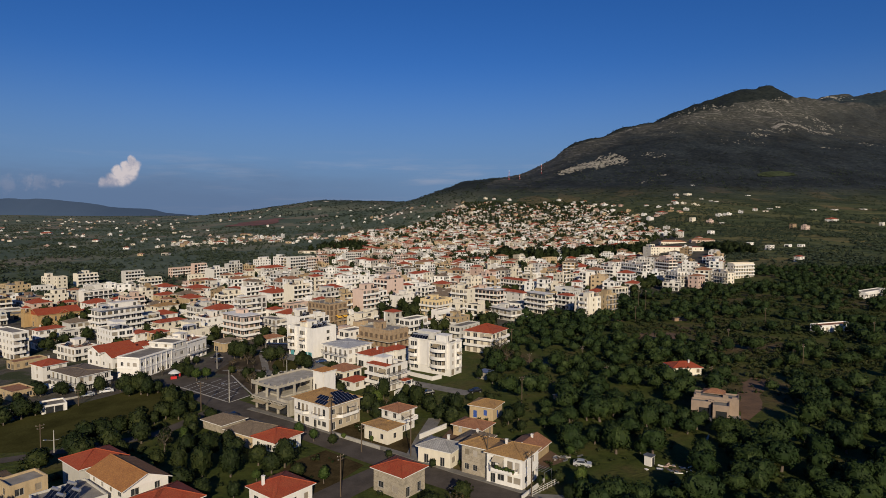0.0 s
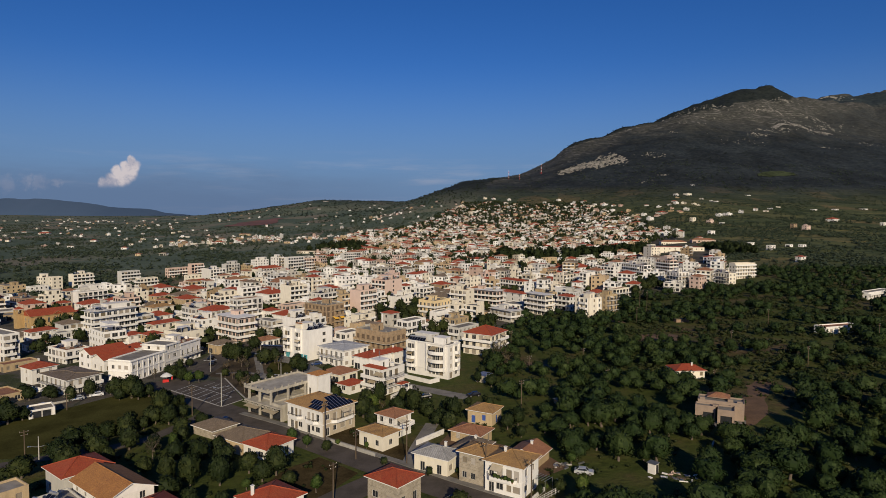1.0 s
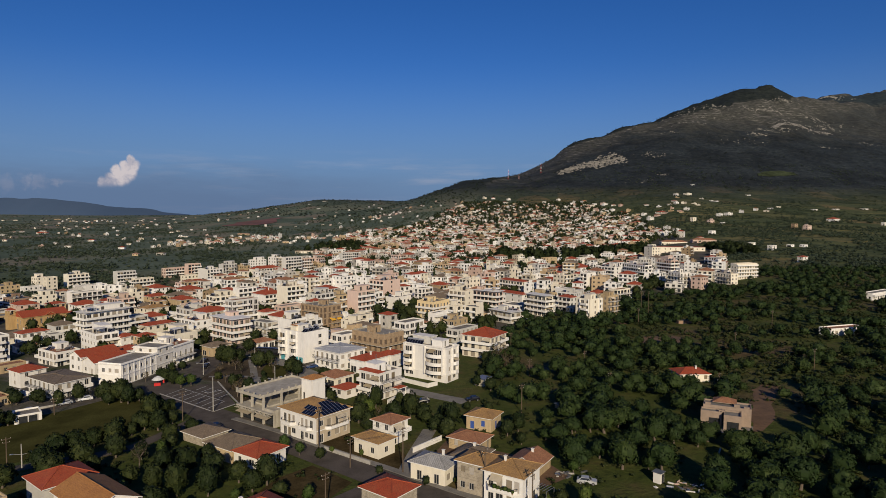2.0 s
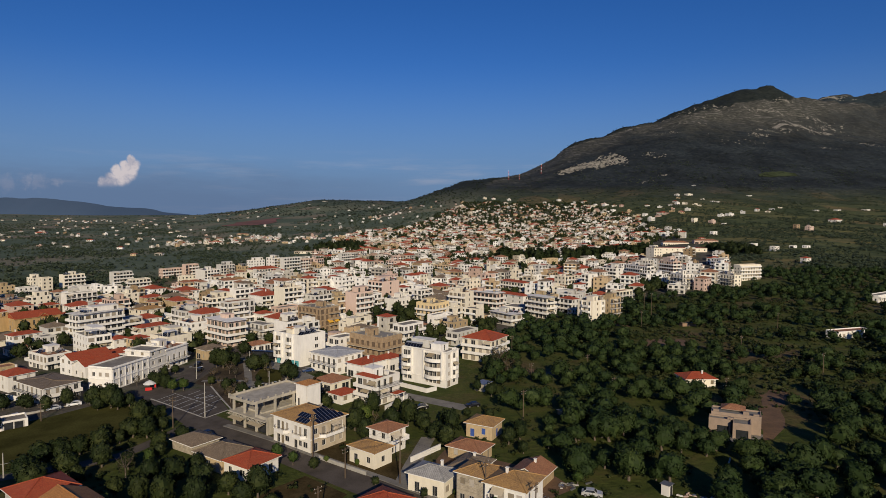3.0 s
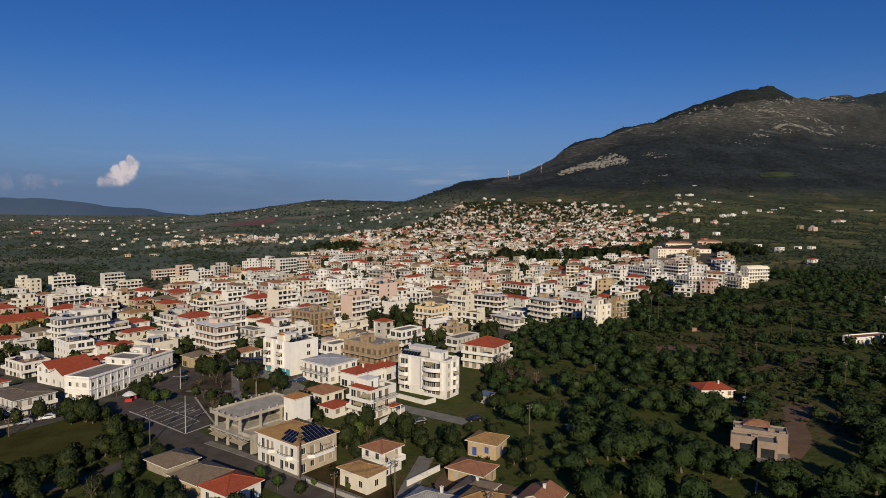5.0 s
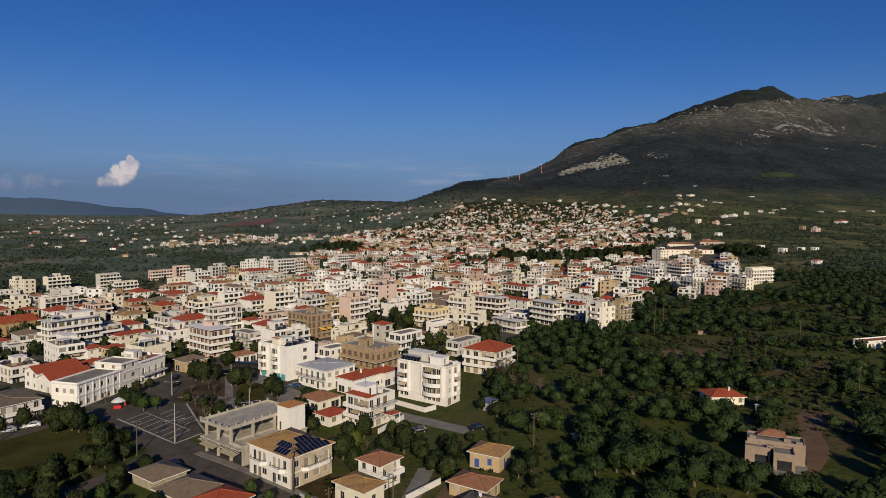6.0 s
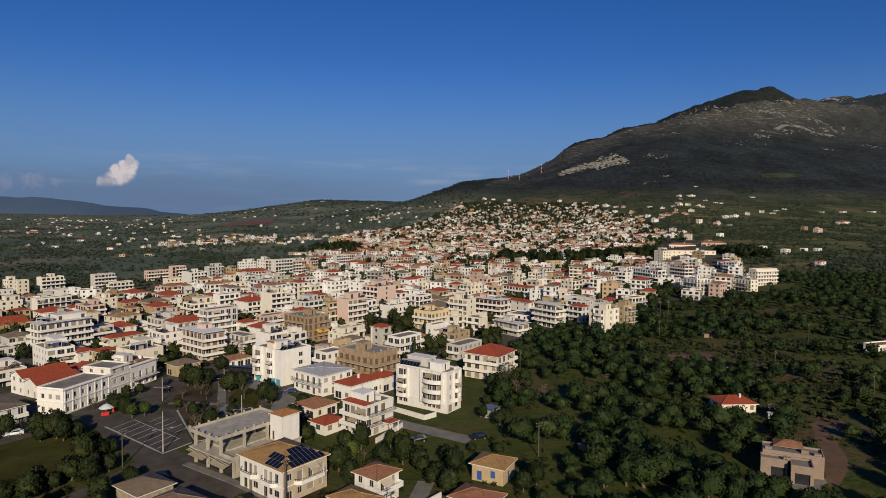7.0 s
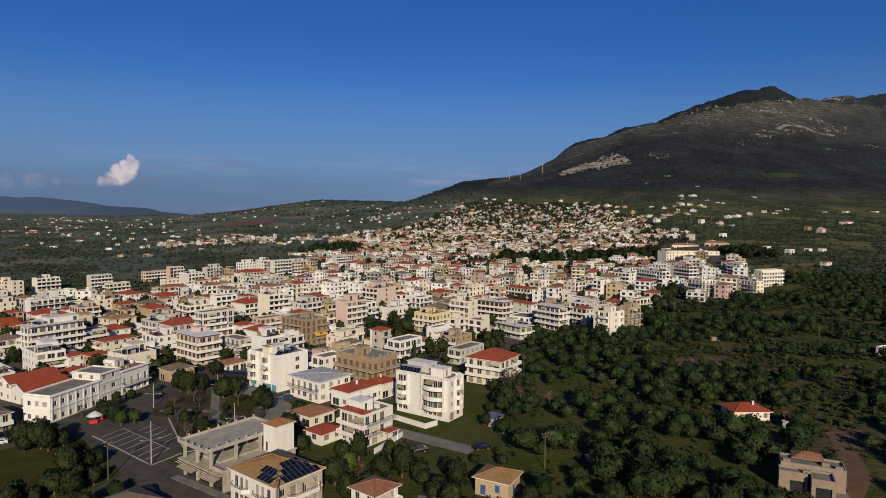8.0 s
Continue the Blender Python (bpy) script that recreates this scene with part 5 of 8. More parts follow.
building(381, 1673, 30, 11.3, 7.9, 2, 'cream', 'hip', tile='red')


# ---- houses that fill the town behind the first rows ----
def clear_of(x, y, gap):
    for fx, fy, rot, w, d in FOOTPRINTS:
        a = radians(rot)
        dx, dy = x - fx, y - fy
        lx, ly = dx * math.cos(a) + dy * math.sin(a), -dx * math.sin(a) + dy * math.cos(a)
        if -gap < lx < w + gap and -gap < ly < d + gap:
            return False
    return True


OPEN_GROUND = [(-66, 205, 30), (-82, 235, 14), (-66, 245, 16), (-8, 276, 20), (-95, 175, 42), (-15, 190, 22), (12, 215, 16), (-23, 337, 13), (-20, 318, 8), (-29, 352, 4), (-42, 304, 5), (140, 640, 0), (-209, 325, 24), (-88, 255, 9), (-160, 300, 8)]


def town_fill():
    pick = random.Random(5)
    a = radians(52)
    ux, uy = Vector((math.cos(a), math.sin(a))), Vector((-math.sin(a), math.cos(a)))
    for i in range(-30, 60):
        for j in range(-30, 60):
            p = ux * (14.5 * i + 5.0 * (i // 2)) + uy * (14.0 * j + 4.5 * (j // 3)) + Vector((-60, 380))
            p += Vector((pick.uniform(-1.5, 1.5), pick.uniform(-1.5, 1.5)))
            x, y = p
            w, d = pick.uniform(9, 13.5), pick.uniform(9, 13)
            r = [pick.random() for _ in range(6)]
            if not (232 < y < 400) or (x > 10 and y < 312) or town_mask(x, y) < 0.5 or (x > -58 and y < 250):
                continue
            mid = p + ux * (w / 2) + uy * (d / 2)
            if town_mask(mid.x, mid.y) < 0.5 or any(math.hypot(mid.x - ox, mid.y - oy) < orad + 7 for ox, oy, orad in OPEN_GROUND):
                continue
            if not all(clear_of(*(p + ux * (w * fx) + uy * (d * fy)), 1.0) for fx in (0, 0.5, 1) for fy in (0, 0.5, 1)):
                continue
            storeys = (1, 1, 2, 2, 3)[int(r[0] * 5)]
            wall = ("white", "white", "cream", "grey", "grey", "grey", "pink", "tan")[int(r[1] * 8)]
            if r[2] < 0.36:
                building(x, y, 52, w, d, min(storeys, 3), wall, "hip", bal="R" if r[3] < 0.4 else "", tile=("red", "red", "brown", "old")[int(r[4] * 4)])
            else:
                building(x, y, 52, w, d, storeys, wall, "flat", bal=("LR", "R", "L", "")[int(r[3] * 4)])


town_fill()


def mottled(name, base):
    """Plaster that differs from house to house in a crowd of houses."""
    m = plain(name, base, 0.88, vary=0.2, streak=True)
    n, l = m.node_tree.nodes, m.node_tree.links
    p = n["Principled BSDF"]
    col = p.inputs["Base Color"].links[0].from_socket
    v = n.new("ShaderNodeTexVoronoi")
    v.voronoi_dimensions = "2D"
    v.inputs["Scale"].default_value = 1 / 13.0
    l.new(n.new("ShaderNodeNewGeometry").outputs["Position"], v.inputs["Vector"])
    bw = n.new("ShaderNodeRGBToBW")
    l.new(v.outputs["Color"], bw.inputs[0])
    tone = ramp(n, l, bw.outputs[0], [(0.3, (0.6, 0.57, 0.52)), (0.42, (0.95, 0.94, 0.92)), (0.75, (1, 1, 1))])
    l.new(mix(n, l, 1.0, col, tone, "MULTIPLY"), p.inputs["Base Color"])
    return m


FARWALLS = [mottled("white_town_plaster", (0.86, 0.85, 0.82)), mottled("cream_town_plaster", (0.74, 0.68, 0.56)), mottled("pink_town_plaster", (0.62, 0.46, 0.39)),
            mottled("ochre_town_plaster", (0.52, 0.39, 0.24)), mottled("grey_town_plaster", (0.56, 0.55, 0.53))]
TAKEN = set()


class Bulk:
    """Many small houses in one mesh: walls, window recesses, roofs."""

    def __init__(self):
        self.s = Shape()

    def house(self, x, y, rot, w, d, storeys, wall, roof, pick):
        s = self.s
        m = pose(x, y, ground(x, y), 0, 0, rot)
        h = storeys * 2.9
        mid = m @ Vector((w / 2, d / 2, 0))
        for i in (-1, 0, 1):
            for j in (-1, 0, 1):
                TAKEN.add((int(mid.x // 4) + i, int(mid.y // 4) + j))

        def P(a, b, c):
            return tuple(m @ Vector((a, b, c)))
        for key, (length, place, _, _) in side_maps(w, d).items():
            def at(a, o, z):
                return P(*place(a, o, z))
            holes = []
            deep = key in "LR" and y < 900 and pick.random() < 0.6
            if key in "LR":
                n = max(1, int(length / 3.1))
                for k in range(n):
                    for f in range(storeys):
                        if pick.random() < (0.9 if y < 700 else 0.7):
                            c = (k + 0.5) * length / n
                            k2 = 1.0 if deep else pick.choice((0.5, 0.6, 0.75))
                            holes.append((c - k2, c + k2, f * 2.9 + (0.2 if deep else 0.95), f * 2.9 + 2.2))
            xs = sorted({0.0, length, *[q for hh in holes for q in hh[:2]]})
            # one column strip at a time, split at the openings
            for i in range(len(xs) - 1):
                cx = (xs[i] + xs[i + 1]) / 2
                col = sorted([hh for hh in holes if hh[0] < cx < hh[1]], key=lambda hh: hh[2])
                z = -2.0
                for hh in col:
                    s.quad(at(xs[i], 0, z), at(xs[i + 1], 0, z), at(xs[i + 1], 0, hh[2]), at(xs[i], 0, hh[2]), wall)
                    s.quad(at(xs[i], -0.25, hh[2]), at(xs[i + 1], -0.25, hh[2]), at(xs[i + 1], -0.25, hh[3]), at(xs[i], -0.25, hh[3]), 6)
                    z = hh[3]
                s.quad(at(xs[i], 0, z), at(xs[i + 1], 0, z), at(xs[i + 1], 0, h), at(xs[i], 0, h), wall)
            if deep or key in "LR" and pick.random() < 0.3:
                for f in range(1, storeys):
                    z = f * 2.9
                    s.quad(at(0.5, 1.1, z - 0.1), at(length - 0.5, 1.1, z - 0.1), at(length - 0.5, 1.1, z + 0.85), at(0.5, 1.1, z + 0.85), 0)
                    s.quad(at(0.5, 0, z), at(0.5, 1.1, z), at(length - 0.5, 1.1, z), at(length - 0.5, 0, z), 0)
        if roof < 0:
            s.quad(P(0, 0, h - 0.3), P(w, 0, h - 0.3), P(w, d, h - 0.3), P(0, d, h - 0.3), 5)
            for _ in range(pick.choice((1, 1, 2, 3))):
                bx, by = w * pick.uniform(0.05, 0.65), d * pick.uniform(0.05, 0.65)
                cw, cd, ch = pick.uniform(1.0, 3.4), pick.uniform(1.0, 3.4), pick.uniform(0.5, 2.3)
                q = [P(bx + a, by + b, c) for c in (h - 0.3, h + ch) for a, b in ((0, 0), (cw, 0), (cw, cd), (0, cd))]
                for i in range(4):
                    j = (i + 1) % 4
                    s.quad(q[i], q[j], q[4 + j], q[4 + i], wall)
                s.quad(*q[4:], wall)
        else:
            r = Shape()
            hip_roof(r, w, d, h + 0.1, min(w, d) / 2 * 0.42, 0.5)
            for f, sl in zip(r.f, r.s):
                pts = [P(*r.v[k]) for k in f]
                (s.quad if len(f) == 4 else s.tri)(*pts, roof if sl == 0 else 0)

    def done(self, name, label):
        ob = new(name, self.s.mesh(name, *FARWALLS, TERRACE, GLASS, ROOFS["red"], ROOFS["brown"], ROOFS["old"]))
        tagged(ob, label, "houses", kind="stuff")


def far_town():
    pick = random.Random(9)
    bulk = Bulk()

    def put(x, y, big=1.0, rot=None, low=False):
        big *= 1.0 if y < 900 else 0.92
        w, d = pick.uniform(8, 12.5) * big, pick.uniform(7.5, 11.5) * big
        roof = -1 if pick.random() < 0.6 else pick.choice((7, 7, 8, 8, 9))
        bulk.house(x, y, 52 + pick.uniform(-14, 14) if rot is None else rot, w, d, 1 if low and pick.random() < 0.85 else pick.choice((1, 2, 2, 3) if x < -150 else (1, 2, 2, 3, 3, 4) if y < 620 else (1, 1, 2, 2, 3) if y < 1000 else (1, 1, 2, 2, 2) if y < 1300 else (1, 1, 1, 2)),
                   pick.choice((0, 0, 0, 0, 0, 0, 0, 1, 1, 2, 3, 3, 4) if y < 1000 else (0, 0, 0, 1, 2, 3, 4, 4)), roof, pick)

    y = 385.0
    while y < 1880:
        step = 16.5 if y < 700 else 15.5 if y < 1000 else 14.0
        x = -380.0
        while x < 560:
            px, py = x + pick.uniform(-4, 4), y + pick.uniform(-5, 5)
            keep = 0.66 if py < 600 else 0.63 if py < 1000 else (0.62 if py < 1350 else 0.62 - (py - 1350) / 530 * 0.4) * (0.72 if noise.noise(Vector((px / 55.0, py / 80.0, 8.0))) < 0 else 1.2)
            u = px / py
            edge_u = 0.45 if py < 720 else 0.27
            if u > edge_u:
                keep *= max(0.12, 1 - (u - edge_u) * 8)
            if u < 0.0 and py > 1350:
                keep *= 0.6
            grove = 725 < py < 800 and (60 < px < 134 or 146 < px < 245) or 236 < px < 325 and 715 < py < 765 or 280 < px < 330 and 690 < py < 860
            if py > 398 and town_mask(px, py) > 0.5 and not grove and pick.random() < keep and clear_of(px, py, 9):
                put(px, py)
            x += step
        y += step * 0.95
    # small houses in the gaps between the nearer blocks
    y = 262.0
    while y < 520:
        x = -0.72 * y
        while x < 0.3 * y - 30:
            px, py = x + pick.uniform(-2.5, 2.5), y + pick.uniform(-2.5, 2.5)
            cell = (int(px // 4), int(py // 4))
            if town_mask(px, py) > 0.5 and pick.random() < 0.8 and cell not in TAKEN and clear_of(px, py, 5.4) and not any(math.hypot(px - ox, py - oy) < orad + 5 for ox, oy, orad in OPEN_GROUND) and not (px > 4 and py < 320):
                put(px + 0.4, py - 5.3, 0.7, rot=52, low=pick.random() < 0.5)
            x += 10.5
        y += 10.5
    # hamlets and lone houses on the plain and the slopes
    spots = [(-330, 1180, 30, 14), (-390, 1150, 70, 22), (-330, 1190, 60, 22), (-430, 1060, 40, 8), (-240, 1230, 50, 20), (-330, 1080, 50, 12), (-130, 1900, 90, 26), (-470, 1150, 60, 6),
             (-250, 1700, 120, 14), (-1400, 2500, 240, 24), (-700, 1600, 260, 7), (-1000, 1700, 280, 8), (-620, 1150, 160, 3), (-800, 1350, 220, 6), (-1100, 1900, 300, 12), (-600, 1900, 260, 8), (-900, 2200, 300, 16)]
    for cx, cy, rad, n in spots:
        for _ in range(n):
            hx, hy = cx + pick.gauss(0, rad * 0.8), cy + pick.gauss(0, rad * 0.6)
            if -730 < hx < -440 and 1680 < hy < 2320:
                continue
            put(hx, hy, pick.uniform(0.45, 0.72), low=True)
    for cx, cy, rad, n in [(420, 1350, 100, 24), (520, 1480, 110, 12), (330, 1050, 60, 12), (330, 1650, 120, 16), (640, 1700, 200, 5)]:
        for _ in range(n):
            put(cx + pick.gauss(0, rad * 0.7), cy + pick.gauss(0, rad * 0.45))
    # farms and sheds strewn over the western plain
    for _ in range(130):
        hy = 820 + 2300 * pick.random() ** 1.1
        hx = -hy * pick.uniform(0.09, 0.74)
        if noise.noise(Vector((hx / 260.0, hy / 260.0, 4.0))) < -0.12 or -740 < hx < -430 and 1640 < hy < 2320 or town_mask(hx, hy) > 0.5:
            continue
        w, d = pick.uniform(5.5, 10.5), pick.uniform(4, 6.5)
        if pick.random() < 0.14:
            w *= pick.uniform(1.8, 3.6)
        # more grey and cream walls, dulling the farms in place of haze
        bulk.house(hx, hy, pick.uniform(-25, 60), w, d, 1, pick.choice((0, 0, 1, 1, 4, 4, 3)), pick.choice((-1, 7, 8, 9)), pick)
    for hx, hy, w, d in ((-445, 1092, 34, 9), (-402, 1098, 16, 8), (-560, 1330, 20, 9), (-1010, 1560, 26, 10), (-990, 1530, 14, 8), (-700, 1240, 12, 8), (-520, 1010, 9, 7)):
        bulk.house(hx, hy, 4, w, d, 1, 0, pick.choice((-1, 7)), pick)
    bulk.done("far_houses", "distant white and cream houses with red roofs climbing a hillside")


far_town()


# ---- streets, field and paving ----
ASPHALT = plain("asphalt", (0.110, 0.094, 0.080), 0.95, vary=0.4, scale=0.25, fine=6.0, spec=0.1)
PAVING = plain("concrete_paving", (0.22, 0.205, 0.18), 0.9, vary=0.35, scale=0.4, fine=5.0)
LINES = plain("road_marking_paint", (0.6, 0.6, 0.57), 0.8, vary=0.4, scale=1.5)
EARTH = plain("red_brown_earth", (0.155, 0.088, 0.046), 0.98, vary=0.5, scale=0.15, fine=2.0)
LAWN = plain("mown_grass", (0.074, 0.072, 0.023), 1.0, vary=0.55, scale=0.09, fine=2.5, spec=0.0)
DRYGRASS = plain("dry_verge_grass", (0.088, 0.066, 0.032), 1.0, vary=0.6, scale=0.2, fine=2.0, spec=0.0)
MEADOW = plain("upland_meadow", (0.060, 0.076, 0.042), 1.0, vary=0.5, scale=0.03, fine=0.2, spec=0.0)
KERB = plain("kerb_stone", (0.42, 0.40, 0.36), 0.9, vary=0.3)
PARKGROUND = plain("trodden_park_ground", (0.105, 0.082, 0.055), 0.95, vary=0.6, scale=0.12, fine=1.5, spec=0.05)
REDEARTH = plain("red_tilled_earth", (0.19, 0.072, 0.05), 0.95, vary=0.55, scale=0.01, fine=0.08)


def ribbon(name, pts, width, lift, mat, label, thick=0.0):
    """A strip of paving laid over the ground along a line."""
    line = []
    for (ax, ay), (bx, by) in zip(pts, pts[1:]):
        n = max(1, int(math.hypot(bx - ax, by - ay) / 4))
        line += [(ax + (bx - ax) * i / n, ay + (by - ay) * i / n) for i in range(n)]
    line.append(pts[-1])
    v, f = [], []
    for i, (x, y) in enumerate(line):
        a, b = line[max(i - 1, 0)], line[min(i + 1, len(line) - 1)]
        dx, dy = b[0] - a[0], b[1] - a[1]
        k = math.hypot(dx, dy)
        nx, ny = -dy / k * width / 2, dx / k * width / 2
        for sx, sy in ((x + nx, y + ny), (x - nx, y - ny)):
            v.append((sx, sy, ground(sx, sy) + lift))
        if thick:
            for sx, sy in ((x + nx, y + ny), (x - nx, y - ny)):
                v.append((sx, sy, ground(sx, sy) + lift - thick))
    k = 4 if thick else 2
    for i in range(len(line) - 1):
        a = i * k
        f.append((a + 1, a, a + k, a + k + 1))
        if thick:
            f += [(a, a + 2, a + k + 2, a + k), (a + 3, a + 1, a + k + 1, a + k + 3)]
    ob = new(name, sheet(name, v, f, [mat]))
    return tagged(ob, label, name.split("_")[0], kind="structure")


def patch(name, outline, lift, mat, label):
    """A flat-lying area inside an outline, as a fan over a fine grid of the ground."""
    bm = bmesh.new()
    ring = []
    for (ax, ay), (bx, by) in zip(outline, outline[1:] + outline[:1]):
        n = max(1, int(math.hypot(bx - ax, by - ay) / 6))
        ring += [(ax + (bx - ax) * i / n, ay + (by - ay) * i / n) for i in range(n)]
    cx, cy = sum(p[0] for p in ring) / len(ring), sum(p[1] for p in ring) / len(ring)
    loops = []
    for k in range(7):
        f = 1 - k / 7
        loops.append([bm.verts.new((cx + (x - cx) * f, cy + (y - cy) * f, ground(cx + (x - cx) * f, cy + (y - cy) * f) + lift)) for x, y in ring])
    mid = bm.verts.new((cx, cy, ground(cx, cy) + lift))
    n = len(ring)
    for a, b in zip(loops, loops[1:]):
        for i in range(n):
            bm.faces.new((a[i], a[(i + 1) % n], b[(i + 1) % n], b[i]))
    for i in range(n):
        bm.faces.new((loops[-1][i], loops[-1][(i + 1) % n], mid))
    bmesh.ops.recalc_face_normals(bm, faces=bm.faces)
    me = bpy.data.meshes.new(name)
    bm.to_mesh(me)
    bm.free()
    if me.polygons[0].normal.z < 0:
        me.flip_normals()
    me.materials.append(mat)
    return tagged(new(name, me), label, name.split("_")[-1], kind="structure")


MAIN = [(34, 103), (20, 114.5), (10, 121.5), (-4, 131.5), (-21, 145), (-33, 154.5), (-48, 166), (-62, 178), (-79, 196), (-95, 212)]
ribbon("road_main", MAIN, 9.0, 0.06, ASPHALT, "dark asphalt street between the houses")
ribbon("pavement_main", [(27, 119), (19, 118.3 + 1.5), (2.5, 131.5), (-9.5, 141), (-26, 153), (-40.5, 164.3), (-54.5, 174)], 1.8, 0.16, PAVING, "pale concrete footway beside the street", 0.2)
ribbon("road_field", [(-92, 209), (-100, 203), (-113, 194), (-121, 178), (-128, 160), (-134, 130)], 7.5, 0.05, ASPHALT, "asphalt street beside the playing field")
ribbon("road_square", [(-86, 204), (-84.5, 226), (-86, 252), (-79, 268), (-62, 290)], 8.0, 0.055, ASPHALT, "asphalt street along the town square")
ribbon("road_lower", [(-40, 92), (-31, 106), (-24, 116), (-17, 125.5), (-10, 134)], 7.0, 0.05, ASPHALT, "asphalt side street")
ribbon("road_belt", [(-104, 140), (-94, 143.5), (-86, 147), (-78, 150), (-71.5, 155), (-68, 163), (-65, 172), (-63, 181)], 4.0, 0.075, ASPHALT, "narrow shaded asphalt street beside a tree belt")
ribbon("road_flats_street", [(-68, 246), (-53, 231), (-44.5, 221), (-43, 210), (-40, 199), (-36, 190)], 6.5, 0.05, PAVING, "worn grey street before the flats")
ribbon("road_lane", [(-7, 137), (-5, 150), (-2, 166)], 3.5, 0.05, PAVING, "narrow concrete lane beside a house")
ribbon("road_flats", [(-19, 206), (-12.5, 203), (-5, 198), (1, 194), (8, 189.5)], 5.0, 0.05, PAVING, "concrete yard before the flats")
patch("car_park", [(-62, 180.5), (-58.2, 187), (-72.4, 211.5), (-86, 203)], 0.066, ASPHALT, "asphalt parking area at the crossing")
patch("town_square", [(-57.8, 187.5), (-47, 200), (-56, 240), (-79, 248), (-80, 216), (-72, 212)], 0.04, PARKGROUND, "bare earth park square under trees")
patch("playing_field", [(-123, 171), (-118, 178), (-108, 186.5), (-99, 199), (-87, 198), (-72, 179), (-78, 162), (-87, 152), (-98, 146), (-112, 146)], 0.05, LAWN, "mown grass playing field")
patch("road_verge", [(-17, 134.5), (-22, 124), (-31, 112), (-37, 116), (-36, 126), (-33, 136), (-27, 143)], 0.04, DRYGRASS, "dry brown grass verge between two streets")
patch("garden_yard", [(-2, 146), (10, 140), (22, 133), (28, 138), (24, 146), (12, 153), (2, 158)], 0.03, EARTH, "bare brown yards behind the houses")
patch("house_yard", [(-34, 150), (-22, 141), (-9, 134), (-3, 141), (-8, 151), (-20, 160), (-26, 168)], 0.03, DRYGRASS, "dry grass and earth yards round the white houses")
patch("orchard_track", [(79.5, 165), (82.5, 166), (86, 170), (90, 174.5), (93.5, 181), (96, 188), (100, 193), (103, 199), (108, 205), (111, 211), (106, 212.5), (101.5, 206), (98, 203.5), (94, 194), (89.5, 190), (88, 183), (84, 178), (83, 172)], 0.05, EARTH, "bare red-brown earth track beside a new house")
patch("house_apron", [(69.5, 171), (74.5, 163.5), (82, 167.5), (79, 176)], 0.035, PAVING, "pale concrete apron round a new house")
patch("orchard_bank", [(25, 236), (33, 229.5), (42, 225), (43, 228), (34, 233.5), (27, 239)], 0.06, EARTH, "bare brown bank at the foot of the orchard")
patch("orchard_clearing", [(85, 274), (99, 271), (109, 281), (105, 288), (91, 288)], 0.06, EARTH, "bare trodden clearing among the olives")
patch("orchard_lane", [(86, 320), (93, 318), (90, 334), (86, 335)], 0.06, EARTH, "earth lane behind the last houses")
ribbon("pavement_square", [(-50, 199), (-57, 207), (-62, 217), (-66, 229), (-71, 243)], 2.4, 0.075, PAVING, "pale curved path through the park square")
ribbon("pavement_square", [(-78, 219), (-70, 219), (-62, 217), (-54, 212)], 1.8, 0.085, PAVING, "pale curved path through the park square")
patch("garden_lawn", [(-36, 352), (-27, 358), (-14, 352), (-12, 330), (-14, 312), (-28, 310), (-33, 330)], 0.05, LAWN, "green garden between the blocks")
patch("park_lawn", [(-57, 216), (-51, 214), (-54, 230), (-63, 236), (-62, 224)], 0.06, LAWN, "worn park lawn beside the path")
patch("red_field", [(-590, 1700), (-545, 1690), (-505, 1700), (-488, 1790), (-496, 1880), (-520, 1960), (-548, 2060), (-552, 2180), (-590, 2160), (-586, 2060), (-606, 2010), (-600, 1930), (-618, 1880), (-600, 1800), (-622, 1760)], 1.2, REDEARTH, "red tilled field on the plain")
for k in range(8):
    a = Vector((-65.0 - 2.6 * k, 183.4 + 2.15 * k))
    ribbon("road_marking", [tuple(a), tuple(a + Vector((2.4, 6.0)))], 0.22, 0.085, LINES, "worn white parking line")
for k in range(5):
    a = Vector((-65.5 - 2.6 * k, 193.6 + 2.3 * k))
    ribbon("road_marking", [tuple(a), tuple(a + Vector((1.8, 4.6)))], 0.22, 0.085, LINES, "worn white parking line")
ribbon("road_marking", [(-62.4, 189.6), (-81, 205)], 0.2, 0.085, LINES, "worn white line between the parking rows")
ribbon("pavement_kerb", [(-50, 192), (-57.6, 187.4), (-65, 199.5), (-72.6, 212.4)], 0.45, 0.14, KERB, "pale kerb round the park square", 0.1)
ribbon("pavement_kerb", [(-58.3, 186.8), (-62.2, 180.2), (-74, 190), (-86, 200)], 0.4, 0.12, KERB, "pale kerb along the car park", 0.08)


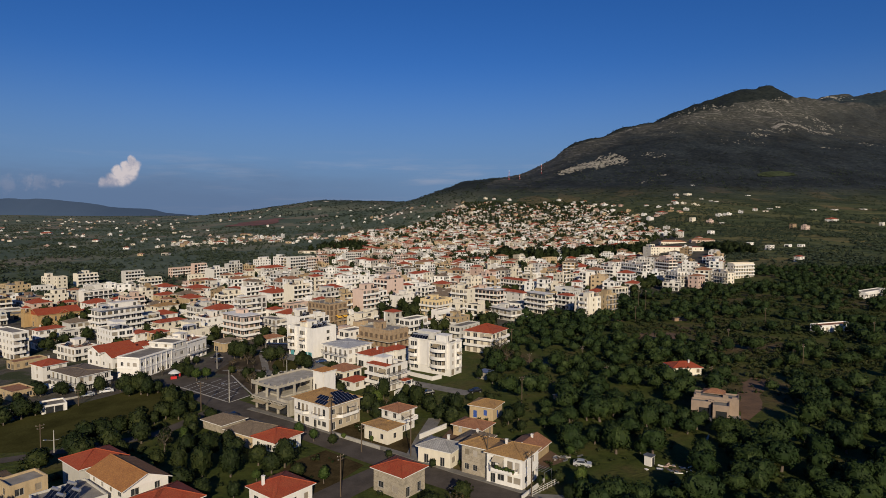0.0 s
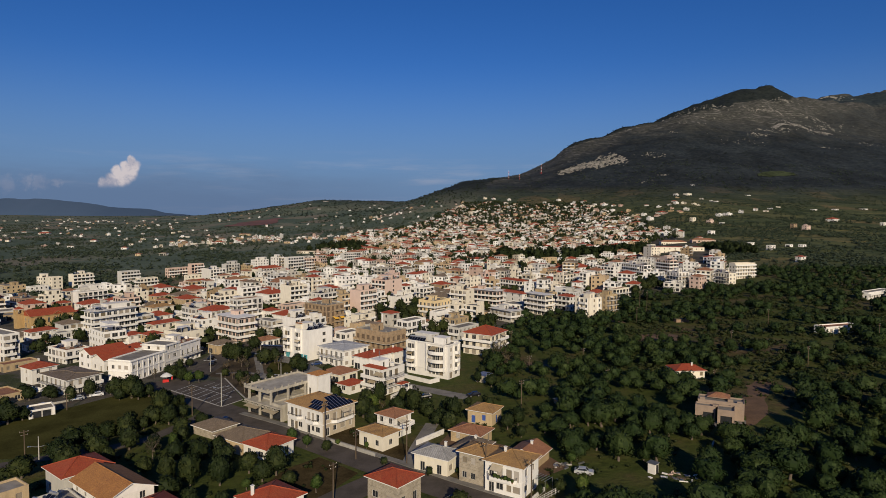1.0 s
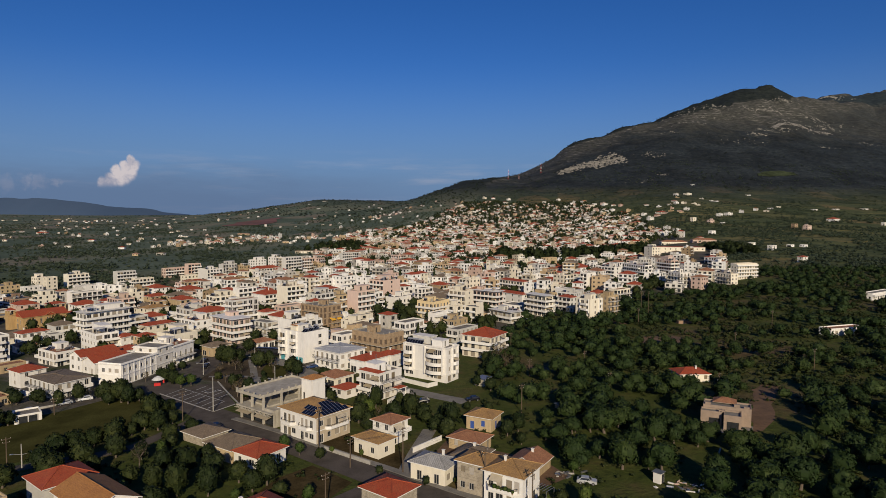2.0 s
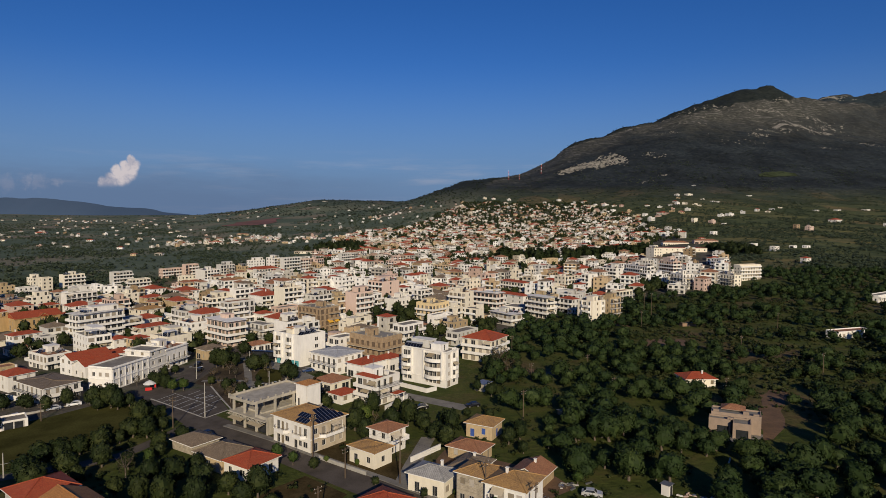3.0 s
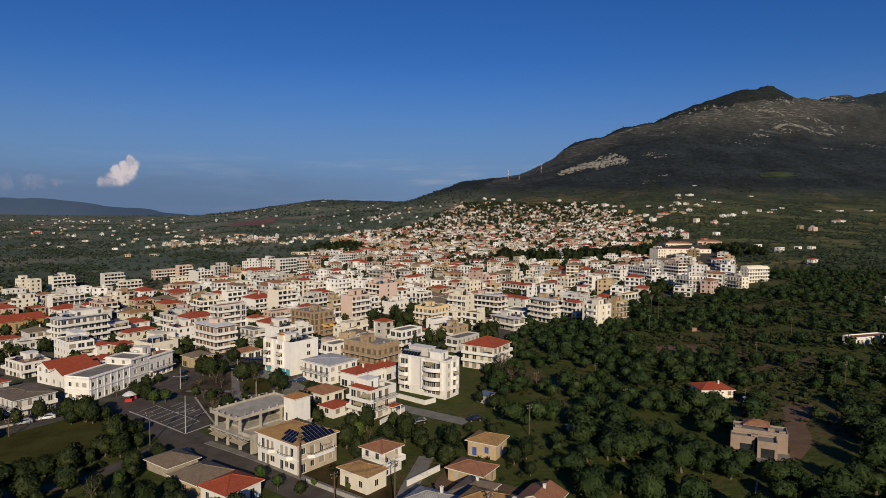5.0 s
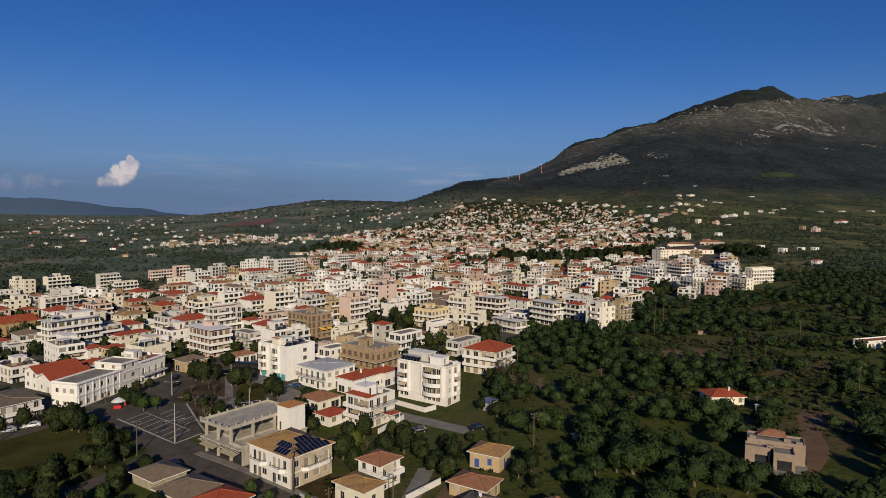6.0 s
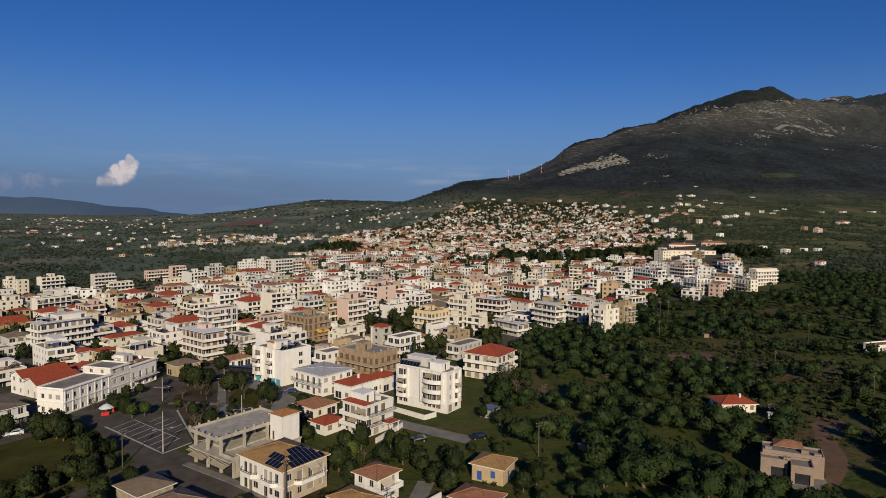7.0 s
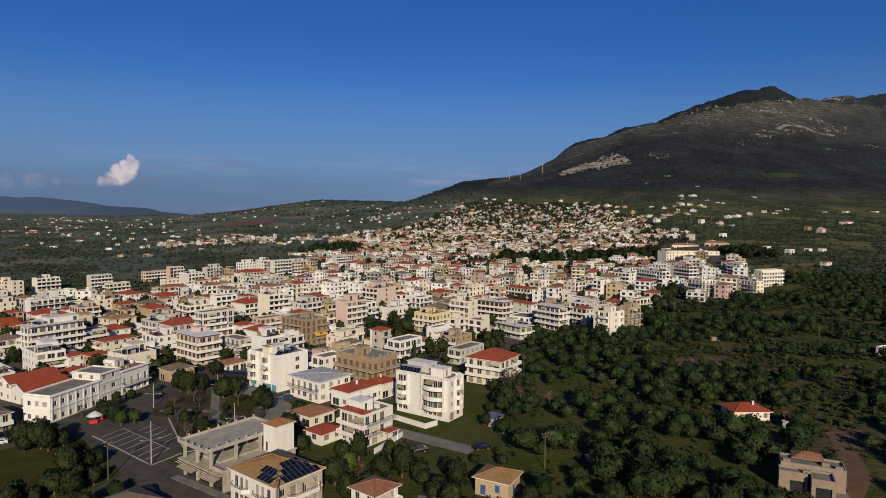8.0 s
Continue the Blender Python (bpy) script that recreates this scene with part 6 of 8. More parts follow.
# ---- the bare concrete frame with its tiled stair head ----
def concrete_frame():
    t = thing("unfinished_building", -41.5, 166.2, 53, "two storey raw concrete frame with open upper deck", "building", "", 0.0)
    FOOTPRINTS.append((-41.5, 166.2, 53, 18.5, 15))
    W, D = 18.0, 14.6
    for z, y0 in ((3.5, 0.0), (7.0, 4.5)):
        s = Shape()
        s.box(-0.9, y0, z, W, D + 0.3, z + 0.28)
        part("floor_slab", (s, CONCRETE), t)
    for x in (0.3, 6.0, 12.0, 17.4):
        for y in (0.3, 4.7, 9.5, 14.1):
            for z0, z1 in ((0.0, 3.5), (3.78, 7.0)):
                if z0 > 3 and y < 4:
                    continue
                c = Shape()
                c.box(x - 0.25, y - 0.25, z0, x + 0.25, y + 0.25, z1)
                part("column", (c, CONCRETE), t)
    for y in (4.5, D + 0.05):
        b = Shape()
        b.box(-0.9, y, 7.28, W, y + 0.25, 7.75)
        part("edge_beam", (b, CONCRETE), t)
        for k in range(9):
            p = Shape()
            p.box(-0.9 + k * 2.3, y - 0.02, 7.75, -0.55 + k * 2.3, y + 0.27, 8.2)
            part("stub_column", (p, CONCRETE), t)
    for x in (-0.9, W - 0.25):
        b = Shape()
        b.box(x, 4.76, 7.28, x + 0.25, D + 0.04, 7.75)
        part("edge_beam", (b, CONCRETE), t)
    for y in (4.6, 7.0, 9.4, 11.8, 14.2):
        p = Shape()
        p.box(-0.93, y, 7.76, -0.62, y + 0.35, 8.2)
        part("stub_column", (p, CONCRETE), t)
    s = Shape()
    s.box(12.0, 0.3, 0, W - 0.2, D - 0.2, 3.5)
    s.box(0.4, 0.05, 0, 12.0, 0.28, 3.5)
    part("infill_wall", (s, CONCRETE), t)
    s = Shape()
    s.box(0.0, 0.0, 3.79, 0.2, 4.4, 4.5)
    s.box(0.2, 0.0, 3.79, W - 5, 0.2, 4.5)
    part("low_parapet", (s, CONCRETE), t)
    s = Shape()
    s.box(2.5, 5.2, 3.8, W - 0.5, D - 0.5, 4.2)
    s.box(14.0, 5.2, 4.2, W - 0.5, D - 0.5, 6.9)
    part("inner_wall", (s, CONCRETE), t)
    for k in range(20):
        p = Shape()
        y = 0.4 + k * 0.72
        p.box(-1.9, y, 3.3, -0.9, y + 0.12, 3.45)
        part("pergola_rib", (p, CONCRETE), t)
    for y0 in (1.0, 8.5):
        a = Shape()
        a.quad((0.0, y0, 2.75), (0.0, y0 + 5.5, 2.75), (-1.8, y0 + 5.5, 2.35), (-1.8, y0, 2.35))
        a.quad((-1.8, y0, 2.32), (-1.8, y0 + 5.5, 2.32), (0.0, y0 + 5.5, 2.72), (0.0, y0, 2.72))
        part("awning", (a, AWNING), t)
    for y0 in (1.0, 5.3, 10.0):
        g = Shape()
        g.box(0.35, y0, 0.2, 0.4, y0 + 3.2, 2.8)
        part("shop_window", (g, GLASS), t)
    b = Shape()
    x0, x1, y0, y1 = 12.6, 17.4, 0.25, 4.4
    wall_side(b, lambda a, o, z: (x0 - o, y1 - a, z), y1 - y0, 3.79, 9.6, [(0.5, 1.4, 3.85, 5.9)])
    b.box(x0 + 0.23, y0, 3.79, x1, y1, 9.6)
    head = part("stair_head", (b, WALLS["white"], ROOM_SHADE), t, "white plastered stair tower")
    r = Shape()
    hip_roof(r, x1 - x0, y1 - y0, 9.76, 0.9, 0.35)
    part("roof", (r, ROOFS["orange"], TRIM), head, "orange tiled hip roof", m=Matrix.Translation((x0, y0, 0)))


concrete_frame()


def solar_array():
    """Dark photovoltaic modules on the two near slopes of the white house beside the concrete frame."""
    w, rise, over = 10.8, 5.4 * 0.42, 0.55
    z = 2 * 3.2 + 0.16
    t = thing("solar_array", -28.4, 155.1, 52, "dark photovoltaic modules in rows on a tiled roof", "solar panels", "", ground(-28.4, 155.1))
    k = (w + 2 * over) / 2
    ang = math.atan2(rise, k)

    def module(m):
        s = Shape()
        s.box(-0.48, -0.8, 0.07, 0.48, 0.8, 0.11)
        part("module", MODULE, t, m=m)
    for row in range(3):
        n = (8, 6, 4)[row]
        for i in range(n):
            off = (i - (n - 1) / 2) * 1.02
            run = 0.9 + row * 1.66
            m = Matrix.Translation((w / 2 + off + 0.3, -over + run * math.cos(ang), z + run * math.sin(ang))) @ Matrix.Rotation(ang, 4, "X")
            module(m)
    for row in range(2):
        for i in range(4):
            run = 1.0 + row * 1.66
            m = Matrix.Translation((-over + run * math.cos(ang), 1.7 + row * 1.0 + i * 1.02, z + run * math.sin(ang))) @ Matrix.Rotation(-ang, 4, "Y") @ Matrix.Rotation(radians(-90), 4, "Z")
            module(m)


_mod = Shape()
_mod.box(-0.48, -0.8, 0.07, 0.48, 0.8, 0.11, 0)
for _k in (-0.5, 0.46):
    _mod.box(_k, -0.82, 0.05, _k + 0.04, 0.82, 0.125, 1)
MODULE = _mod.mesh("module", PANEL, METAL)
solar_array()


# ---- yellow awnings on the unfinished brick block ----
for x0 in (4.0, 7.8):
    cloth = Shape()
    cloth.quad((x0, -0.05, 5.4), (x0, -1.7, 4.5), (x0 + 2.7, -1.7, 4.5), (x0 + 2.7, -0.05, 5.4))
    cloth.quad((x0 + 2.7, -0.05, 5.36), (x0 + 2.7, -1.66, 4.46), (x0, -1.66, 4.46), (x0, -0.05, 5.36))
    cloth.quad((x0, -1.7, 4.5), (x0, -1.7, 4.2), (x0 + 2.7, -1.7, 4.2), (x0 + 2.7, -1.7, 4.5))
    part("awning", (cloth, YELLOW_AWNING), BUILT[(-55, 300)], "yellow canvas awning")


# ---- pale new house in the orchard ----
def orchard_house():
    t = thing("orchard_house", 68.6, 170.4, -25, "pale pinkish plaster house of stepped flat boxes", "house", "", ground(70, 172))
    t.scale = (0.89, 0.9, 0.94)
    FOOTPRINTS.append((66, 163, -25, 20, 18))
    mats = (ORCHARD_WALL, ROOM_SHADE)

    def block(x0, y0, x1, y1, h, holes=()):
        s = Shape()
        wall_side(s, lambda a, o, z: (x0 + a, y0 - o, z), x1 - x0, -0.5, h, list(holes), 0.5)
        s.quad((x1, y0, -0.5), (x1, y1, -0.5), (x1, y1, h), (x1, y0, h))
        s.quad((x1, y1, -0.5), (x0, y1, -0.5), (x0, y1, h), (x1, y1, h))
        s.quad((x0, y1, -0.5), (x0, y0, -0.5), (x0, y0, h), (x0, y1, h))
        e = 0.25
        s.box(x0, y0, h, x1, y0 + e, h + 0.45)
        s.box(x0, y1 - e, h, x1, y1, h + 0.45)
        s.box(x0, y0 + e, h, x0 + e, y1 - e, h + 0.45)
        s.box(x1 - e, y0 + e, h, x1, y1 - e, h + 0.45)
        wall = part("wall", (s, *mats), t)
        f = Shape()
        f.box(x0 + e, y0 + e, h - 0.1, x1 - e, y1 - e, h + 0.02)
        part("roof_terrace", (f, PAVING), wall)
        for a0, a1, za, zb in holes:
            g = Shape()
            g.box(x0 + a0, y0 + 0.3, za, x0 + a1, y0 + 0.34, zb)
            part("window", (g, GLASS), wall)
    block(0.3, 3.4, 13.2, 9.4, 4.7, [(8.5, 9.2, 3.6, 4.3), (9.6, 10.3, 3.6, 4.3)])
    block(-0.2, 0.0, 5.4, 3.38, 3.9, [(2.2, 5.2, 0.1, 2.5)])
    block(6.0, -2.0, 10.6, 3.38, 3.8, [(0.8, 3.9, 0.1, 2.5)])
    r = Shape()
    hip_roof(r, 6.0, 4.5, 5.2, 1.1, 0.3)
    part("roof", (r, ROOFS["brown"], ORCHARD_WALL), t, "brown-red tiled hip roof", m=Matrix.Translation((3.0, 7.2, 0)))
    for px, py, ph in ((0.8, 3.9, 5.6), (8.6, 5.2, 5.5), (11.2, 4.4, 5.3), (4.6, 1.0, 4.6)):
        k = Shape()
        k.box(px, py, 4.0, px + 1.5, py + 0.9, ph)
        part("roof_box", (k, ORCHARD_WALL), t)
    s = Shape()
    s.box(-0.5, -4.6, -0.3, 12.0, 3.3, 0.08)
    part("terrace", (s, PAVING), t)


ORCHARD_WALL = plain("pinkish_render", (0.31, 0.235, 0.18), 0.9, vary=0.2)
orchard_house()


# ---- church ----
def church():
    x, y, rot, w, d, h = -209, 320, 56, 21.5, 11.5, 6.3
    z = min(ground(x, y), ground(x - 6, y + 30))
    t = thing("church", x, y, rot, "yellow plastered church with red tiled roof and bell tower", "church", "", z)
    FOOTPRINTS.append((x, y, rot, w, d))
    s = Shape()
    wins = []
    sides = side_maps(w, d)
    for key, (length, place, turn, _) in sides.items():
        holes = []
        if key == "R":
            for c in (2.6, 5.6, 8.6, 16.6, 19.2):
                holes.append((c - 0.5, c + 0.5, 2.3, 5.0))
            holes.append((12.2, 13.4, 0.1, 2.6))
            for c in (11.6, 12.8, 14.0):
                holes.append((c - 0.35, c + 0.35, 3.2, 5.4))
        if key == "L":
            holes = [(d / 2 - 0.8, d / 2 + 0.8, 0.1, 2.8), (d / 2 - 0.5, d / 2 + 0.5, 3.8, 5.4), (2.2, 3.0, 2.6, 4.8), (8.5, 9.3, 2.6, 4.8)]
        wall_side(s, place, length, -1.5, h, holes)
        wins += [(key, hh) for hh in holes]
    part("wall", (s, CHURCHWALL, ROOM_SHADE), t)
    for key, (x0, x1, za, zb) in wins:
        _, place, turn, _ = sides[key]
        px, py, pz = place(x0, -0.12, za)
        part("window", WIN_GLASS, t, m=Matrix.Translation((px, py, pz)) @ Matrix.Rotation(radians(turn), 4, "Z") @ Matrix.Diagonal((x1 - x0, 1, zb - za, 1)))
    r = Shape()
    gable_roof(r, r, w, d, h + 0.2, 2.6, 0.5, "x")
    part("roof", (r, ROOFS["red"], CHURCHWALL), t, "red tiled gable roof")
    g = Shape()
    g.box(11.0, -0.5, -1.0, 14.6, -0.004, h + 0.3)
    gx = Shape()
    gable_roof(gx, gx, 3.8, 4.0, h + 0.5, 1.2, 0.3, "y")
    part("cross_gable", (gx, ROOFS["red"], CHURCHWALL), t, m=Matrix.Translation((10.9, -0.5, 0)))
    b = Shape()
    b.box(-3.4, 7.6, -1.0, -0.05, 11.0, 7.0)
    tower = part("bell_tower", (b, CHURCHWALL), t)
    b = Shape()
    b.box(-3.6, 7.4, 7.0, -0.01, 11.2, 7.3)
    part("cornice", (b, CHURCHWALL), tower)
    for px in (-3.4, -0.75):
        for py in (7.6, 10.3):
            b = Shape()
            b.box(px, py, 7.3, px + 0.7, py + 0.7, 9.3)
            part("belfry_pier", (b, CHURCHWALL), tower)
    b = Shape()
    b.box(-3.6, 7.4, 9.3, 0.15, 11.2, 9.55)
    part("belfry_slab", (b, CHURCHWALL), tower)
    rr = Shape()
    hip_roof(rr, 3.4, 3.4, 9.72, 1.3, 0.3)
    part("tower_roof", (rr, ROOFS["red"], TRIM), tower, m=Matrix.Translation((-3.4, 7.6, 0)))


CHURCHWALL = plain("yellow_church_plaster", (0.46, 0.31, 0.14), 0.88, vary=0.2, streak=True)
church()


# ---- trees ----
def leaf_material(name, a, b, c):
    m, n, l, p = nodes_of(name)
    geo = n.new("ShaderNodeNewGeometry")
    info = n.new("ShaderNodeObjectInfo")
    col = ramp(n, l, geo.outputs["Random Per Island"], [(0.0, a), (0.55, b), (1.0, c)])
    tone = ramp(n, l, info.outputs["Random"], [(0.0, (0.72, 0.82, 0.76)), (0.5, (1, 1, 1)), (1.0, (1.25, 1.18, 1.05))])
    col = mix(n, l, 1.0, col, tone, "MULTIPLY")
    big = noise_at(n, l, 0.11, 3.0)
    col = mix(n, l, 1.0, col, ramp(n, l, big, [(0.36, (0.68, 0.78, 0.74)), (0.64, (1.16, 1.12, 1.0))]), "MULTIPLY")
    l.new(col, p.inputs["Base Color"])
    p.inputs["Roughness"].default_value = 0.7
    p.inputs["Specular IOR Level"].default_value = 0.2
    # thin leaves let some light through
    through_leaf = n.new("ShaderNodeBsdfTranslucent")
    l.new(mix(n, l, 1.0, col, (1.25, 1.3, 0.7), "MULTIPLY"), through_leaf.inputs["Color"])
    both = n.new("ShaderNodeMixShader")
    both.inputs[0].default_value = 0.22
    l.new(p.outputs[0], both.inputs[1])
    l.new(through_leaf.outputs[0], both.inputs[2])
    l.new(both.outputs[0], n["Material Output"].inputs["Surface"])
    return m


OLIVE = leaf_material("olive_leaves", (0.019, 0.035, 0.010), (0.029, 0.049, 0.014), (0.047, 0.070, 0.023))
# leaf greens greyed and cooled, with distance haze put into the colour
PLAINLEAF = leaf_material("hazed_grove_leaves", (0.042, 0.057, 0.038), (0.060, 0.078, 0.052), (0.082, 0.100, 0.066))
DARKLEAF = leaf_material("dark_evergreen_leaves", (0.016, 0.025, 0.008), (0.026, 0.037, 0.011), (0.045, 0.056, 0.018))
SCRUBLEAF = leaf_material("mountain_scrub_leaves", (0.017, 0.024, 0.020), (0.024, 0.032, 0.025), (0.036, 0.044, 0.032))
FRESH = leaf_material("fresh_green_leaves", (0.035, 0.060, 0.013), (0.055, 0.085, 0.019), (0.085, 0.11, 0.03))
WEEDS = leaf_material("weeds_and_scrub", (0.026, 0.040, 0.012), (0.040, 0.052, 0.018), (0.062, 0.064, 0.028))
DRYLEAF = leaf_material("bare_brown_twigs", (0.10, 0.075, 0.045), (0.13, 0.09, 0.05), (0.09, 0.09, 0.04))
BARK = plain("bark", (0.14, 0.11, 0.085), 0.95, vary=0.4, streak=True, fine=5)


def leaf_cloud(seed, n, size, clumps, wide, tall, low):
    """Leaf sprays on the skins of many small clumps that make up an uneven crown; four corners a spray, and the way each one leans."""
    r = np.random.RandomState(seed)
    crown = np.array((wide * 0.5, wide * 0.5, tall * 0.5))
    middle = np.array((0, 0, low + tall * 0.5))
    k = np.arange(clumps) + 0.5
    up = 1 - 1.75 * k / clumps
    turn = k * 2.39996 + seed
    flat = np.sqrt(np.maximum(0, 1 - up ** 2))
    out = np.stack([np.cos(turn) * flat, np.sin(turn) * flat, up], -1) + r.normal(0, 0.14, (clumps, 3))
    out /= np.linalg.norm(out, axis=1)[:, None]
    uneven = 1 + 0.16 * np.sin(out[:, 0] * 4 + seed) * np.cos(out[:, 1] * 5 + 2 * seed) + r.normal(0, 0.07, clumps)
    centre = middle + out * crown * (0.76 * uneven)[:, None]
    rad = wide * r.uniform(0.75, 1.3, clumps) * (0.62 / math.sqrt(clumps))
    which = r.randint(0, clumps, n)
    d = r.normal(0, 1, (n, 3))
    d /= np.linalg.norm(d, axis=1)[:, None]
    # sprays stand on the outer half of their clump
    inward = (d * out[which]).sum(1) < -0.25
    d[inward] *= -1
    p = centre[which] + d * (rad[which] * r.uniform(0.6, 1.1, n))[:, None]
    p[:, 2] = np.maximum(p[:, 2], low * 0.6 + r.uniform(0, 0.3, n))
    a = d * 0.8 + r.normal(0, 0.5, (n, 3)) + (0, 0, 0.2)
    a /= np.linalg.norm(a, axis=1)[:, None]
    s = np.cross(a, r.normal(0, 1, (n, 3)))
    s /= np.linalg.norm(s, axis=1)[:, None]
    t = np.cross(a, s)
    k = size * r.uniform(0.6, 1.25, n)[:, None]
    lean = d * 0.62 + out[which] * 0.5 + (0, 0, 0.12) + r.normal(0, 0.2, (n, 3))
    lean /= np.linalg.norm(lean, axis=1)[:, None]
    sprays = np.stack([p - s * k * 1.25, p - t * k * 0.7 + s * k * 0.15, p + s * k * 1.25, p + t * k * 0.7 - s * k * 0.15], 1)
    # the dense twigs inside, as an uneven skin under the sprays
    around, rows = (14, 8) if n > 500 else (9, 5) if n > 100 else (5, 2)
    th, ph = np.meshgrid(np.linspace(0, 2 * np.pi, around + 1), np.linspace(-1.2, 1.5, rows + 1))
    q = np.stack([np.cos(th) * np.cos(ph), np.sin(th) * np.cos(ph), np.sin(ph)], -1)
    wob = 0.74 * (1 + 0.16 * np.sin(q[..., 0] * 4 + seed) * np.cos(q[..., 1] * 5 + 2 * seed))
    skin = q * wob[..., None] * crown + middle
    inner = np.stack([skin[:-1, :-1], skin[:-1, 1:], skin[1:, 1:], skin[1:, :-1]], 2).reshape(-1, 4, 3)
    face = np.cross(inner[:, 1] - inner[:, 0], inner[:, 3] - inner[:, 0])
    face /= np.linalg.norm(face, axis=1)[:, None] + 1e-9
    return np.concatenate([sprays, inner]), np.concatenate([lean, face])


def quads_mesh(name, leaves, mat):
    """Leaf sprays, shaded by the way the twig that bears them leans."""
    corners, lean = leaves
    n = len(corners)
    me = bpy.data.meshes.new(name)
    me.vertices.add(n * 4)
    me.vertices.foreach_set("co", corners.reshape(-1))
    me.loops.add(n * 4)
    me.loops.foreach_set("vertex_index", np.arange(n * 4, dtype=np.int32))
    me.polygons.add(n)
    me.polygons.foreach_set("loop_start", np.arange(n, dtype=np.int32) * 4)
    me.polygons.foreach_set("loop_total", np.full(n, 4, dtype=np.int32))
    me.materials.append(mat)
    me.update(calc_edges=True)
    soft = me.attributes.new("custom_normal", "FLOAT_VECTOR", "POINT")
    soft.data.foreach_set("vector", np.repeat(lean, 4, axis=0).astype(np.float32).reshape(-1))
    return me


def trunk_mesh(seed, high, thick, limbs):
    r = random.Random(seed)
    s = Shape()
    top = Vector((r.uniform(-0.2, 0.2), r.uniform(-0.2, 0.2), high))
    s.tube((0, 0, -0.3), tuple(top), thick, thick * 0.7, 7)
    for k in range(limbs):
        a = 2 * math.pi * k / limbs + r.uniform(-0.4, 0.4)
        mid = top + Vector((math.cos(a) * high * 0.5, math.sin(a) * high * 0.5, high * 0.55))
        s.tube(tuple(top - Vector((0, 0, 0.1))), tuple(mid), thick * 0.5, thick * 0.3, 6)
        s.tube(tuple(mid), tuple(mid + Vector((math.cos(a) * high * 0.35, math.sin(a) * high * 0.35, high * 0.6))), thick * 0.3, thick * 0.1, 5)
    return s.mesh("trunk", BARK)


def tree_kind(mat, seeds, n, size, lobes, wide, tall, low, thick):
    kinds = []
    for sd in seeds:
        kinds.append((trunk_mesh(sd, low * 0.9 + tall * 0.15, thick, 4), quads_mesh("crown", leaf_cloud(sd, n, size, lobes, wide, tall, low), mat)))
    return kinds


def bare_kind(mat, seeds, n, size, lobes, wide, tall, low, thick):
    """Half-bare crowns: sprays alone, no dense inside."""
    kinds = []
    for sd in seeds:
        sprays, lean = leaf_cloud(sd, n, size, lobes, wide, tall, low)
        kinds.append((trunk_mesh(sd, low * 0.9 + tall * 0.3, thick, 6), quads_mesh("crown", (sprays[:n], lean[:n]), mat)))
    return kinds


OLIVES = tree_kind(OLIVE, (1, 2, 3, 4, 5, 6), 1000, 0.16, 40, 5.0, 4.3, 0.5, 0.26)
BROAD = tree_kind(DARKLEAF, (11, 12, 13, 14), 1150, 0.18, 44, 5.0, 5.6, 0.15, 0.25)
LIGHT = tree_kind(FRESH, (21, 22), 900, 0.15, 30, 3.7, 4.3, 0.8, 0.2)
BARE = bare_kind(DRYLEAF, (31, 32), 420, 0.15, 26, 4.4, 4.6, 1.4, 0.2)
CYPRESS = tree_kind(DARKLEAF, (41, 42), 700, 0.2, 44, 1.8, 10.0, 0.6, 0.16)
tree_pick = random.Random(77)
TREE_SPOTS = []


def tree(name, kinds, x, y, scale, label, group):
    if not clear_of(x, y, 1.1 * scale):
        return
    t = thing(name, x, y, tree_pick.uniform(0, 360), label, "tree", group)
    t.scale = (scale * tree_pick.uniform(0.82, 1.15), scale * tree_pick.uniform(0.82, 1.15), scale * tree_pick.uniform(0.78, 1.2))
    trunk, crown = tree_pick.choice(kinds)
    part("trunk", trunk, t)
    part("crown", crown, t)
    TREE_SPOTS.append((x, y, 2.4 * scale))


def in_orchard(x, y):
    if y < 100:
        return False
    right = np.interp(y, (118, 145, 165, 200, 232, 260, 330, 400, 480, 560), (26, 27, 24, 16, 16, 20, 44, 108, 190, 250))
    return x > right and y > 100 and town_mask(x, y) < 0.5


CLEARINGS = [(82, 206, 8, 5), (22, 202, 15, 9), (35, 205, 13, 6), (100, 300, 26, 14), (140, 270, 34, 16), (160, 300, 40, 10), (92, 182, 9, 16), (72, 168, 12, 10), (81, 214, 14, 10), (54, 150, 8, 5), (120, 240, 14, 8),
             (45, 240, 16, 5), (140, 200, 18, 10), (180, 250, 22, 9), (30, 180, 6, 6), (215, 330, 40, 10), (34, 130, 9, 12), (48, 130, 7, 7), (62, 190, 7, 5), (33, 230, 12, 6), (95, 279, 16, 8), (104, 206, 10, 14), (120, 270, 12, 12), (26, 150, 6, 6), (40, 158, 6, 4)]


def blocked(x, y):
    if 158 < x < 185 and 436 < y < 470 or 185 < x < 262 and 452 < y < 500:
        return True
    if any(((x - cx) / rx) ** 2 + ((y - cy) / ry) ** 2 < 1 for cx, cy, rx, ry in CLEARINGS):
        return True
    return not clear_of(x, y, 2.2)


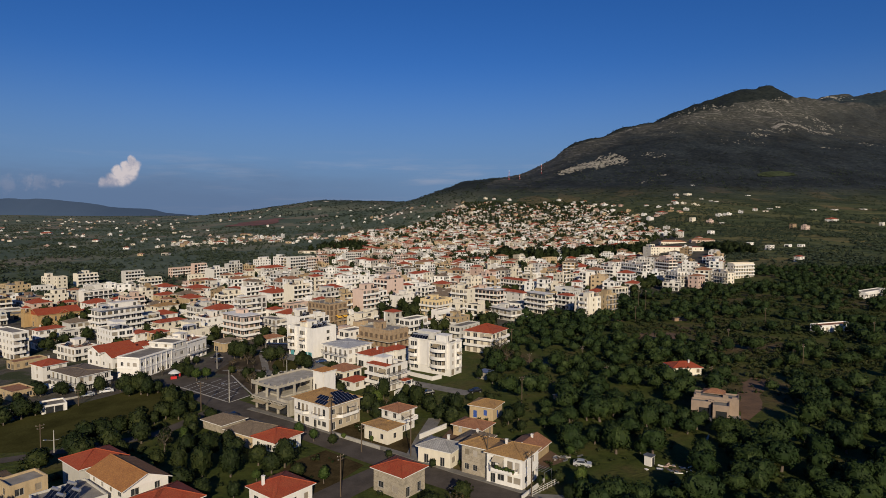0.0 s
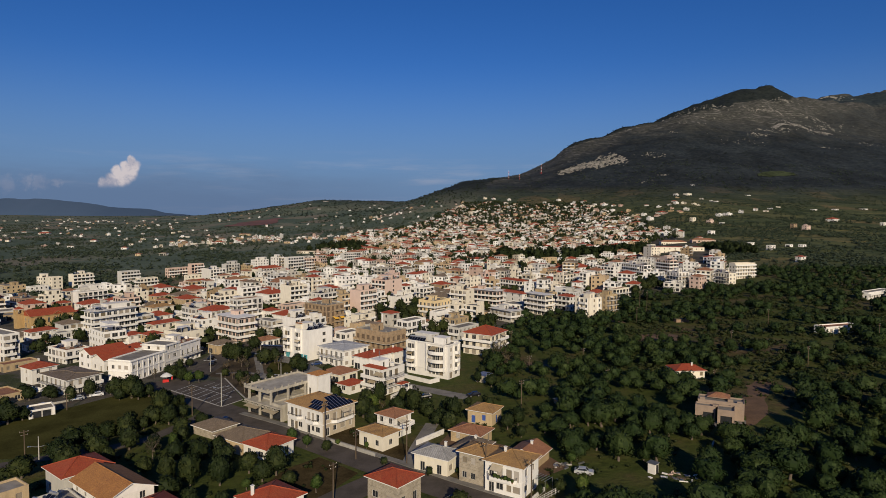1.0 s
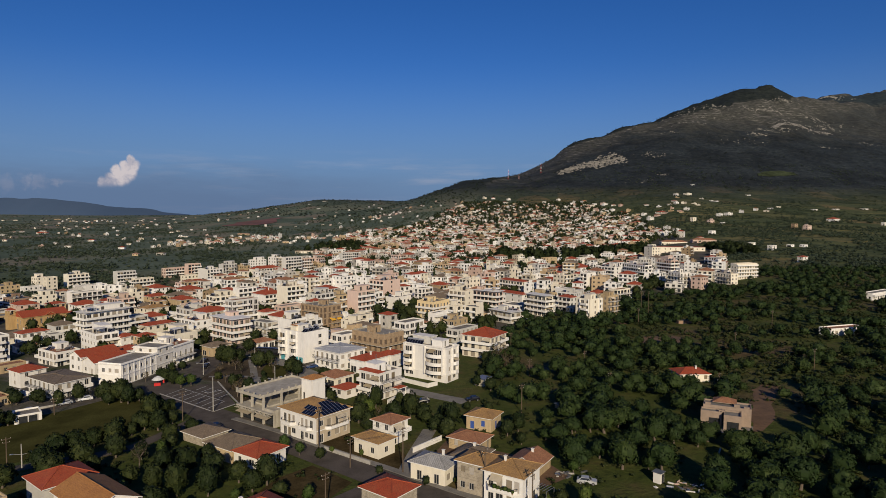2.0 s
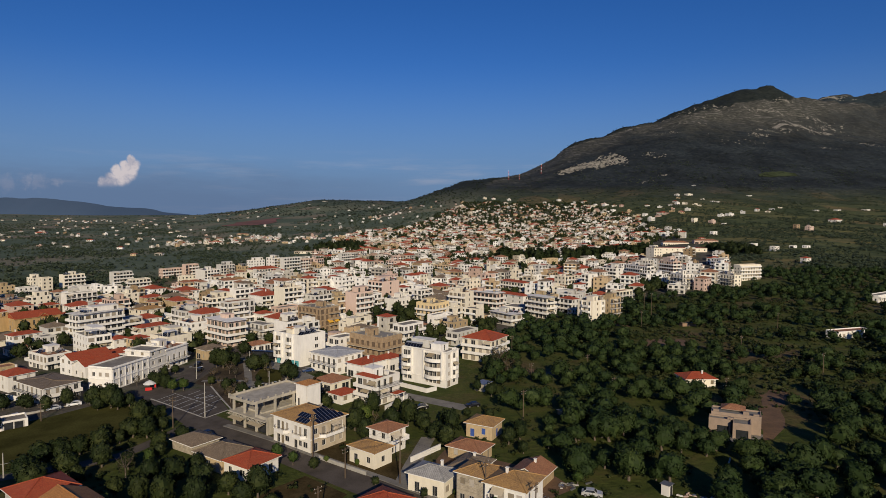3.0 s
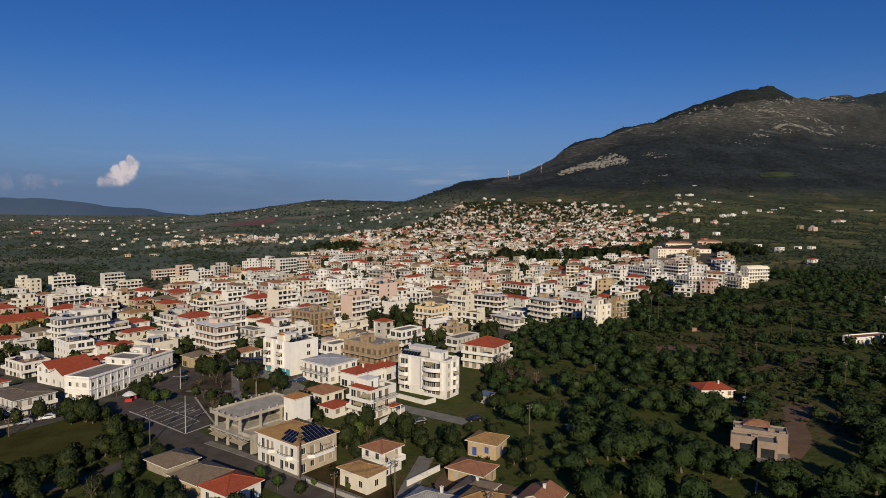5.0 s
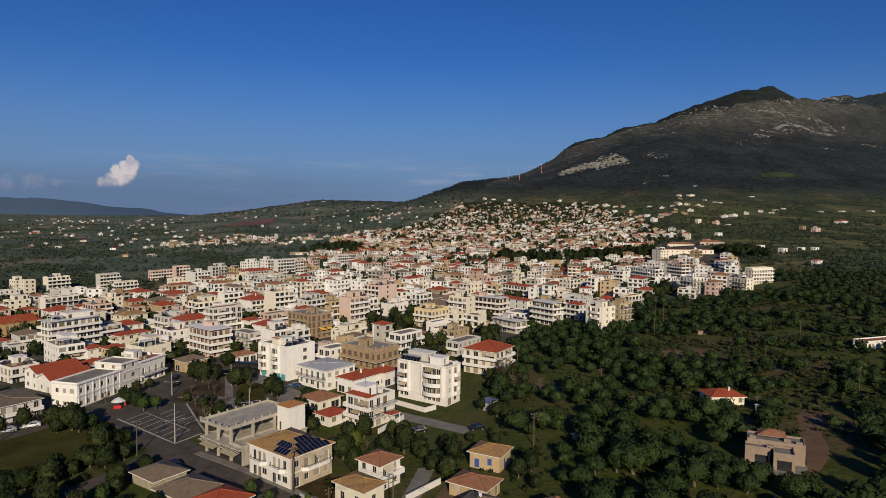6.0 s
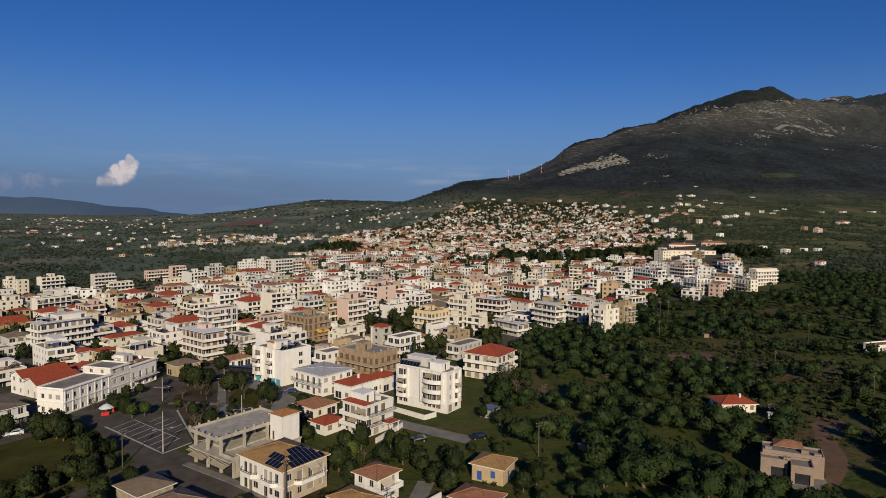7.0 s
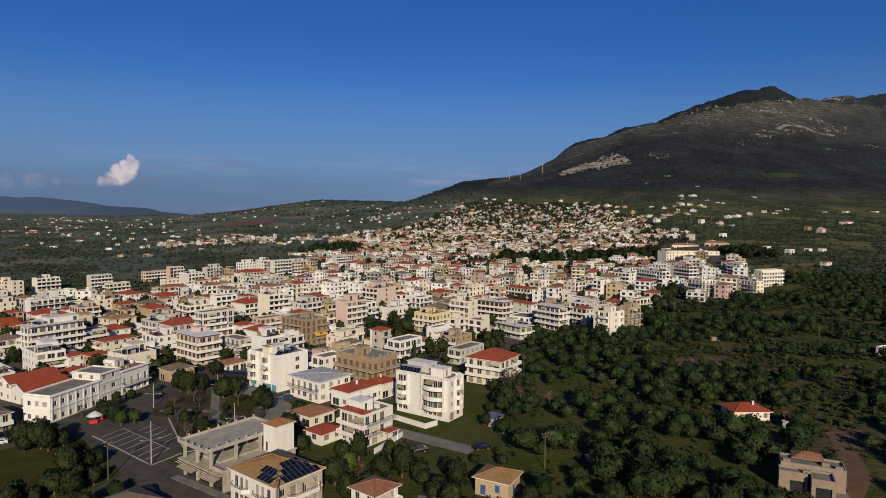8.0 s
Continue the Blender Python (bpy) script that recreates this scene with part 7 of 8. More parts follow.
def orchard():
    spots = []
    y = 104.0
    while y < 560:
        x = 10.0
        while x < 120 + y * 0.85:
            px, py = x + tree_pick.uniform(-3.2, 3.2), y + tree_pick.uniform(-3.0, 3.0)
            thin = noise.noise(Vector((px / 45.0, py / 45.0, 4.0)))
            if in_orchard(px, py) and not blocked(px, py) and tree_pick.random() < ((0.84 if py > 210 else 0.97) if px < 70 + 0.12 * py else 0.92 if py < 200 else 0.42 if py < 400 else 0.62) + 0.75 * thin:
                spots.append((px, py, tree_pick.uniform(0.55, 1.3) * (1.12 if py < 200 else 1.0)))
            x += 5.8 if x < 70 + 0.12 * y else 6.6 if y > 210 else 5.4
        y += 5.7 if y > 210 else 5.3
    spots.sort(key=lambda s: s[1] + 0.25 * abs(s[0] - 70))
    for px, py, sc in spots[:295]:
        tree("olive_tree", OLIVES, px, py, sc, "grey-green olive tree with a rounded crown", "olive trees in the orchard")
    return spots[295:]


def far_leaves(name, spots, seeds, n, size, lobes, wide, tall, low, mat, label):
    """Many trees too far to tell apart, as one mesh of leaf sprays."""
    base = [leaf_cloud(sd, n, size, lobes, wide, tall, low) for sd in seeds]
    out, leans = [], []
    for i, (x, y, sc) in enumerate(spots):
        a = tree_pick.uniform(0, 6.28)
        c, s = math.cos(a), math.sin(a)
        q, g = base[i % len(base)]
        q = q * sc
        leans.append(np.stack([g[:, 0] * c - g[:, 1] * s, g[:, 0] * s + g[:, 1] * c, g[:, 2]], -1))
        q = np.stack([q[..., 0] * c - q[..., 1] * s + x, q[..., 0] * s + q[..., 1] * c + y, q[..., 2] + ground(x, y)], -1)
        out.append(q)
    tagged(new(name, quads_mesh(name, (np.concatenate(out), np.concatenate(leans)), mat)), label, "trees", kind="stuff")


rest = orchard()
far_leaves("orchard_trees", [q for q in rest if q[1] < 270], (51, 52, 53, 54, 55), 380, 0.24, 26, 4.9, 4.1, 0.8, OLIVE, "olive trees in the middle of the orchard slope")
far_leaves("orchard_trees", [q for q in rest if q[1] >= 270], (56, 57, 58, 59), 120, 0.40, 14, 4.9, 4.2, 0.7, OLIVE, "olive trees further off on the orchard slope")


def named_trees():
    B, F, D, C = (("broadleaf_tree", BROAD, "dark green broadleaf tree", "garden trees"), ("young_tree", LIGHT, "fresh green garden tree", "garden trees"),
                  ("bare_tree", BARE, "brown half-bare tree with thin twigs", "garden trees"), ("cypress_tree", CYPRESS, "narrow dark green cypress tree", "garden trees"))

    def put(k, x, y, s):
        tree(k[0], k[1], x, y, s * tree_pick.uniform(0.72, 1.22), k[2], k[3])
    # row between the field and the houses
    for i in range(21):
        f = i / 20
        put(B, np.interp(f, (0, 0.6, 1), (-89, -77, -74)) + tree_pick.uniform(-1.6, 1.6), np.interp(f, (0, 0.6, 1), (152, 160.5, 181)) + tree_pick.uniform(-1.5, 1.5), tree_pick.uniform(0.65, 1.0))
    for x, y, s in [(-88, 155.5, 0.75), (-83, 157.5, 0.8), (-79, 162, 0.9), (-77, 169, 0.9), (-85, 142, 1.2), (-78, 144.5, 1.25), (-72.5, 148.5, 1.2), (-88, 134, 1.2), (-80, 137, 1.2), (-73, 140, 1.1), (-76.5, 174, 0.95), (-78, 180, 0.85), (-75.5, 178, 0.9), (-71, 166, 0.9), (-69.5, 171, 0.8)]:
        put(B, x, y, s)
    put(C, -19, 480, 1.1), put(C, -6, 488, 1.2), put(C, -33, 500, 1.0), put(C, -9, 264, 0.9), put(C, 30, 420, 0.9), put(C, 38, 424, 1.0), put(C, -70, 330, 0.8), put(F, 21.5, 127, 0.35), put(F, 23, 129, 0.3), put(B, 19.8, 124.5, 0.3), put(B, 27.5, 122.5, 0.5), put(B, 31, 121, 0.6), put(B, 24.5, 118, 0.6), put(F, 29, 140, 0.6)
    put(B, -121, 196, 0.9), put(B, -127, 195, 1.0), put(B, -116, 200, 0.7), put(B, -132, 200, 0.9), put(B, -120, 204, 0.6)
    put(B, -117.5, 172, 1.0), put(B, -119, 167, 1.1), put(B, -115.5, 175, 0.8), put(D, 19, 243, 1.3), put(D, 22, 240, 1.2), put(B, 17, 238, 0.8)
    put(B, -100, 195, 1.0), put(B, -94, 192.5, 1.05), put(B, -97, 191, 0.95), put(B, -91, 190.5, 0.95), put(B, -95, 197, 0.95), put(B, -89, 193, 1.0), put(B, -103, 197.5, 0.9), put(F, -82, 206, 1.3), put(F, -79.5, 208, 1.0), put(B, -109, 196.5, 0.8), put(B, -112, 191.5, 0.7)
    put(B, -62, 165, 0.7), put(B, -64, 157, 0.9), put(B, -66, 147, 0.8), put(F, -62, 148, 0.8)
    # trees of the square and before the white shop row
    for x, y, s, k in [(-64, 230, 1.5, B), (-61, 232, 1.2, B), (-50, 220, 1.15, B), (-47.5, 217, 0.8, B), (-80, 238, 1.15, B), (-77, 236, 1.25, B), (-74, 239, 1.0, B), (-69, 241, 0.8, B), (-96, 222, 0.9, B), (-93, 225, 0.75, B), (-90, 213.5, 1.0, B), (-86.5, 211, 0.85, B), (-92, 231, 0.6, B),
                       (-68, 222, 0.5, D), (-72, 228, 0.7, D), (-57, 222, 0.6, D), (-66, 214, 0.5, B), (-61, 211, 0.45, D), (-73, 214, 0.55, B), (-56, 208, 0.6, B), (-53, 203, 0.55, D), (-76, 224, 0.6, D), (-59, 217, 0.4, B), (-52, 229, 0.6, B), (-57, 244, 0.7, B), (-71, 247, 0.8, D)]:
        put(k, x, y, s)
    # saplings on the corner of the square
    for x, y, s, k in [(-60, 194, 0.7, D), (-57, 192.5, 0.5, B), (-62, 199, 0.8, D), (-58, 198, 0.8, B), (-65.5, 206, 0.8, B), (-62, 204.5, 0.6, D), (-54, 196, 0.7, B), (-69.5, 211, 0.7, D)]:
        put(k, x, y, s)
    # garden between the blocks
    for x, y, s, k in [(-17, 334, 1.3, B), (-15, 339, 1.2, B), (-20, 329, 1.1, B), (-33, 338, 0.9, B), (-30, 333, 1.0, B), (-28, 327, 0.9, B), (-31, 322, 0.8, B), (-25, 322, 0.9, B), (-22, 317, 0.8, B), (-26, 314, 0.8, D), (-12, 322, 0.7, B), (-17, 313, 0.7, B), (-22, 341, 1.0, C), (-29, 347, 0.5, B), (-25, 350, 0.5, B), (-31, 343, 0.5, B)]:
        put(k, x, y, s)
    # gardens between the houses
    for x, y, s, k in [(-31, 148.5, 0.55, F), (-35, 150.5, 0.7, F), (-26, 146.5, 0.55, B), (-12, 139, 0.4, B), (-4, 141, 0.75, B), (-17, 148, 0.35, F), (-24, 150, 0.3, F), (-18, 165, 0.9, B), (-13, 168, 0.9, B), (-20, 172, 0.8, B), (-8, 162, 0.7, B), (0, 166, 0.8, B), (-3, 170, 0.8, B), (8, 168, 0.7, F), (2, 176, 0.7, B)]:
        put(k, x, y, s)
    # gardens along the lower street
    for x, y, s, k in [(-24, 176, 0.8, B), (-16, 176, 0.6, D), (-6, 178, 0.6, B), (20, 156, 0.5, B), (4, 134, 0.35, F), (-2, 133.5, 0.3, B), (-38, 146, 0.7, B), (-34, 133, 0.9, B), (-40, 134, 1.0, B), (-46, 136, 1.0, B), (-52, 138, 0.9, B), (-58, 140, 0.9, B), (-44, 128, 0.9, B), (-50, 128, 1.0, B), (-38, 126, 0.7, F), (-56, 131, 0.9, B)]:
        put(k, x, y, s)
    # trees by the lower houses
    for x, y, s, k in [(-62, 134, 0.9, B), (-64, 142, 0.8, D), (-58, 147, 0.7, B), (-52, 122, 0.9, B), (-46, 118, 0.8, B), (-60, 126, 0.8, F), (-40, 118, 0.7, B), (-24, 125, 0.8, F), (-27, 120, 0.7, B), (-2, 113, 0.9, B), (3, 112, 0.7, D), (-8, 110, 0.8, B), (-14, 108, 0.8, D), (4, 118, 0.7, B), (-20, 107, 0.7, D), (-30, 118, 0.6, B)]:
        put(k, x, y, s)
    # trees at the foot of the orchard
    for x, y, s, k in [(-68, 130, 0.8, B), (-26, 106, 0.7, B), (12, 110, 0.8, B), (20, 106, 0.8, B), (28, 124, 0.8, F), (24, 126, 0.5, B), (28, 110, 0.8, B), (-20.7, 170.6, 1.1, B), (-17, 163, 0.9, B), (-17.6, 183, 1.0, B), (-11.6, 173.6, 1.0, B), (-7.4, 174.6, 0.9, B), (-3.8, 172, 0.9, B), (-0.9, 164.6, 0.9, B), (2.4, 161, 1.1, B), (3.8, 170, 1.1, B)]:
        put(k, x, y, s)
    # trees among the flats
    for x, y, s, k in [(-11, 184.6, 0.8, B), (17.2, 161.7, 0.8, B), (20.3, 165, 0.9, B), (-18.8, 175.6, 1.0, F), (-21.5, 184, 0.9, B), (12, 167, 0.9, B), (16, 170, 0.9, B), (-50, 144, 0.9, B), (-47, 150, 0.8, B), (-53, 148, 0.9, B), (-60, 160, 0.9, B), (-62, 153, 0.8, B), (-36, 130, 1.0, B), (-30, 128, 0.8, B), (20, 232, 0.9, D)]:
        put(k, x, y, s)
    # trees by the field street
    for x, y, s, k in [(24, 230, 1.0, D), (16, 226, 0.7, B), (28, 236, 0.9, B), (14, 218, 0.6, B), (22, 219, 0.6, F), (12, 206, 0.6, B), (16, 201, 0.7, B), (8, 182, 0.6, B), (14, 181, 0.7, B), (-12, 268, 0.9, B), (-6, 272, 0.9, B), (-2, 280, 0.9, B), (-12, 282, 0.9, B), (-4, 288, 0.8, B), (2, 274, 0.8, B), (-16, 276, 0.8, B)]:
        put(k, x, y, s)
    # gardens round the low red roofs
    for x, y, s, k in [(-33, 195, 0.9, B), (-22, 187.5, 0.7, B), (-37, 199, 0.8, B), (-31.5, 188, 0.7, B), (-24, 200, 0.6, B), (-29, 214, 0.6, B), (-38, 214, 0.7, B), (-20, 208, 0.7, B)]:
        put(k, x, y, s)
    # outer gardens
    for x, y, s, k in [(-22, 240, 0.8, B), (-34, 236, 0.9, B), (-30, 244, 0.8, B), (-129, 176, 0.8, B), (-134, 184, 0.9, B), (-138, 172, 0.9, B), (-127, 170, 0.7, B), (-131, 190, 0.7, B), (-120, 196, 0.6, B), (-108, 200, 0.5, D), (-140, 196, 0.7, B), (-98, 216, 0.7, D), (-92, 218, 0.6, D), (-84, 262, 0.8, B), (-76, 256, 0.9, B), (-91, 262, 0.7, B)]:
        put(k, x, y, s)
    # edge of town
    for x, y, s, k in [(-226, 300, 1.0, B), (-235, 312, 1.0, B), (-240, 330, 1.0, B), (-220, 290, 0.9, B), (-200, 350, 1.1, B), (-148, 290, 1.0, B), (-140, 272, 0.9, B)]:
        put(k, x, y, s)


named_trees()


def balcony_plants(key, spots):
    """Potted greenery along a balcony."""
    for x, y, z, sc in spots:
        pot = part("plant_pot", (POT, WALLS["brown"]), BUILT[key], m=Matrix.Translation((x, y, z)))
        part("plant", LIGHT[0][1], pot, "leafy green pot plant", m=Matrix.Translation((0, 0, 0.1)) @ Matrix.Diagonal((sc, sc, sc * 0.8, 1)))


POT = Shape()
POT.tube((0, 0, 0), (0, 0, 0.3), 0.13, 0.18, 8)
balcony_plants((16, 122), [(-0.95, 1.6 + 0.75 * k, 3.2, 0.2 + 0.05 * (k % 3)) for k in range(6)])
# unseen trees added on the near side of the lower houses to shade them
for _x, _y, _s in ((-84, 93, 1.95), (-77, 92, 2.0), (-70, 93, 1.95), (-63, 93, 2.0), (-56, 93, 1.95), (-49, 91, 1.95), (-91, 94, 1.9)):
    tree("broadleaf_tree", BROAD, _x, _y, _s, "tall dark green broadleaf tree by the houses", "garden trees")


def town_trees():
    spots = []
    for _ in range(16000):
        y = 250 + 1650 * tree_pick.random() ** 0.75
        x = tree_pick.uniform(-0.65 * y, 0.33 * y) if y < 900 else tree_pick.uniform(-220, 430)
        if town_mask(x, y) > 0.5 and (int(x // 4), int(y // 4)) not in TAKEN and clear_of(x, y, 1.6):
            spots.append((x, y, tree_pick.uniform(0.6, 1.35)))
    close = [q for q in spots if q[1] < 470]
    far_leaves("garden_trees", close[:300], (66, 67, 68), 190, 0.34, 18, 4.6, 5.0, 0.6, DARKLEAF, "dark green garden trees between the nearer houses of the town")
    spots = [q for q in spots if 470 <= q[1] < 850 or q[1] >= 850 and tree_pick.random() < 0.72]
    far_leaves("town_trees", spots[:6500], (61, 62, 63), 18, 0.7, 9, 4.8, 5.2, 0.8, DARKLEAF, "dark green trees between the houses of the town")
    grove = [(x, tree_pick.uniform(735, 790), tree_pick.uniform(1.3, 2.2)) for x in [tree_pick.uniform(66, 132) for _ in range(60)] + [tree_pick.uniform(150, 245) for _ in range(80)]]
    grove += [(tree_pick.uniform(-190, -120), tree_pick.uniform(880, 980), tree_pick.uniform(1.2, 2.2)) for _ in range(60)]
    grove += [(tree_pick.uniform(312, 345), tree_pick.uniform(690, 760), tree_pick.uniform(1.1, 1.9)) for _ in range(40)]
    grove += [(tree_pick.uniform(141, 157), tree_pick.uniform(452, 474), tree_pick.uniform(0.9, 1.5)) for _ in range(22)]
    far_leaves("grove_trees", grove, (64, 65), 130, 0.55, 16, 5.0, 6.0, 0.5, DARKLEAF, "tall dark pines in groves at the edge of town")


town_trees()


def plain_trees():
    spots = []
    for _ in range(42000):
        y = 430 + 1900 * tree_pick.random() ** 1.35
        x = tree_pick.uniform(-0.80, 0.80) * y
        k = noise.noise(Vector((x / 90.0, y / 140.0, 2.0))) + 0.5 * noise.noise(Vector((x / 30.0, y / 40.0, 6.0)))
        if not (-730 < x < -440 and 1680 < y < 2320) and town_mask(x, y) < 0.5 and (k > (0.04 if x < 0 else 0.05) or tree_pick.random() < (0.14 if x < 0 else 0.06)) and not in_orchard_near(x, y):
            spots.append((x, y, tree_pick.uniform(0.5, 1.15)))
        if len(spots) > 13500:
            break
    for _ in range(9000):
        y = tree_pick.uniform(470, 1250)
        x = tree_pick.uniform(0.2, 0.82) * y
        k = noise.noise(Vector((x / 70.0, y / 90.0, 12.0))) + 0.4 * noise.noise(Vector((x / 25.0, y / 25.0, 5.0)))
        if town_mask(x, y) < 0.5 and k > 0.12 and not in_orchard_near(x, y):
            spots.append((x, y, tree_pick.uniform(0.45, 1.0)))
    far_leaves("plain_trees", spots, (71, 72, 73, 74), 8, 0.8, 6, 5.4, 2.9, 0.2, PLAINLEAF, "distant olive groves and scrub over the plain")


def in_orchard_near(x, y):
    return x > 0 and y < 560 and in_orchard(x, y)


plain_trees()


def orchard_scrub():
    spots = []
    for _ in range(16000):
        y = 100 + 330 * tree_pick.random()
        x = tree_pick.uniform(8, 130 + 0.75 * y)
        k = noise.noise(Vector((x / 14.0, y / 14.0, 8.0)))
        if in_orchard(x, y) and k > -0.05 and clear_of(x, y, 0.8):
            spots.append((x, y, tree_pick.uniform(0.1, 0.32)))
    spots = spots[:3000]
    for _ in range(8200):
        y = tree_pick.uniform(205, 480)
        x = tree_pick.uniform(60, 130 + 0.7 * y)
        if in_orchard(x, y) and noise.noise(Vector((x / 22.0, y / 22.0, 3.0))) > -0.1 and clear_of(x, y, 0.8):
            spots.append((x, y, tree_pick.uniform(0.16, 0.66)))
    far_leaves("undergrowth", spots[:9500], (81, 82, 83), 16, 0.7, 8, 5.0, 3.0, 0.1, WEEDS, "low green bushes and weeds under the olive trees")
    spots = []
    for _ in range(1600):
        y = tree_pick.uniform(98, 190)
        x = tree_pick.uniform(-100, 24)
        if clear_of(x, y, 0.7) and noise.noise(Vector((x / 9.0, y / 9.0, 1.0))) > 0.0 and not on_road(x, y):
            spots.append((x, y, tree_pick.uniform(0.12, 0.3)))
    far_leaves("garden_scrub", spots, (83, 84), 40, 0.55, 12, 5.0, 3.2, 0.1, DARKLEAF, "low dark bushes and weeds round the gardens")


def on_road(x, y):
    if ((x + 98) / 24) ** 2 + ((y - 168) / 30) ** 2 < 1:
        return True
    for line, half in ((MAIN, 7.5), ([(-40, 92), (-31, 106), (-24, 116), (-17, 125.5), (-10, 134)], 5), ([(-7, 137), (-5, 150), (-2, 166)], 3), ([(-92, 209), (-100, 203), (-113, 194), (-121, 178), (-128, 160)], 5),
                       ([(-19, 206), (-12.5, 203), (-5, 198), (1, 194), (8, 189.5)], 4)):
        for (ax, ay), (bx, by) in zip(line, line[1:]):
            dx, dy = bx - ax, by - ay
            f = max(0.0, min(1.0, ((x - ax) * dx + (y - ay) * dy) / (dx * dx + dy * dy)))
            if math.hypot(x - ax - dx * f, y - ay - dy * f) < half:
                return True
    return False


orchard_scrub()


# ---- cars ----
CARPAINT = {}
for _n, _c in (("silver", (0.45, 0.46, 0.47)), ("black", (0.012, 0.012, 0.014)), ("white", (0.72, 0.72, 0.72)), ("red", (0.35, 0.02, 0.02)), ("blue", (0.03, 0.06, 0.16))):
    CARPAINT[_n] = plain(_n + "_car_paint", _c, 0.25, 0.2, vary=0.06)


def car_meshes():
    prof = [(-2.0, 0.35), (-2.0, 0.75), (-1.75, 0.9), (-0.95, 0.95), (-0.35, 1.4), (1.1, 1.45), (1.75, 0.98), (2.0, 0.9), (2.02, 0.35)]
    s = Shape()

    def ring(side):
        return [(x, side * (0.83 - (0.16 if i in (4, 5) else 0.0)), z) for i, (x, z) in enumerate(prof)]
    a, b = ring(-1), ring(1)
    for i in range(len(prof) - 1):
        s.quad(a[i], b[i], b[i + 1], a[i + 1])
    for r, flip in ((a, 1), (b, 0)):
        for i in range(1, len(prof) - 2):
            t = (r[0], r[i], r[i + 1]) if flip else (r[0], r[i + 1], r[i])
            s.tri(*t)
        t = (r[0], r[-2], r[-1]) if flip else (r[0], r[-1], r[-2])
        s.tri(*t)
    body = s.v, s.f, s.s, s.uv
    g = Shape()
    g.quad((-0.9, -0.7, 0.99), (-0.9, 0.7, 0.99), (-0.42, 0.6, 1.37), (-0.42, -0.6, 1.37))
    rear = Shape()
    rear.quad((1.68, 0.7, 1.03), (1.68, -0.7, 1.03), (1.16, -0.6, 1.41), (1.16, 0.6, 1.41))
    sides = []
    for sg in (-1, 1):
        q = Shape()
        c = [(-0.72, sg * 0.825, 1.0), (1.5, sg * 0.825, 1.0), (1.05, sg * 0.69, 1.37), (-0.32, sg * 0.69, 1.37)]
        q.quad(*(c if sg < 0 else reversed(c)))
        sides.append(q)
    w, rim = Shape(), Shape()
    w.tube((0, -0.1, 0), (0, 0.1, 0), 0.31, 0.31, 12)
    rim.tube((0, -0.12, 0), (0, 0.12, 0), 0.18, 0.18, 10)
    return body, g.mesh("windscreen", GLASS), rear.mesh("rear_window", GLASS), [q.mesh("side_window", GLASS) for q in sides], w.mesh("tyre", RUBBER), rim.mesh("rim", METAL)


CAR = car_meshes()


def car(x, y, rot, paint, where):
    t = thing("car", x, y, rot, f"{paint} hatchback car parked {where}", "car", "parked cars", ground(x, y) + 0.07)
    me = sheet("body", CAR[0][0], CAR[0][1], [CARPAINT[paint]], CAR[0][2], CAR[0][3])
    part("body", me, t)
    part("windscreen", CAR[1], t)
    part("rear_window", CAR[2], t)
    for q in CAR[3]:
        part("side_window", q, t)
    for wx in (-1.25, 1.25):
        for wy in (-0.76, 0.76):
            wh = part("wheel", CAR[4], t, m=Matrix.Translation((wx, wy, 0.31)))
            part("rim", CAR[5], wh)
    for wy in (-0.55, 0.55):
        h = Shape()
        h.box(-2.03, wy - 0.16, 0.62, -1.98, wy + 0.16, 0.76)
        part("headlight", (h, GLASS), t)


car(30.7, 134.6, 165, "silver", "on rough ground by the orchard")
car(3.2, 120.4, 140, "black", "at the edge of the street")
car(-4.5, 188.5, 10, "black", "in the yard of the flats")
car(10, 190.5, 20, "black", "in the yard of the flats")
for _x, _y, _r, _p in ((-111, 193, 35, "silver"), (-107, 196.5, 32, "white"), (-119, 181, 60, "blue"), (-117.5, 186, 55, "silver"), (-84, 232, 95, "black"), (-82, 247, 95, "silver"), (-88, 241, 92, "black"), (-52, 240, 20, "black"),
                       (-45, 228, 30, "blue"), (-56, 166, 140, "black"), (-41, 198, 50, "white"), (-35, 204, 50, "black"), (-126, 165, 70, "red")):
    car(_x, _y, _r, _p, "beside the street")


# ---- poles, lamps, wires ----
def lamp_post(x, y, high, rot=0, arms=2):
    t = thing("street_lamp", x, y, rot, "tall pale concrete post with lamp arms", "street lamp", "street lamps")
    s = Shape()
    s.tube((0, 0, -0.3), (0, 0, high), 0.16, 0.09, 8)
    part("post", (s, KERB), t)
    for k in range(arms):
        sg = 1 - 2 * k
        a = Shape()
        a.beam((0, 0, high * 0.56), (sg * 1.6, 0, high * 0.56 + 0.25), 0.04)
        arm = part("arm", (a, METAL), t)
        h = Shape()
        h.box(min(sg * 1.5, sg * 2.2), -0.14, high * 0.56 + 0.18, max(sg * 1.5, sg * 2.2), 0.14, high * 0.56 + 0.32)
        part("lamp_head", (h, TANK), arm)


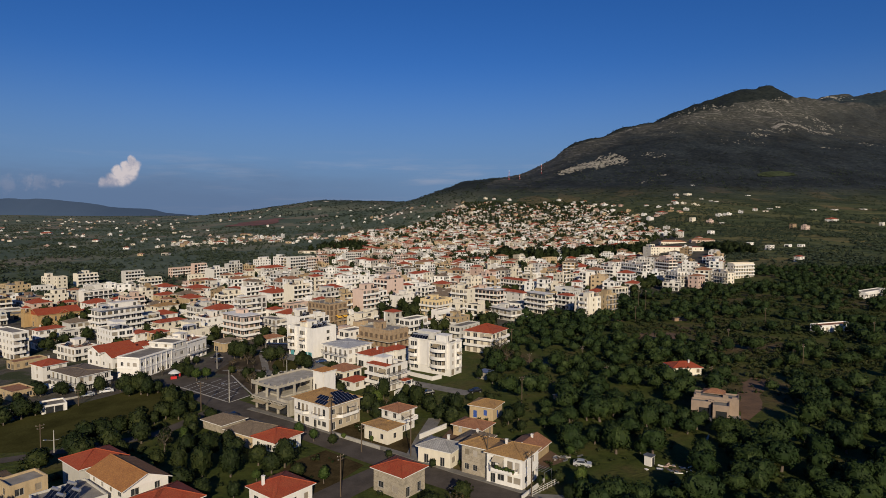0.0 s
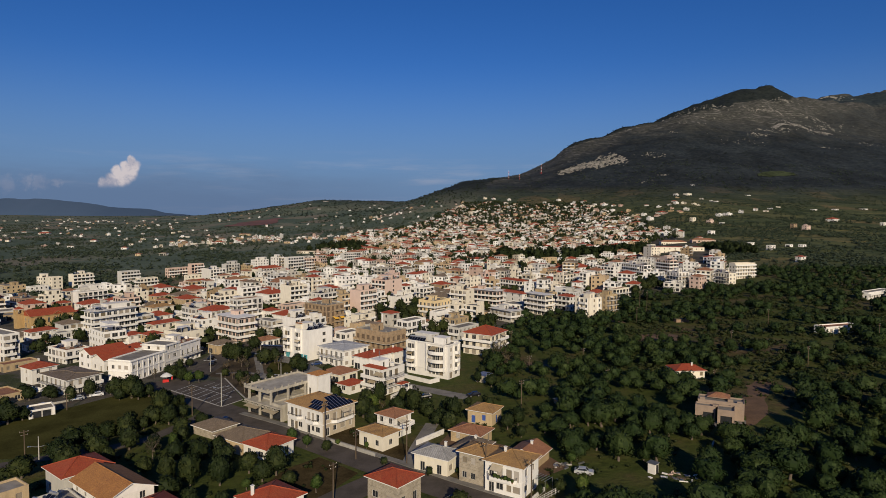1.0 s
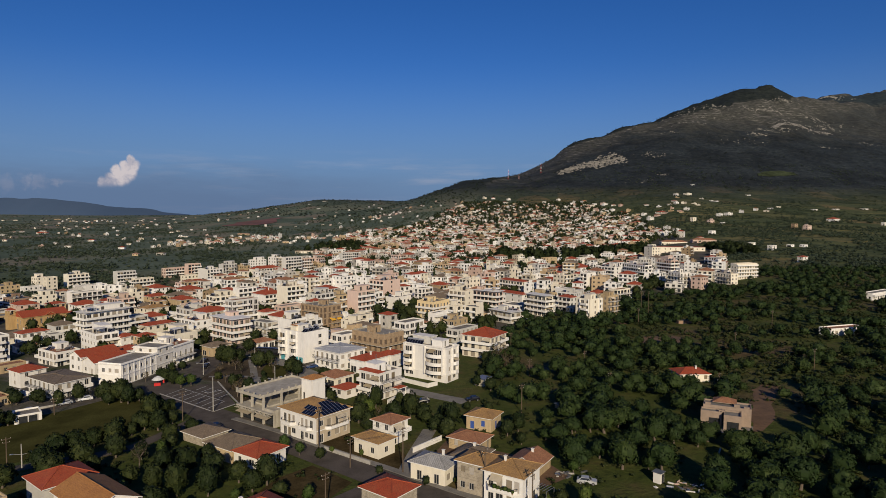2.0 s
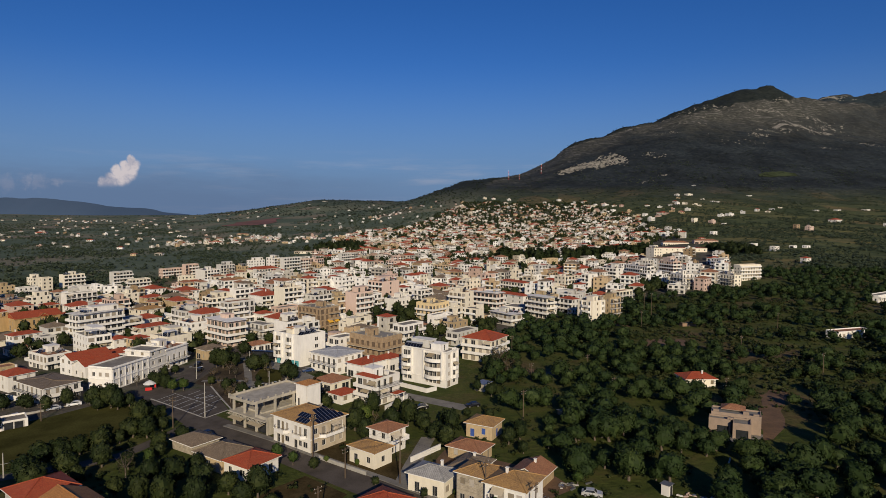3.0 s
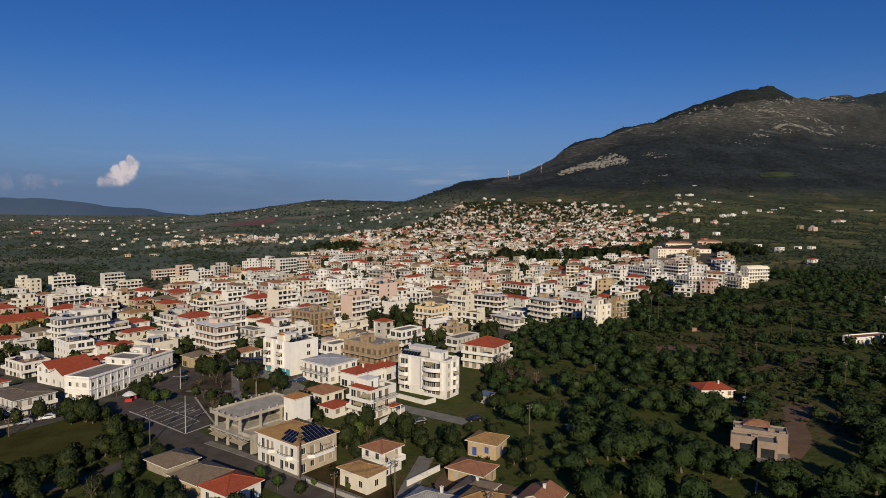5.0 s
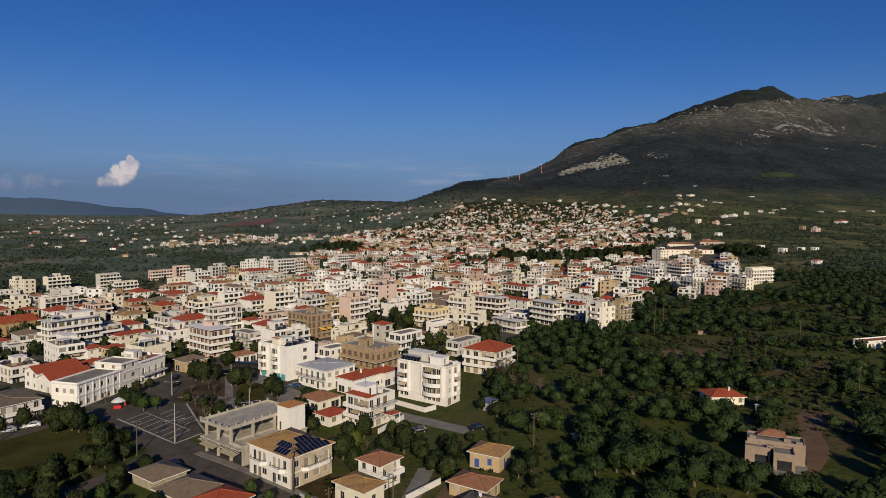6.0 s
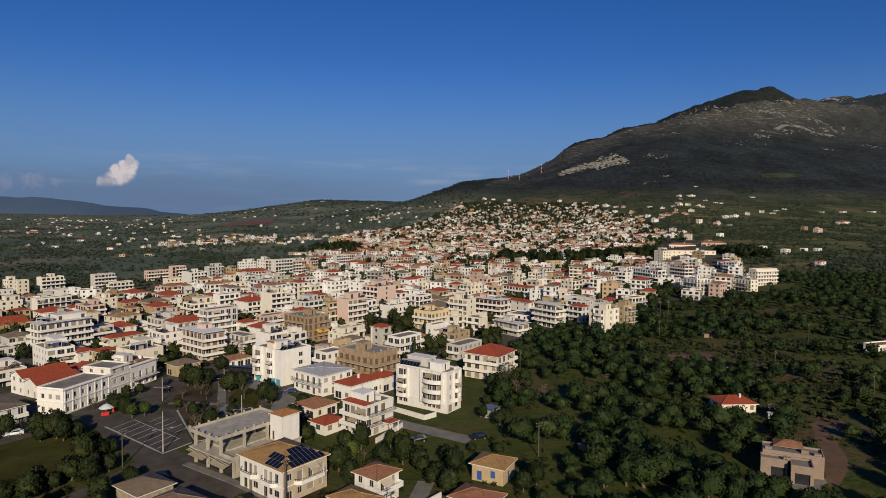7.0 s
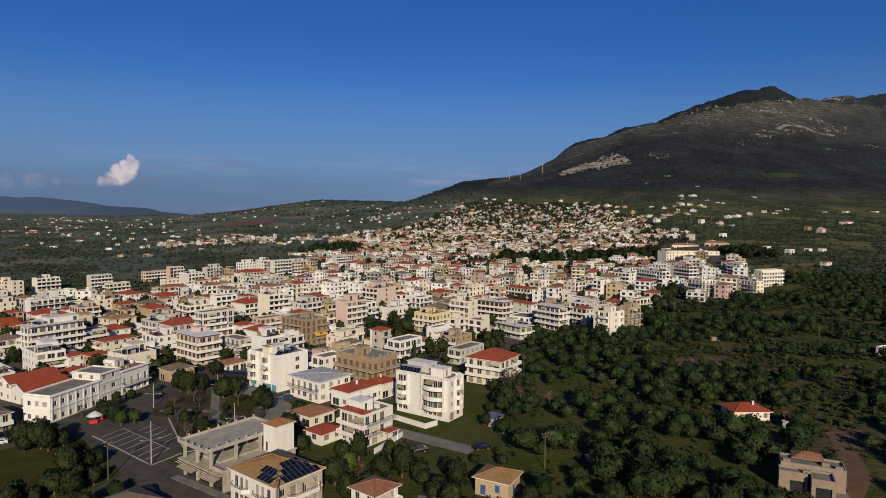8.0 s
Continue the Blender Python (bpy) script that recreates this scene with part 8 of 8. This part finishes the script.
def utility_pole(x, y, high, rot=0):
    t = thing("utility_pole", x, y, rot, "dark wooden utility pole with crossarms", "utility pole", "utility poles")
    s = Shape()
    s.tube((0, 0, -0.3), (0, 0, high), 0.15, 0.1, 8)
    part("post", (s, WOODPOLE), t)
    for k, z in enumerate((high - 0.4, high - 1.1)):
        a = Shape()
        a.box(-0.9 + 0.2 * k, -0.06, z - 0.06, 0.9 - 0.2 * k, 0.06, z + 0.06)
        arm = part("crossarm", (a, WOODPOLE), t)
        for px in (-0.8 + 0.2 * k, 0, 0.8 - 0.2 * k):
            i = Shape()
            i.tube((px, 0, z + 0.06), (px, 0, z + 0.2), 0.04, 0.03, 6)
            part("insulator", (i, TRIM), arm)
    return Vector((x, y, ground(x, y) + high - 0.2))


def wire(a, b, sag=0.7):
    cu = bpy.data.curves.new("cable", "CURVE")
    cu.dimensions, cu.bevel_depth, cu.bevel_resolution = "3D", 0.012, 0
    sp = cu.splines.new("POLY")
    sp.points.add(12)
    for i in range(13):
        f = i / 12
        p = a.lerp(b, f)
        sp.points[i].co = (p.x, p.y, p.z - sag * 4 * f * (1 - f), 1)
    cu.materials.append(DARKMETAL)
    tagged(new("cable", cu), "thin dark overhead cable between poles", "cable", "overhead cables")


lamp_post(-62.5, 181.0, 9.5, 30)
lamp_post(-91, 144.3, 5.5, 20)
lamp_post(-49.5, 196.5, 8.5, 30)
lamp_post(-66, 231, 7, 40)
lamp_post(-81, 222, 7, 10)
lamp_post(-58, 247, 7, 10)
utility_pole(-67.7, 173.1, 8.2, 20)
utility_pole(-92.3, 141.5, 8.0, 50)
P1 = utility_pole(-27.6, 153.0, 9.6, 50)
P2 = utility_pole(-7.1, 139.5, 9.8, 50)
P3 = utility_pole(9.4, 127.2, 10.0, 50)
P4 = utility_pole(17.5, 120.0, 9.0, 50)
utility_pole(-19.6, 119.2, 8.5, 50)
P6 = utility_pole(-18.6, 142.0, 6.5, 50)
for _a, _b in ((P1, P2), (P2, P3), (P3, P4), (P2, P6)):
    for _o in (-0.7, 0.0, 0.7):
        wire(_a + Vector((_o * 0.62, _o * 0.78, 0)), _b + Vector((_o * 0.62, _o * 0.78, 0)))
for _x, _y, _h in ((132.4, 228.6, 7.5), (185.9, 268.9, 9), (89.3, 206.8, 4.5), (30.5, 219, 6), (52, 232, 6), (23, 180, 8), (110, 352, 12), (114, 352, 12), (98, 318, 8), (160, 310, 8), (28, 255, 8), (54, 205, 5), (-108, 183, 5), (120, 262, 7)):
    utility_pole(_x, _y, _h, 30)


# ---- red and white kiosk parasol at the crossing ----
def parasol(x, y):
    t = thing("kiosk_parasol", x, y, 20, "white canopy parasol over a red kiosk", "parasol", "")
    t.scale = (0.78, 0.78, 0.85)
    s = Shape()
    s.tube((0, 0, 0), (0, 0, 2.6), 0.06, 0.06, 8)
    part("pole", (s, METAL), t)
    s = Shape()
    s.tube((0, 0, 2.3), (0, 0, 3.1), 2.6, 1.5, 10)
    s.tube((0, 0, 3.1), (0, 0, 3.6), 1.5, 0.2, 10)
    part("canopy", (s, WHITE_CANVAS), t)
    s = Shape()
    s.box(-1.5, -1.5, 0.0, 1.0, -0.5, 1.1)
    part("kiosk_counter", (s, RED_CANVAS), t, "bright red counter cloth")
    s = Shape()
    s.box(1.8, -0.8, 0.9, 2.4, -0.6, 2.1)
    part("side_banner", (s, RED_CANVAS), t, "red hanging banner")


parasol(-91.5, 211.0)


# ---- low walls, fences, sheds, junk ----
def garden_wall(pts, high, mat, label, thick=0.22):
    for (ax, ay), (bx, by) in zip(pts, pts[1:]):
        length = math.hypot(bx - ax, by - ay)
        s = Shape()
        z = min(ground(ax, ay), ground(bx, by)) - ground(ax, ay)
        s.box(0, -thick / 2, z - 0.4, length, thick / 2, high)
        s.box(-0.03, -thick / 2 - 0.04, high, length + 0.03, thick / 2 + 0.04, high + 0.07)
        ob = thing("garden_wall", ax, ay, math.degrees(math.atan2(by - ay, bx - ax)), label, "wall", "garden walls")
        part("masonry", (s, mat), ob)


garden_wall([(-13.5, 212.5), (-3.5, 204.2), (-0.5, 207.0)], 1.3, TRIM, "white plastered garden wall of the flats")
garden_wall([(-14.6, 187.0), (-9.0, 198.5)], 1.2, TRIM, "white plastered boundary wall")
garden_wall([(-5.5, 150.5), (1.0, 158.5)], 1.2, TRIM, "white plastered boundary wall")
garden_wall([(-26, 152), (-14.5, 143.5)], 0.8, KERB, "low pale kerb wall before the gardens")
garden_wall([(-135, 207), (-126, 203)], 1.6, TRIM, "white yard wall")
garden_wall([(-133, 174), (-122, 184), (-108, 197)], 0.9, KERB, "low stone wall beside the field")
garden_wall([(15.5, 118.5), (21, 126.5)], 0.7, TRIM, "low white yard wall")
garden_wall([(62, 146), (66, 153)], 0.6, KERB, "pale dry stone bank in the orchard")


def shed(x, y, rot, w, d, h, mat, roofmat, label):
    t = thing("shed", x, y, rot, label, "shed", "sheds")
    s = Shape()
    s.box(0, 0, -0.2, w, d, h)
    part("wall", (s, mat), t)
    r = Shape()
    r.box(-0.2, -0.25, h, w + 0.2, d + 0.25, h + 0.1)
    part("roof", (r, roofmat), t)
    dd = Shape()
    dd.box(w * 0.35, -0.03, 0, w * 0.35 + 0.9, -0.002, min(1.9, h - 0.2))
    part("door", (dd, DARKMETAL), t)
    FOOTPRINTS.append((x, y, rot, w, d))


shed(14.0, 205.5, 50, 4.5, 3.5, 2.3, CONCRETE, METAL, "grey shed with flat sheet roof")
shed(45.6, 134.5, 45, 1.6, 1.6, 2.2, TRIM, METAL, "small white water cabin in the orchard")
shed(34, 183, 30, 2.6, 2.0, 1.2, WALLS["brick"], METAL, "low reddish pump hut")
shed(52, 163, 20, 6, 3, 2.0, WALLS["grey"], METAL, "low grey sheet roofed shed among olives")
shed(89.0, 205.2, 30, 1.0, 1.0, 2.2, TRIM, TRIM, "small white standing tank cabin")
shed(118, 318, 10, 7, 3, 1.6, WALLS["brown"], ROOFS["old"], "brown low sheep shed in the orchard")


def junk(x, y, n, spread, mats, label):
    pick = random.Random(int(x * 10))
    t = thing("scrap_heap", x, y, 0, label, "scrap heap", "")
    for _ in range(n):
        s = Shape()
        a, b, c = pick.uniform(0.2, 0.9), pick.uniform(0.1, 0.3), pick.uniform(0.05, 0.3)
        s.box(-a, -b, 0, a, b, c)
        part("board", (s, pick.choice(mats)), t, m=Matrix.Translation((pick.gauss(0, spread), pick.gauss(0, spread * 0.6), 0.02)) @ Matrix.Rotation(pick.uniform(0, 3), 4, "Z") @ Matrix.Rotation(pick.uniform(-0.2, 0.2), 4, "X"))


junk(50.5, 133.5, 26, 2.0, [TRIM, METAL, WALLS["pink"], WOODPOLE], "heap of pale boards and scrap by the orchard")
junk(36.5, 186.5, 7, 0.9, [TRIM, METAL], "pale scrap beside the olive trees")
junk(104, 262, 12, 1.8, [TRIM, KERB], "pale stones and boards in a clearing")
junk(27, 139.5, 16, 1.5, [WOODPOLE, KERB, METAL], "timber and stones behind the white house")


# ---- masts on the ridge, far cloud ----
def mast(x, y, high):
    t = thing("radio_mast", x, y, 0, "red and white lattice radio mast on the ridge", "radio mast", "radio masts")
    for k in range(6):
        s = Shape()
        z0, z1 = high * k / 6, high * (k + 1) / 6
        r0, r1 = 2.2 * (1 - k / 7), 2.2 * (1 - (k + 1) / 7)
        q = [Vector((math.cos(a), math.sin(a), 0)) for a in (0.5, 2.6, 4.7)]
        for i in range(3):
            s.beam(tuple(q[i] * r0 + Vector((0, 0, z0 - (2 if k == 0 else 0)))), tuple(q[i] * r1 + Vector((0, 0, z1))), 0.13)
            s.beam(tuple(q[i] * r0 + Vector((0, 0, z0))), tuple(q[(i + 1) % 3] * r1 + Vector((0, 0, z1))), 0.08)
        part("mast_section", (s, RED_CANVAS if k % 2 == 0 else TRIM), t)


for _u, _y, _h in ((0.102, 2440, 36), (0.119, 2440, 22), (0.1535, 2480, 40)):
    mast(_u * _y, _y, _h)


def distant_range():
    """Blue mountains beyond the plain, with the haze put into their colour."""
    m, n, l, p = nodes_of("hazed_mountain")
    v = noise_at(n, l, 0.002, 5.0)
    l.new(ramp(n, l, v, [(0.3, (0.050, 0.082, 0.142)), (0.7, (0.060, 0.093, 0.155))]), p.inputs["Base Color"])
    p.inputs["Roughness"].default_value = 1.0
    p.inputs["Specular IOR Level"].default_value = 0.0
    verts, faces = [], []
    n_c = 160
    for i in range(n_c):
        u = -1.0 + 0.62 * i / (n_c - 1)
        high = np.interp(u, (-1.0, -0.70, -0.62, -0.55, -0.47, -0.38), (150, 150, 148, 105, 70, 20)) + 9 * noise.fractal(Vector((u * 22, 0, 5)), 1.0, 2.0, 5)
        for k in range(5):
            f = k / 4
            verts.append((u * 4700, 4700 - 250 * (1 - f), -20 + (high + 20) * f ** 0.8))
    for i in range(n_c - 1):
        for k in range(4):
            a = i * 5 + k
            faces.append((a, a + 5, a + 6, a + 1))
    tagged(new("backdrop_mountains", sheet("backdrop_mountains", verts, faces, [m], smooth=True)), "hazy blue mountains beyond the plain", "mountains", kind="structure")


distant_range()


# ---- bare limestone outcrops on the mountain ----
ROCK = plain("pale_limestone", (0.26, 0.245, 0.215), 0.95, vary=0.65, scale=0.08, fine=0.4)


def outcrops():
    pick = random.Random(21)
    s = Shape()

    def crag(x, y, size):
        z = ground(x, y)
        n = 7
        ring = []
        for k in range(n):
            a = 2 * math.pi * k / n
            r = size * pick.uniform(0.6, 1.2)
            ring.append((x + math.cos(a) * r * 2.4, y + math.sin(a) * r))
        tops = [(x + (q[0] - x) * 0.6, y + (q[1] - y) * 0.6 + size * 0.2, ground(*q) + size * pick.uniform(0.25, 0.7)) for q in ring]
        base = [(q[0], q[1], ground(*q) - 2) for q in ring]
        for k in range(n):
            j = (k + 1) % n
            s.quad(base[k], base[j], tops[j], tops[k])
            s.tri(tops[k], tops[j], (x, y, z + size * 0.5))
    # one long crag that climbs eastwards, then loose clusters: middle, spread along and across, how many, how large
    for _ in range(760):
        f = pick.random() ** 0.8
        crag(430 + 265 * f + pick.gauss(0, 8), 2385 + 95 * f + pick.gauss(0, 14 + 40 * f), pick.uniform(1.0, 4.2) * pick.uniform(0.6, 1.2))
    for x, y, along, across, num, big in ((1733, 3086, 55, 30, 70, 4.6), (1850, 3130, 45, 22, 40, 4.0), (1940, 3240, 60, 28, 36, 4.0), (1980, 3350, 60, 30, 30, 4.5), (1715, 3378, 50, 18, 42, 4.6), (1890, 3560, 40, 20, 26, 5.0), (1640, 3350, 45, 14, 22, 4.0),
                                          (1411, 2849, 26, 12, 26, 3.6), (1530, 2950, 40, 14, 26, 3.6), (1600, 3000, 30, 14, 22, 3.6), (792, 2466, 34, 18, 20, 3.0), (815, 2420, 18, 12, 16, 3.0), (1010, 2830, 20, 9, 12, 3.2), (1120, 2960, 50, 12, 16, 3.0),
                                          (1990, 2950, 70, 16, 24, 3.2), (1650, 2760, 40, 12, 12, 3.0), (1300, 2700, 60, 30, 14, 2.6), (1330, 3330, 90, 26, 44, 3.2), (1480, 3420, 80, 20, 36, 3.4), (1240, 3180, 90, 20, 34, 3.0), (2640, 4380, 60, 30, 40, 7.0),
                                          (640, 2060, 30, 8, 8, 2.6), (745, 2128, 18, 6, 8, 2.6), (-30, 1540, 22, 60, 60, 3.0), (-60, 1460, 18, 60, 50, 3.0)):
        for _ in range(int(num * 1.8)):
            crag(x + pick.gauss(0, along), y + pick.gauss(0, across), pick.uniform(0.25, 0.6) * big * pick.choice((1.0, 1.0, 1.0, 1.7)))
    tagged(new("rock_outcrops", s.mesh("rock_outcrops", ROCK)), "pale bare limestone crags on the slope", "rocks", kind="stuff")


outcrops()


def mountain_scrub():
    """Trees and bushes over the far slopes: thick on the crest, the foot and the hills, thin on the bald flank."""
    pick = random.Random(31)
    spots = []
    while len(spots) < 5200:
        y = pick.uniform(1900, 4050)
        u = pick.uniform(-0.74, 0.74)
        x, zz = u * y, ground(u * y, y)
        line = np.interp(u, (0.16, 0.285, 0.41, 0.52, 0.6, 0.7), (215, 405, 490, 470, 540, 530))
        top = np.interp(u, (0.0, 0.1, 0.2, 0.285, 0.355, 0.418, 0.481, 0.545, 0.562), (30, 225, 385, 472, 530, 602, 690, 700, 1000))
        thick = 0.9 if zz > top - 10 else 0.16 if zz > line else 0.55
        if u < 0 and zz < 40:
            thick = 0.25
        if -0.32 < u < -0.2 and 1650 < y < 2200:
            continue
        if pick.random() < thick and noise.noise(Vector((x / 110.0, y / 110.0, 7.0))) > -0.25 * thick - 0.02:
            spots.append((x, y, pick.uniform(0.6, 1.2) if zz > top - 10 else pick.uniform(0.4, 1.0)))
    far_leaves("mountain_scrub", spots, (91, 92, 93), 8, 1.0, 7, 6.6, 4.0, 0.1, SCRUBLEAF, "dark trees and bushes scattered over the mountain and far hills")


mountain_scrub()
patch("mountain_meadow", [(1075, 2160), (1110, 2150), (1160, 2165), (1215, 2180), (1222, 2205), (1175, 2222), (1120, 2212), (1085, 2190)], 1.5, MEADOW, "light green meadow on the mountain foot")
patch("mountain_scar", [(1545, 3000), (1580, 3012), (1612, 3035), (1668, 3052), (1664, 3072), (1618, 3062), (1570, 3042), (1540, 3018)], 2.0, ROCK, "pale bare scar of broken rock on the mountain")


# ---- yard fence of the corner house, coach at the square ----
def yard_fence(pts):
    t = thing("yard_fence", pts[0][0], pts[0][1], 0, "white tubular metal fence round a planted yard", "fence", "")
    org = Vector((pts[0][0], pts[0][1], ground(*pts[0])))
    for (ax, ay), (bx, by) in zip(pts, pts[1:]):
        a, b = Vector((ax, ay, ground(ax, ay))) - org, Vector((bx, by, ground(bx, by))) - org
        n = max(2, int((b - a).length / 1.2))
        for i in range(n + 1):
            p = a.lerp(b, i / n)
            s = Shape()
            s.tube(tuple(p - Vector((0, 0, 0.2))), tuple(p + Vector((0, 0, 1.25))), 0.04, 0.04, 6)
            part("post", (s, TRIM), t)
        for z in (0.35, 0.8, 1.2):
            s = Shape()
            s.beam(tuple(a + Vector((0, 0, z))), tuple(b + Vector((0, 0, z))), 0.03)
            part("rail", (s, TRIM), t)


yard_fence([(17.6, 119.6), (21.2, 123.2), (24.6, 126.6), (24.0, 129.5)])


def pergola(x, y, rot):
    t = thing("pergola", x, y, rot, "low metal pergola over a planted yard", "pergola", "")
    for px in (0, 2.6):
        for py in (0, 3.4):
            s = Shape()
            s.tube((px, py, -0.2), (px, py, 2.3), 0.05, 0.05, 6)
            part("post", (s, METAL), t)
    for k in range(6):
        s = Shape()
        s.box(-0.2, 0.05 + k * 0.66, 2.3, 2.8, 0.12 + k * 0.66, 2.38)
        part("slat", (s, METAL), t)


pergola(21.0, 125.6, 48)


def coach(x, y, rot):
    t = thing("coach", x, y, rot, "dark grey coach parked beside the square", "bus", "")
    s = Shape()
    prof = [(-1.2, 0.45), (-1.22, 1.4), (-1.1, 2.75), (-0.85, 3.0), (0.85, 3.0), (1.1, 2.75), (1.22, 1.4), (1.2, 0.45)]
    for (ay, az), (by, bz) in zip(prof, prof[1:] + prof[:1]):
        s.quad((-4.6, ay, az), (-4.6, by, bz), (4.6, by, bz), (4.6, ay, az))
    for x0 in (-4.6, 4.6):
        for k in range(1, 7):
            s.tri((x0, *prof[0]), (x0, *prof[k]), (x0, *prof[k + 1]))
    part("body", (s, CARPAINT["black"]), t)
    for sg in (-1, 1):
        for k in range(5):
            g = Shape()
            x0 = -4.2 + k * 1.7
            g.quad((x0, sg * 1.235, 1.5), (x0 + 1.5, sg * 1.235, 1.5), (x0 + 1.5, sg * 1.13, 2.6), (x0, sg * 1.13, 2.6))
            part("side_window", (g, GLASS), t)
        for wx in (-3.0, 2.6):
            w = Shape()
            w.tube((wx, sg * 1.0, 0.5), (wx, sg * 1.24, 0.5), 0.48, 0.48, 12)
            part("wheel", (w, RUBBER), t)
    g = Shape()
    g.quad((-4.62, -1.05, 1.3), (-4.62, 1.05, 1.3), (-4.62, 0.95, 2.7), (-4.62, -0.95, 2.7))
    part("windscreen", (g, GLASS), t)


coach(-66.5, 250.0, -12)
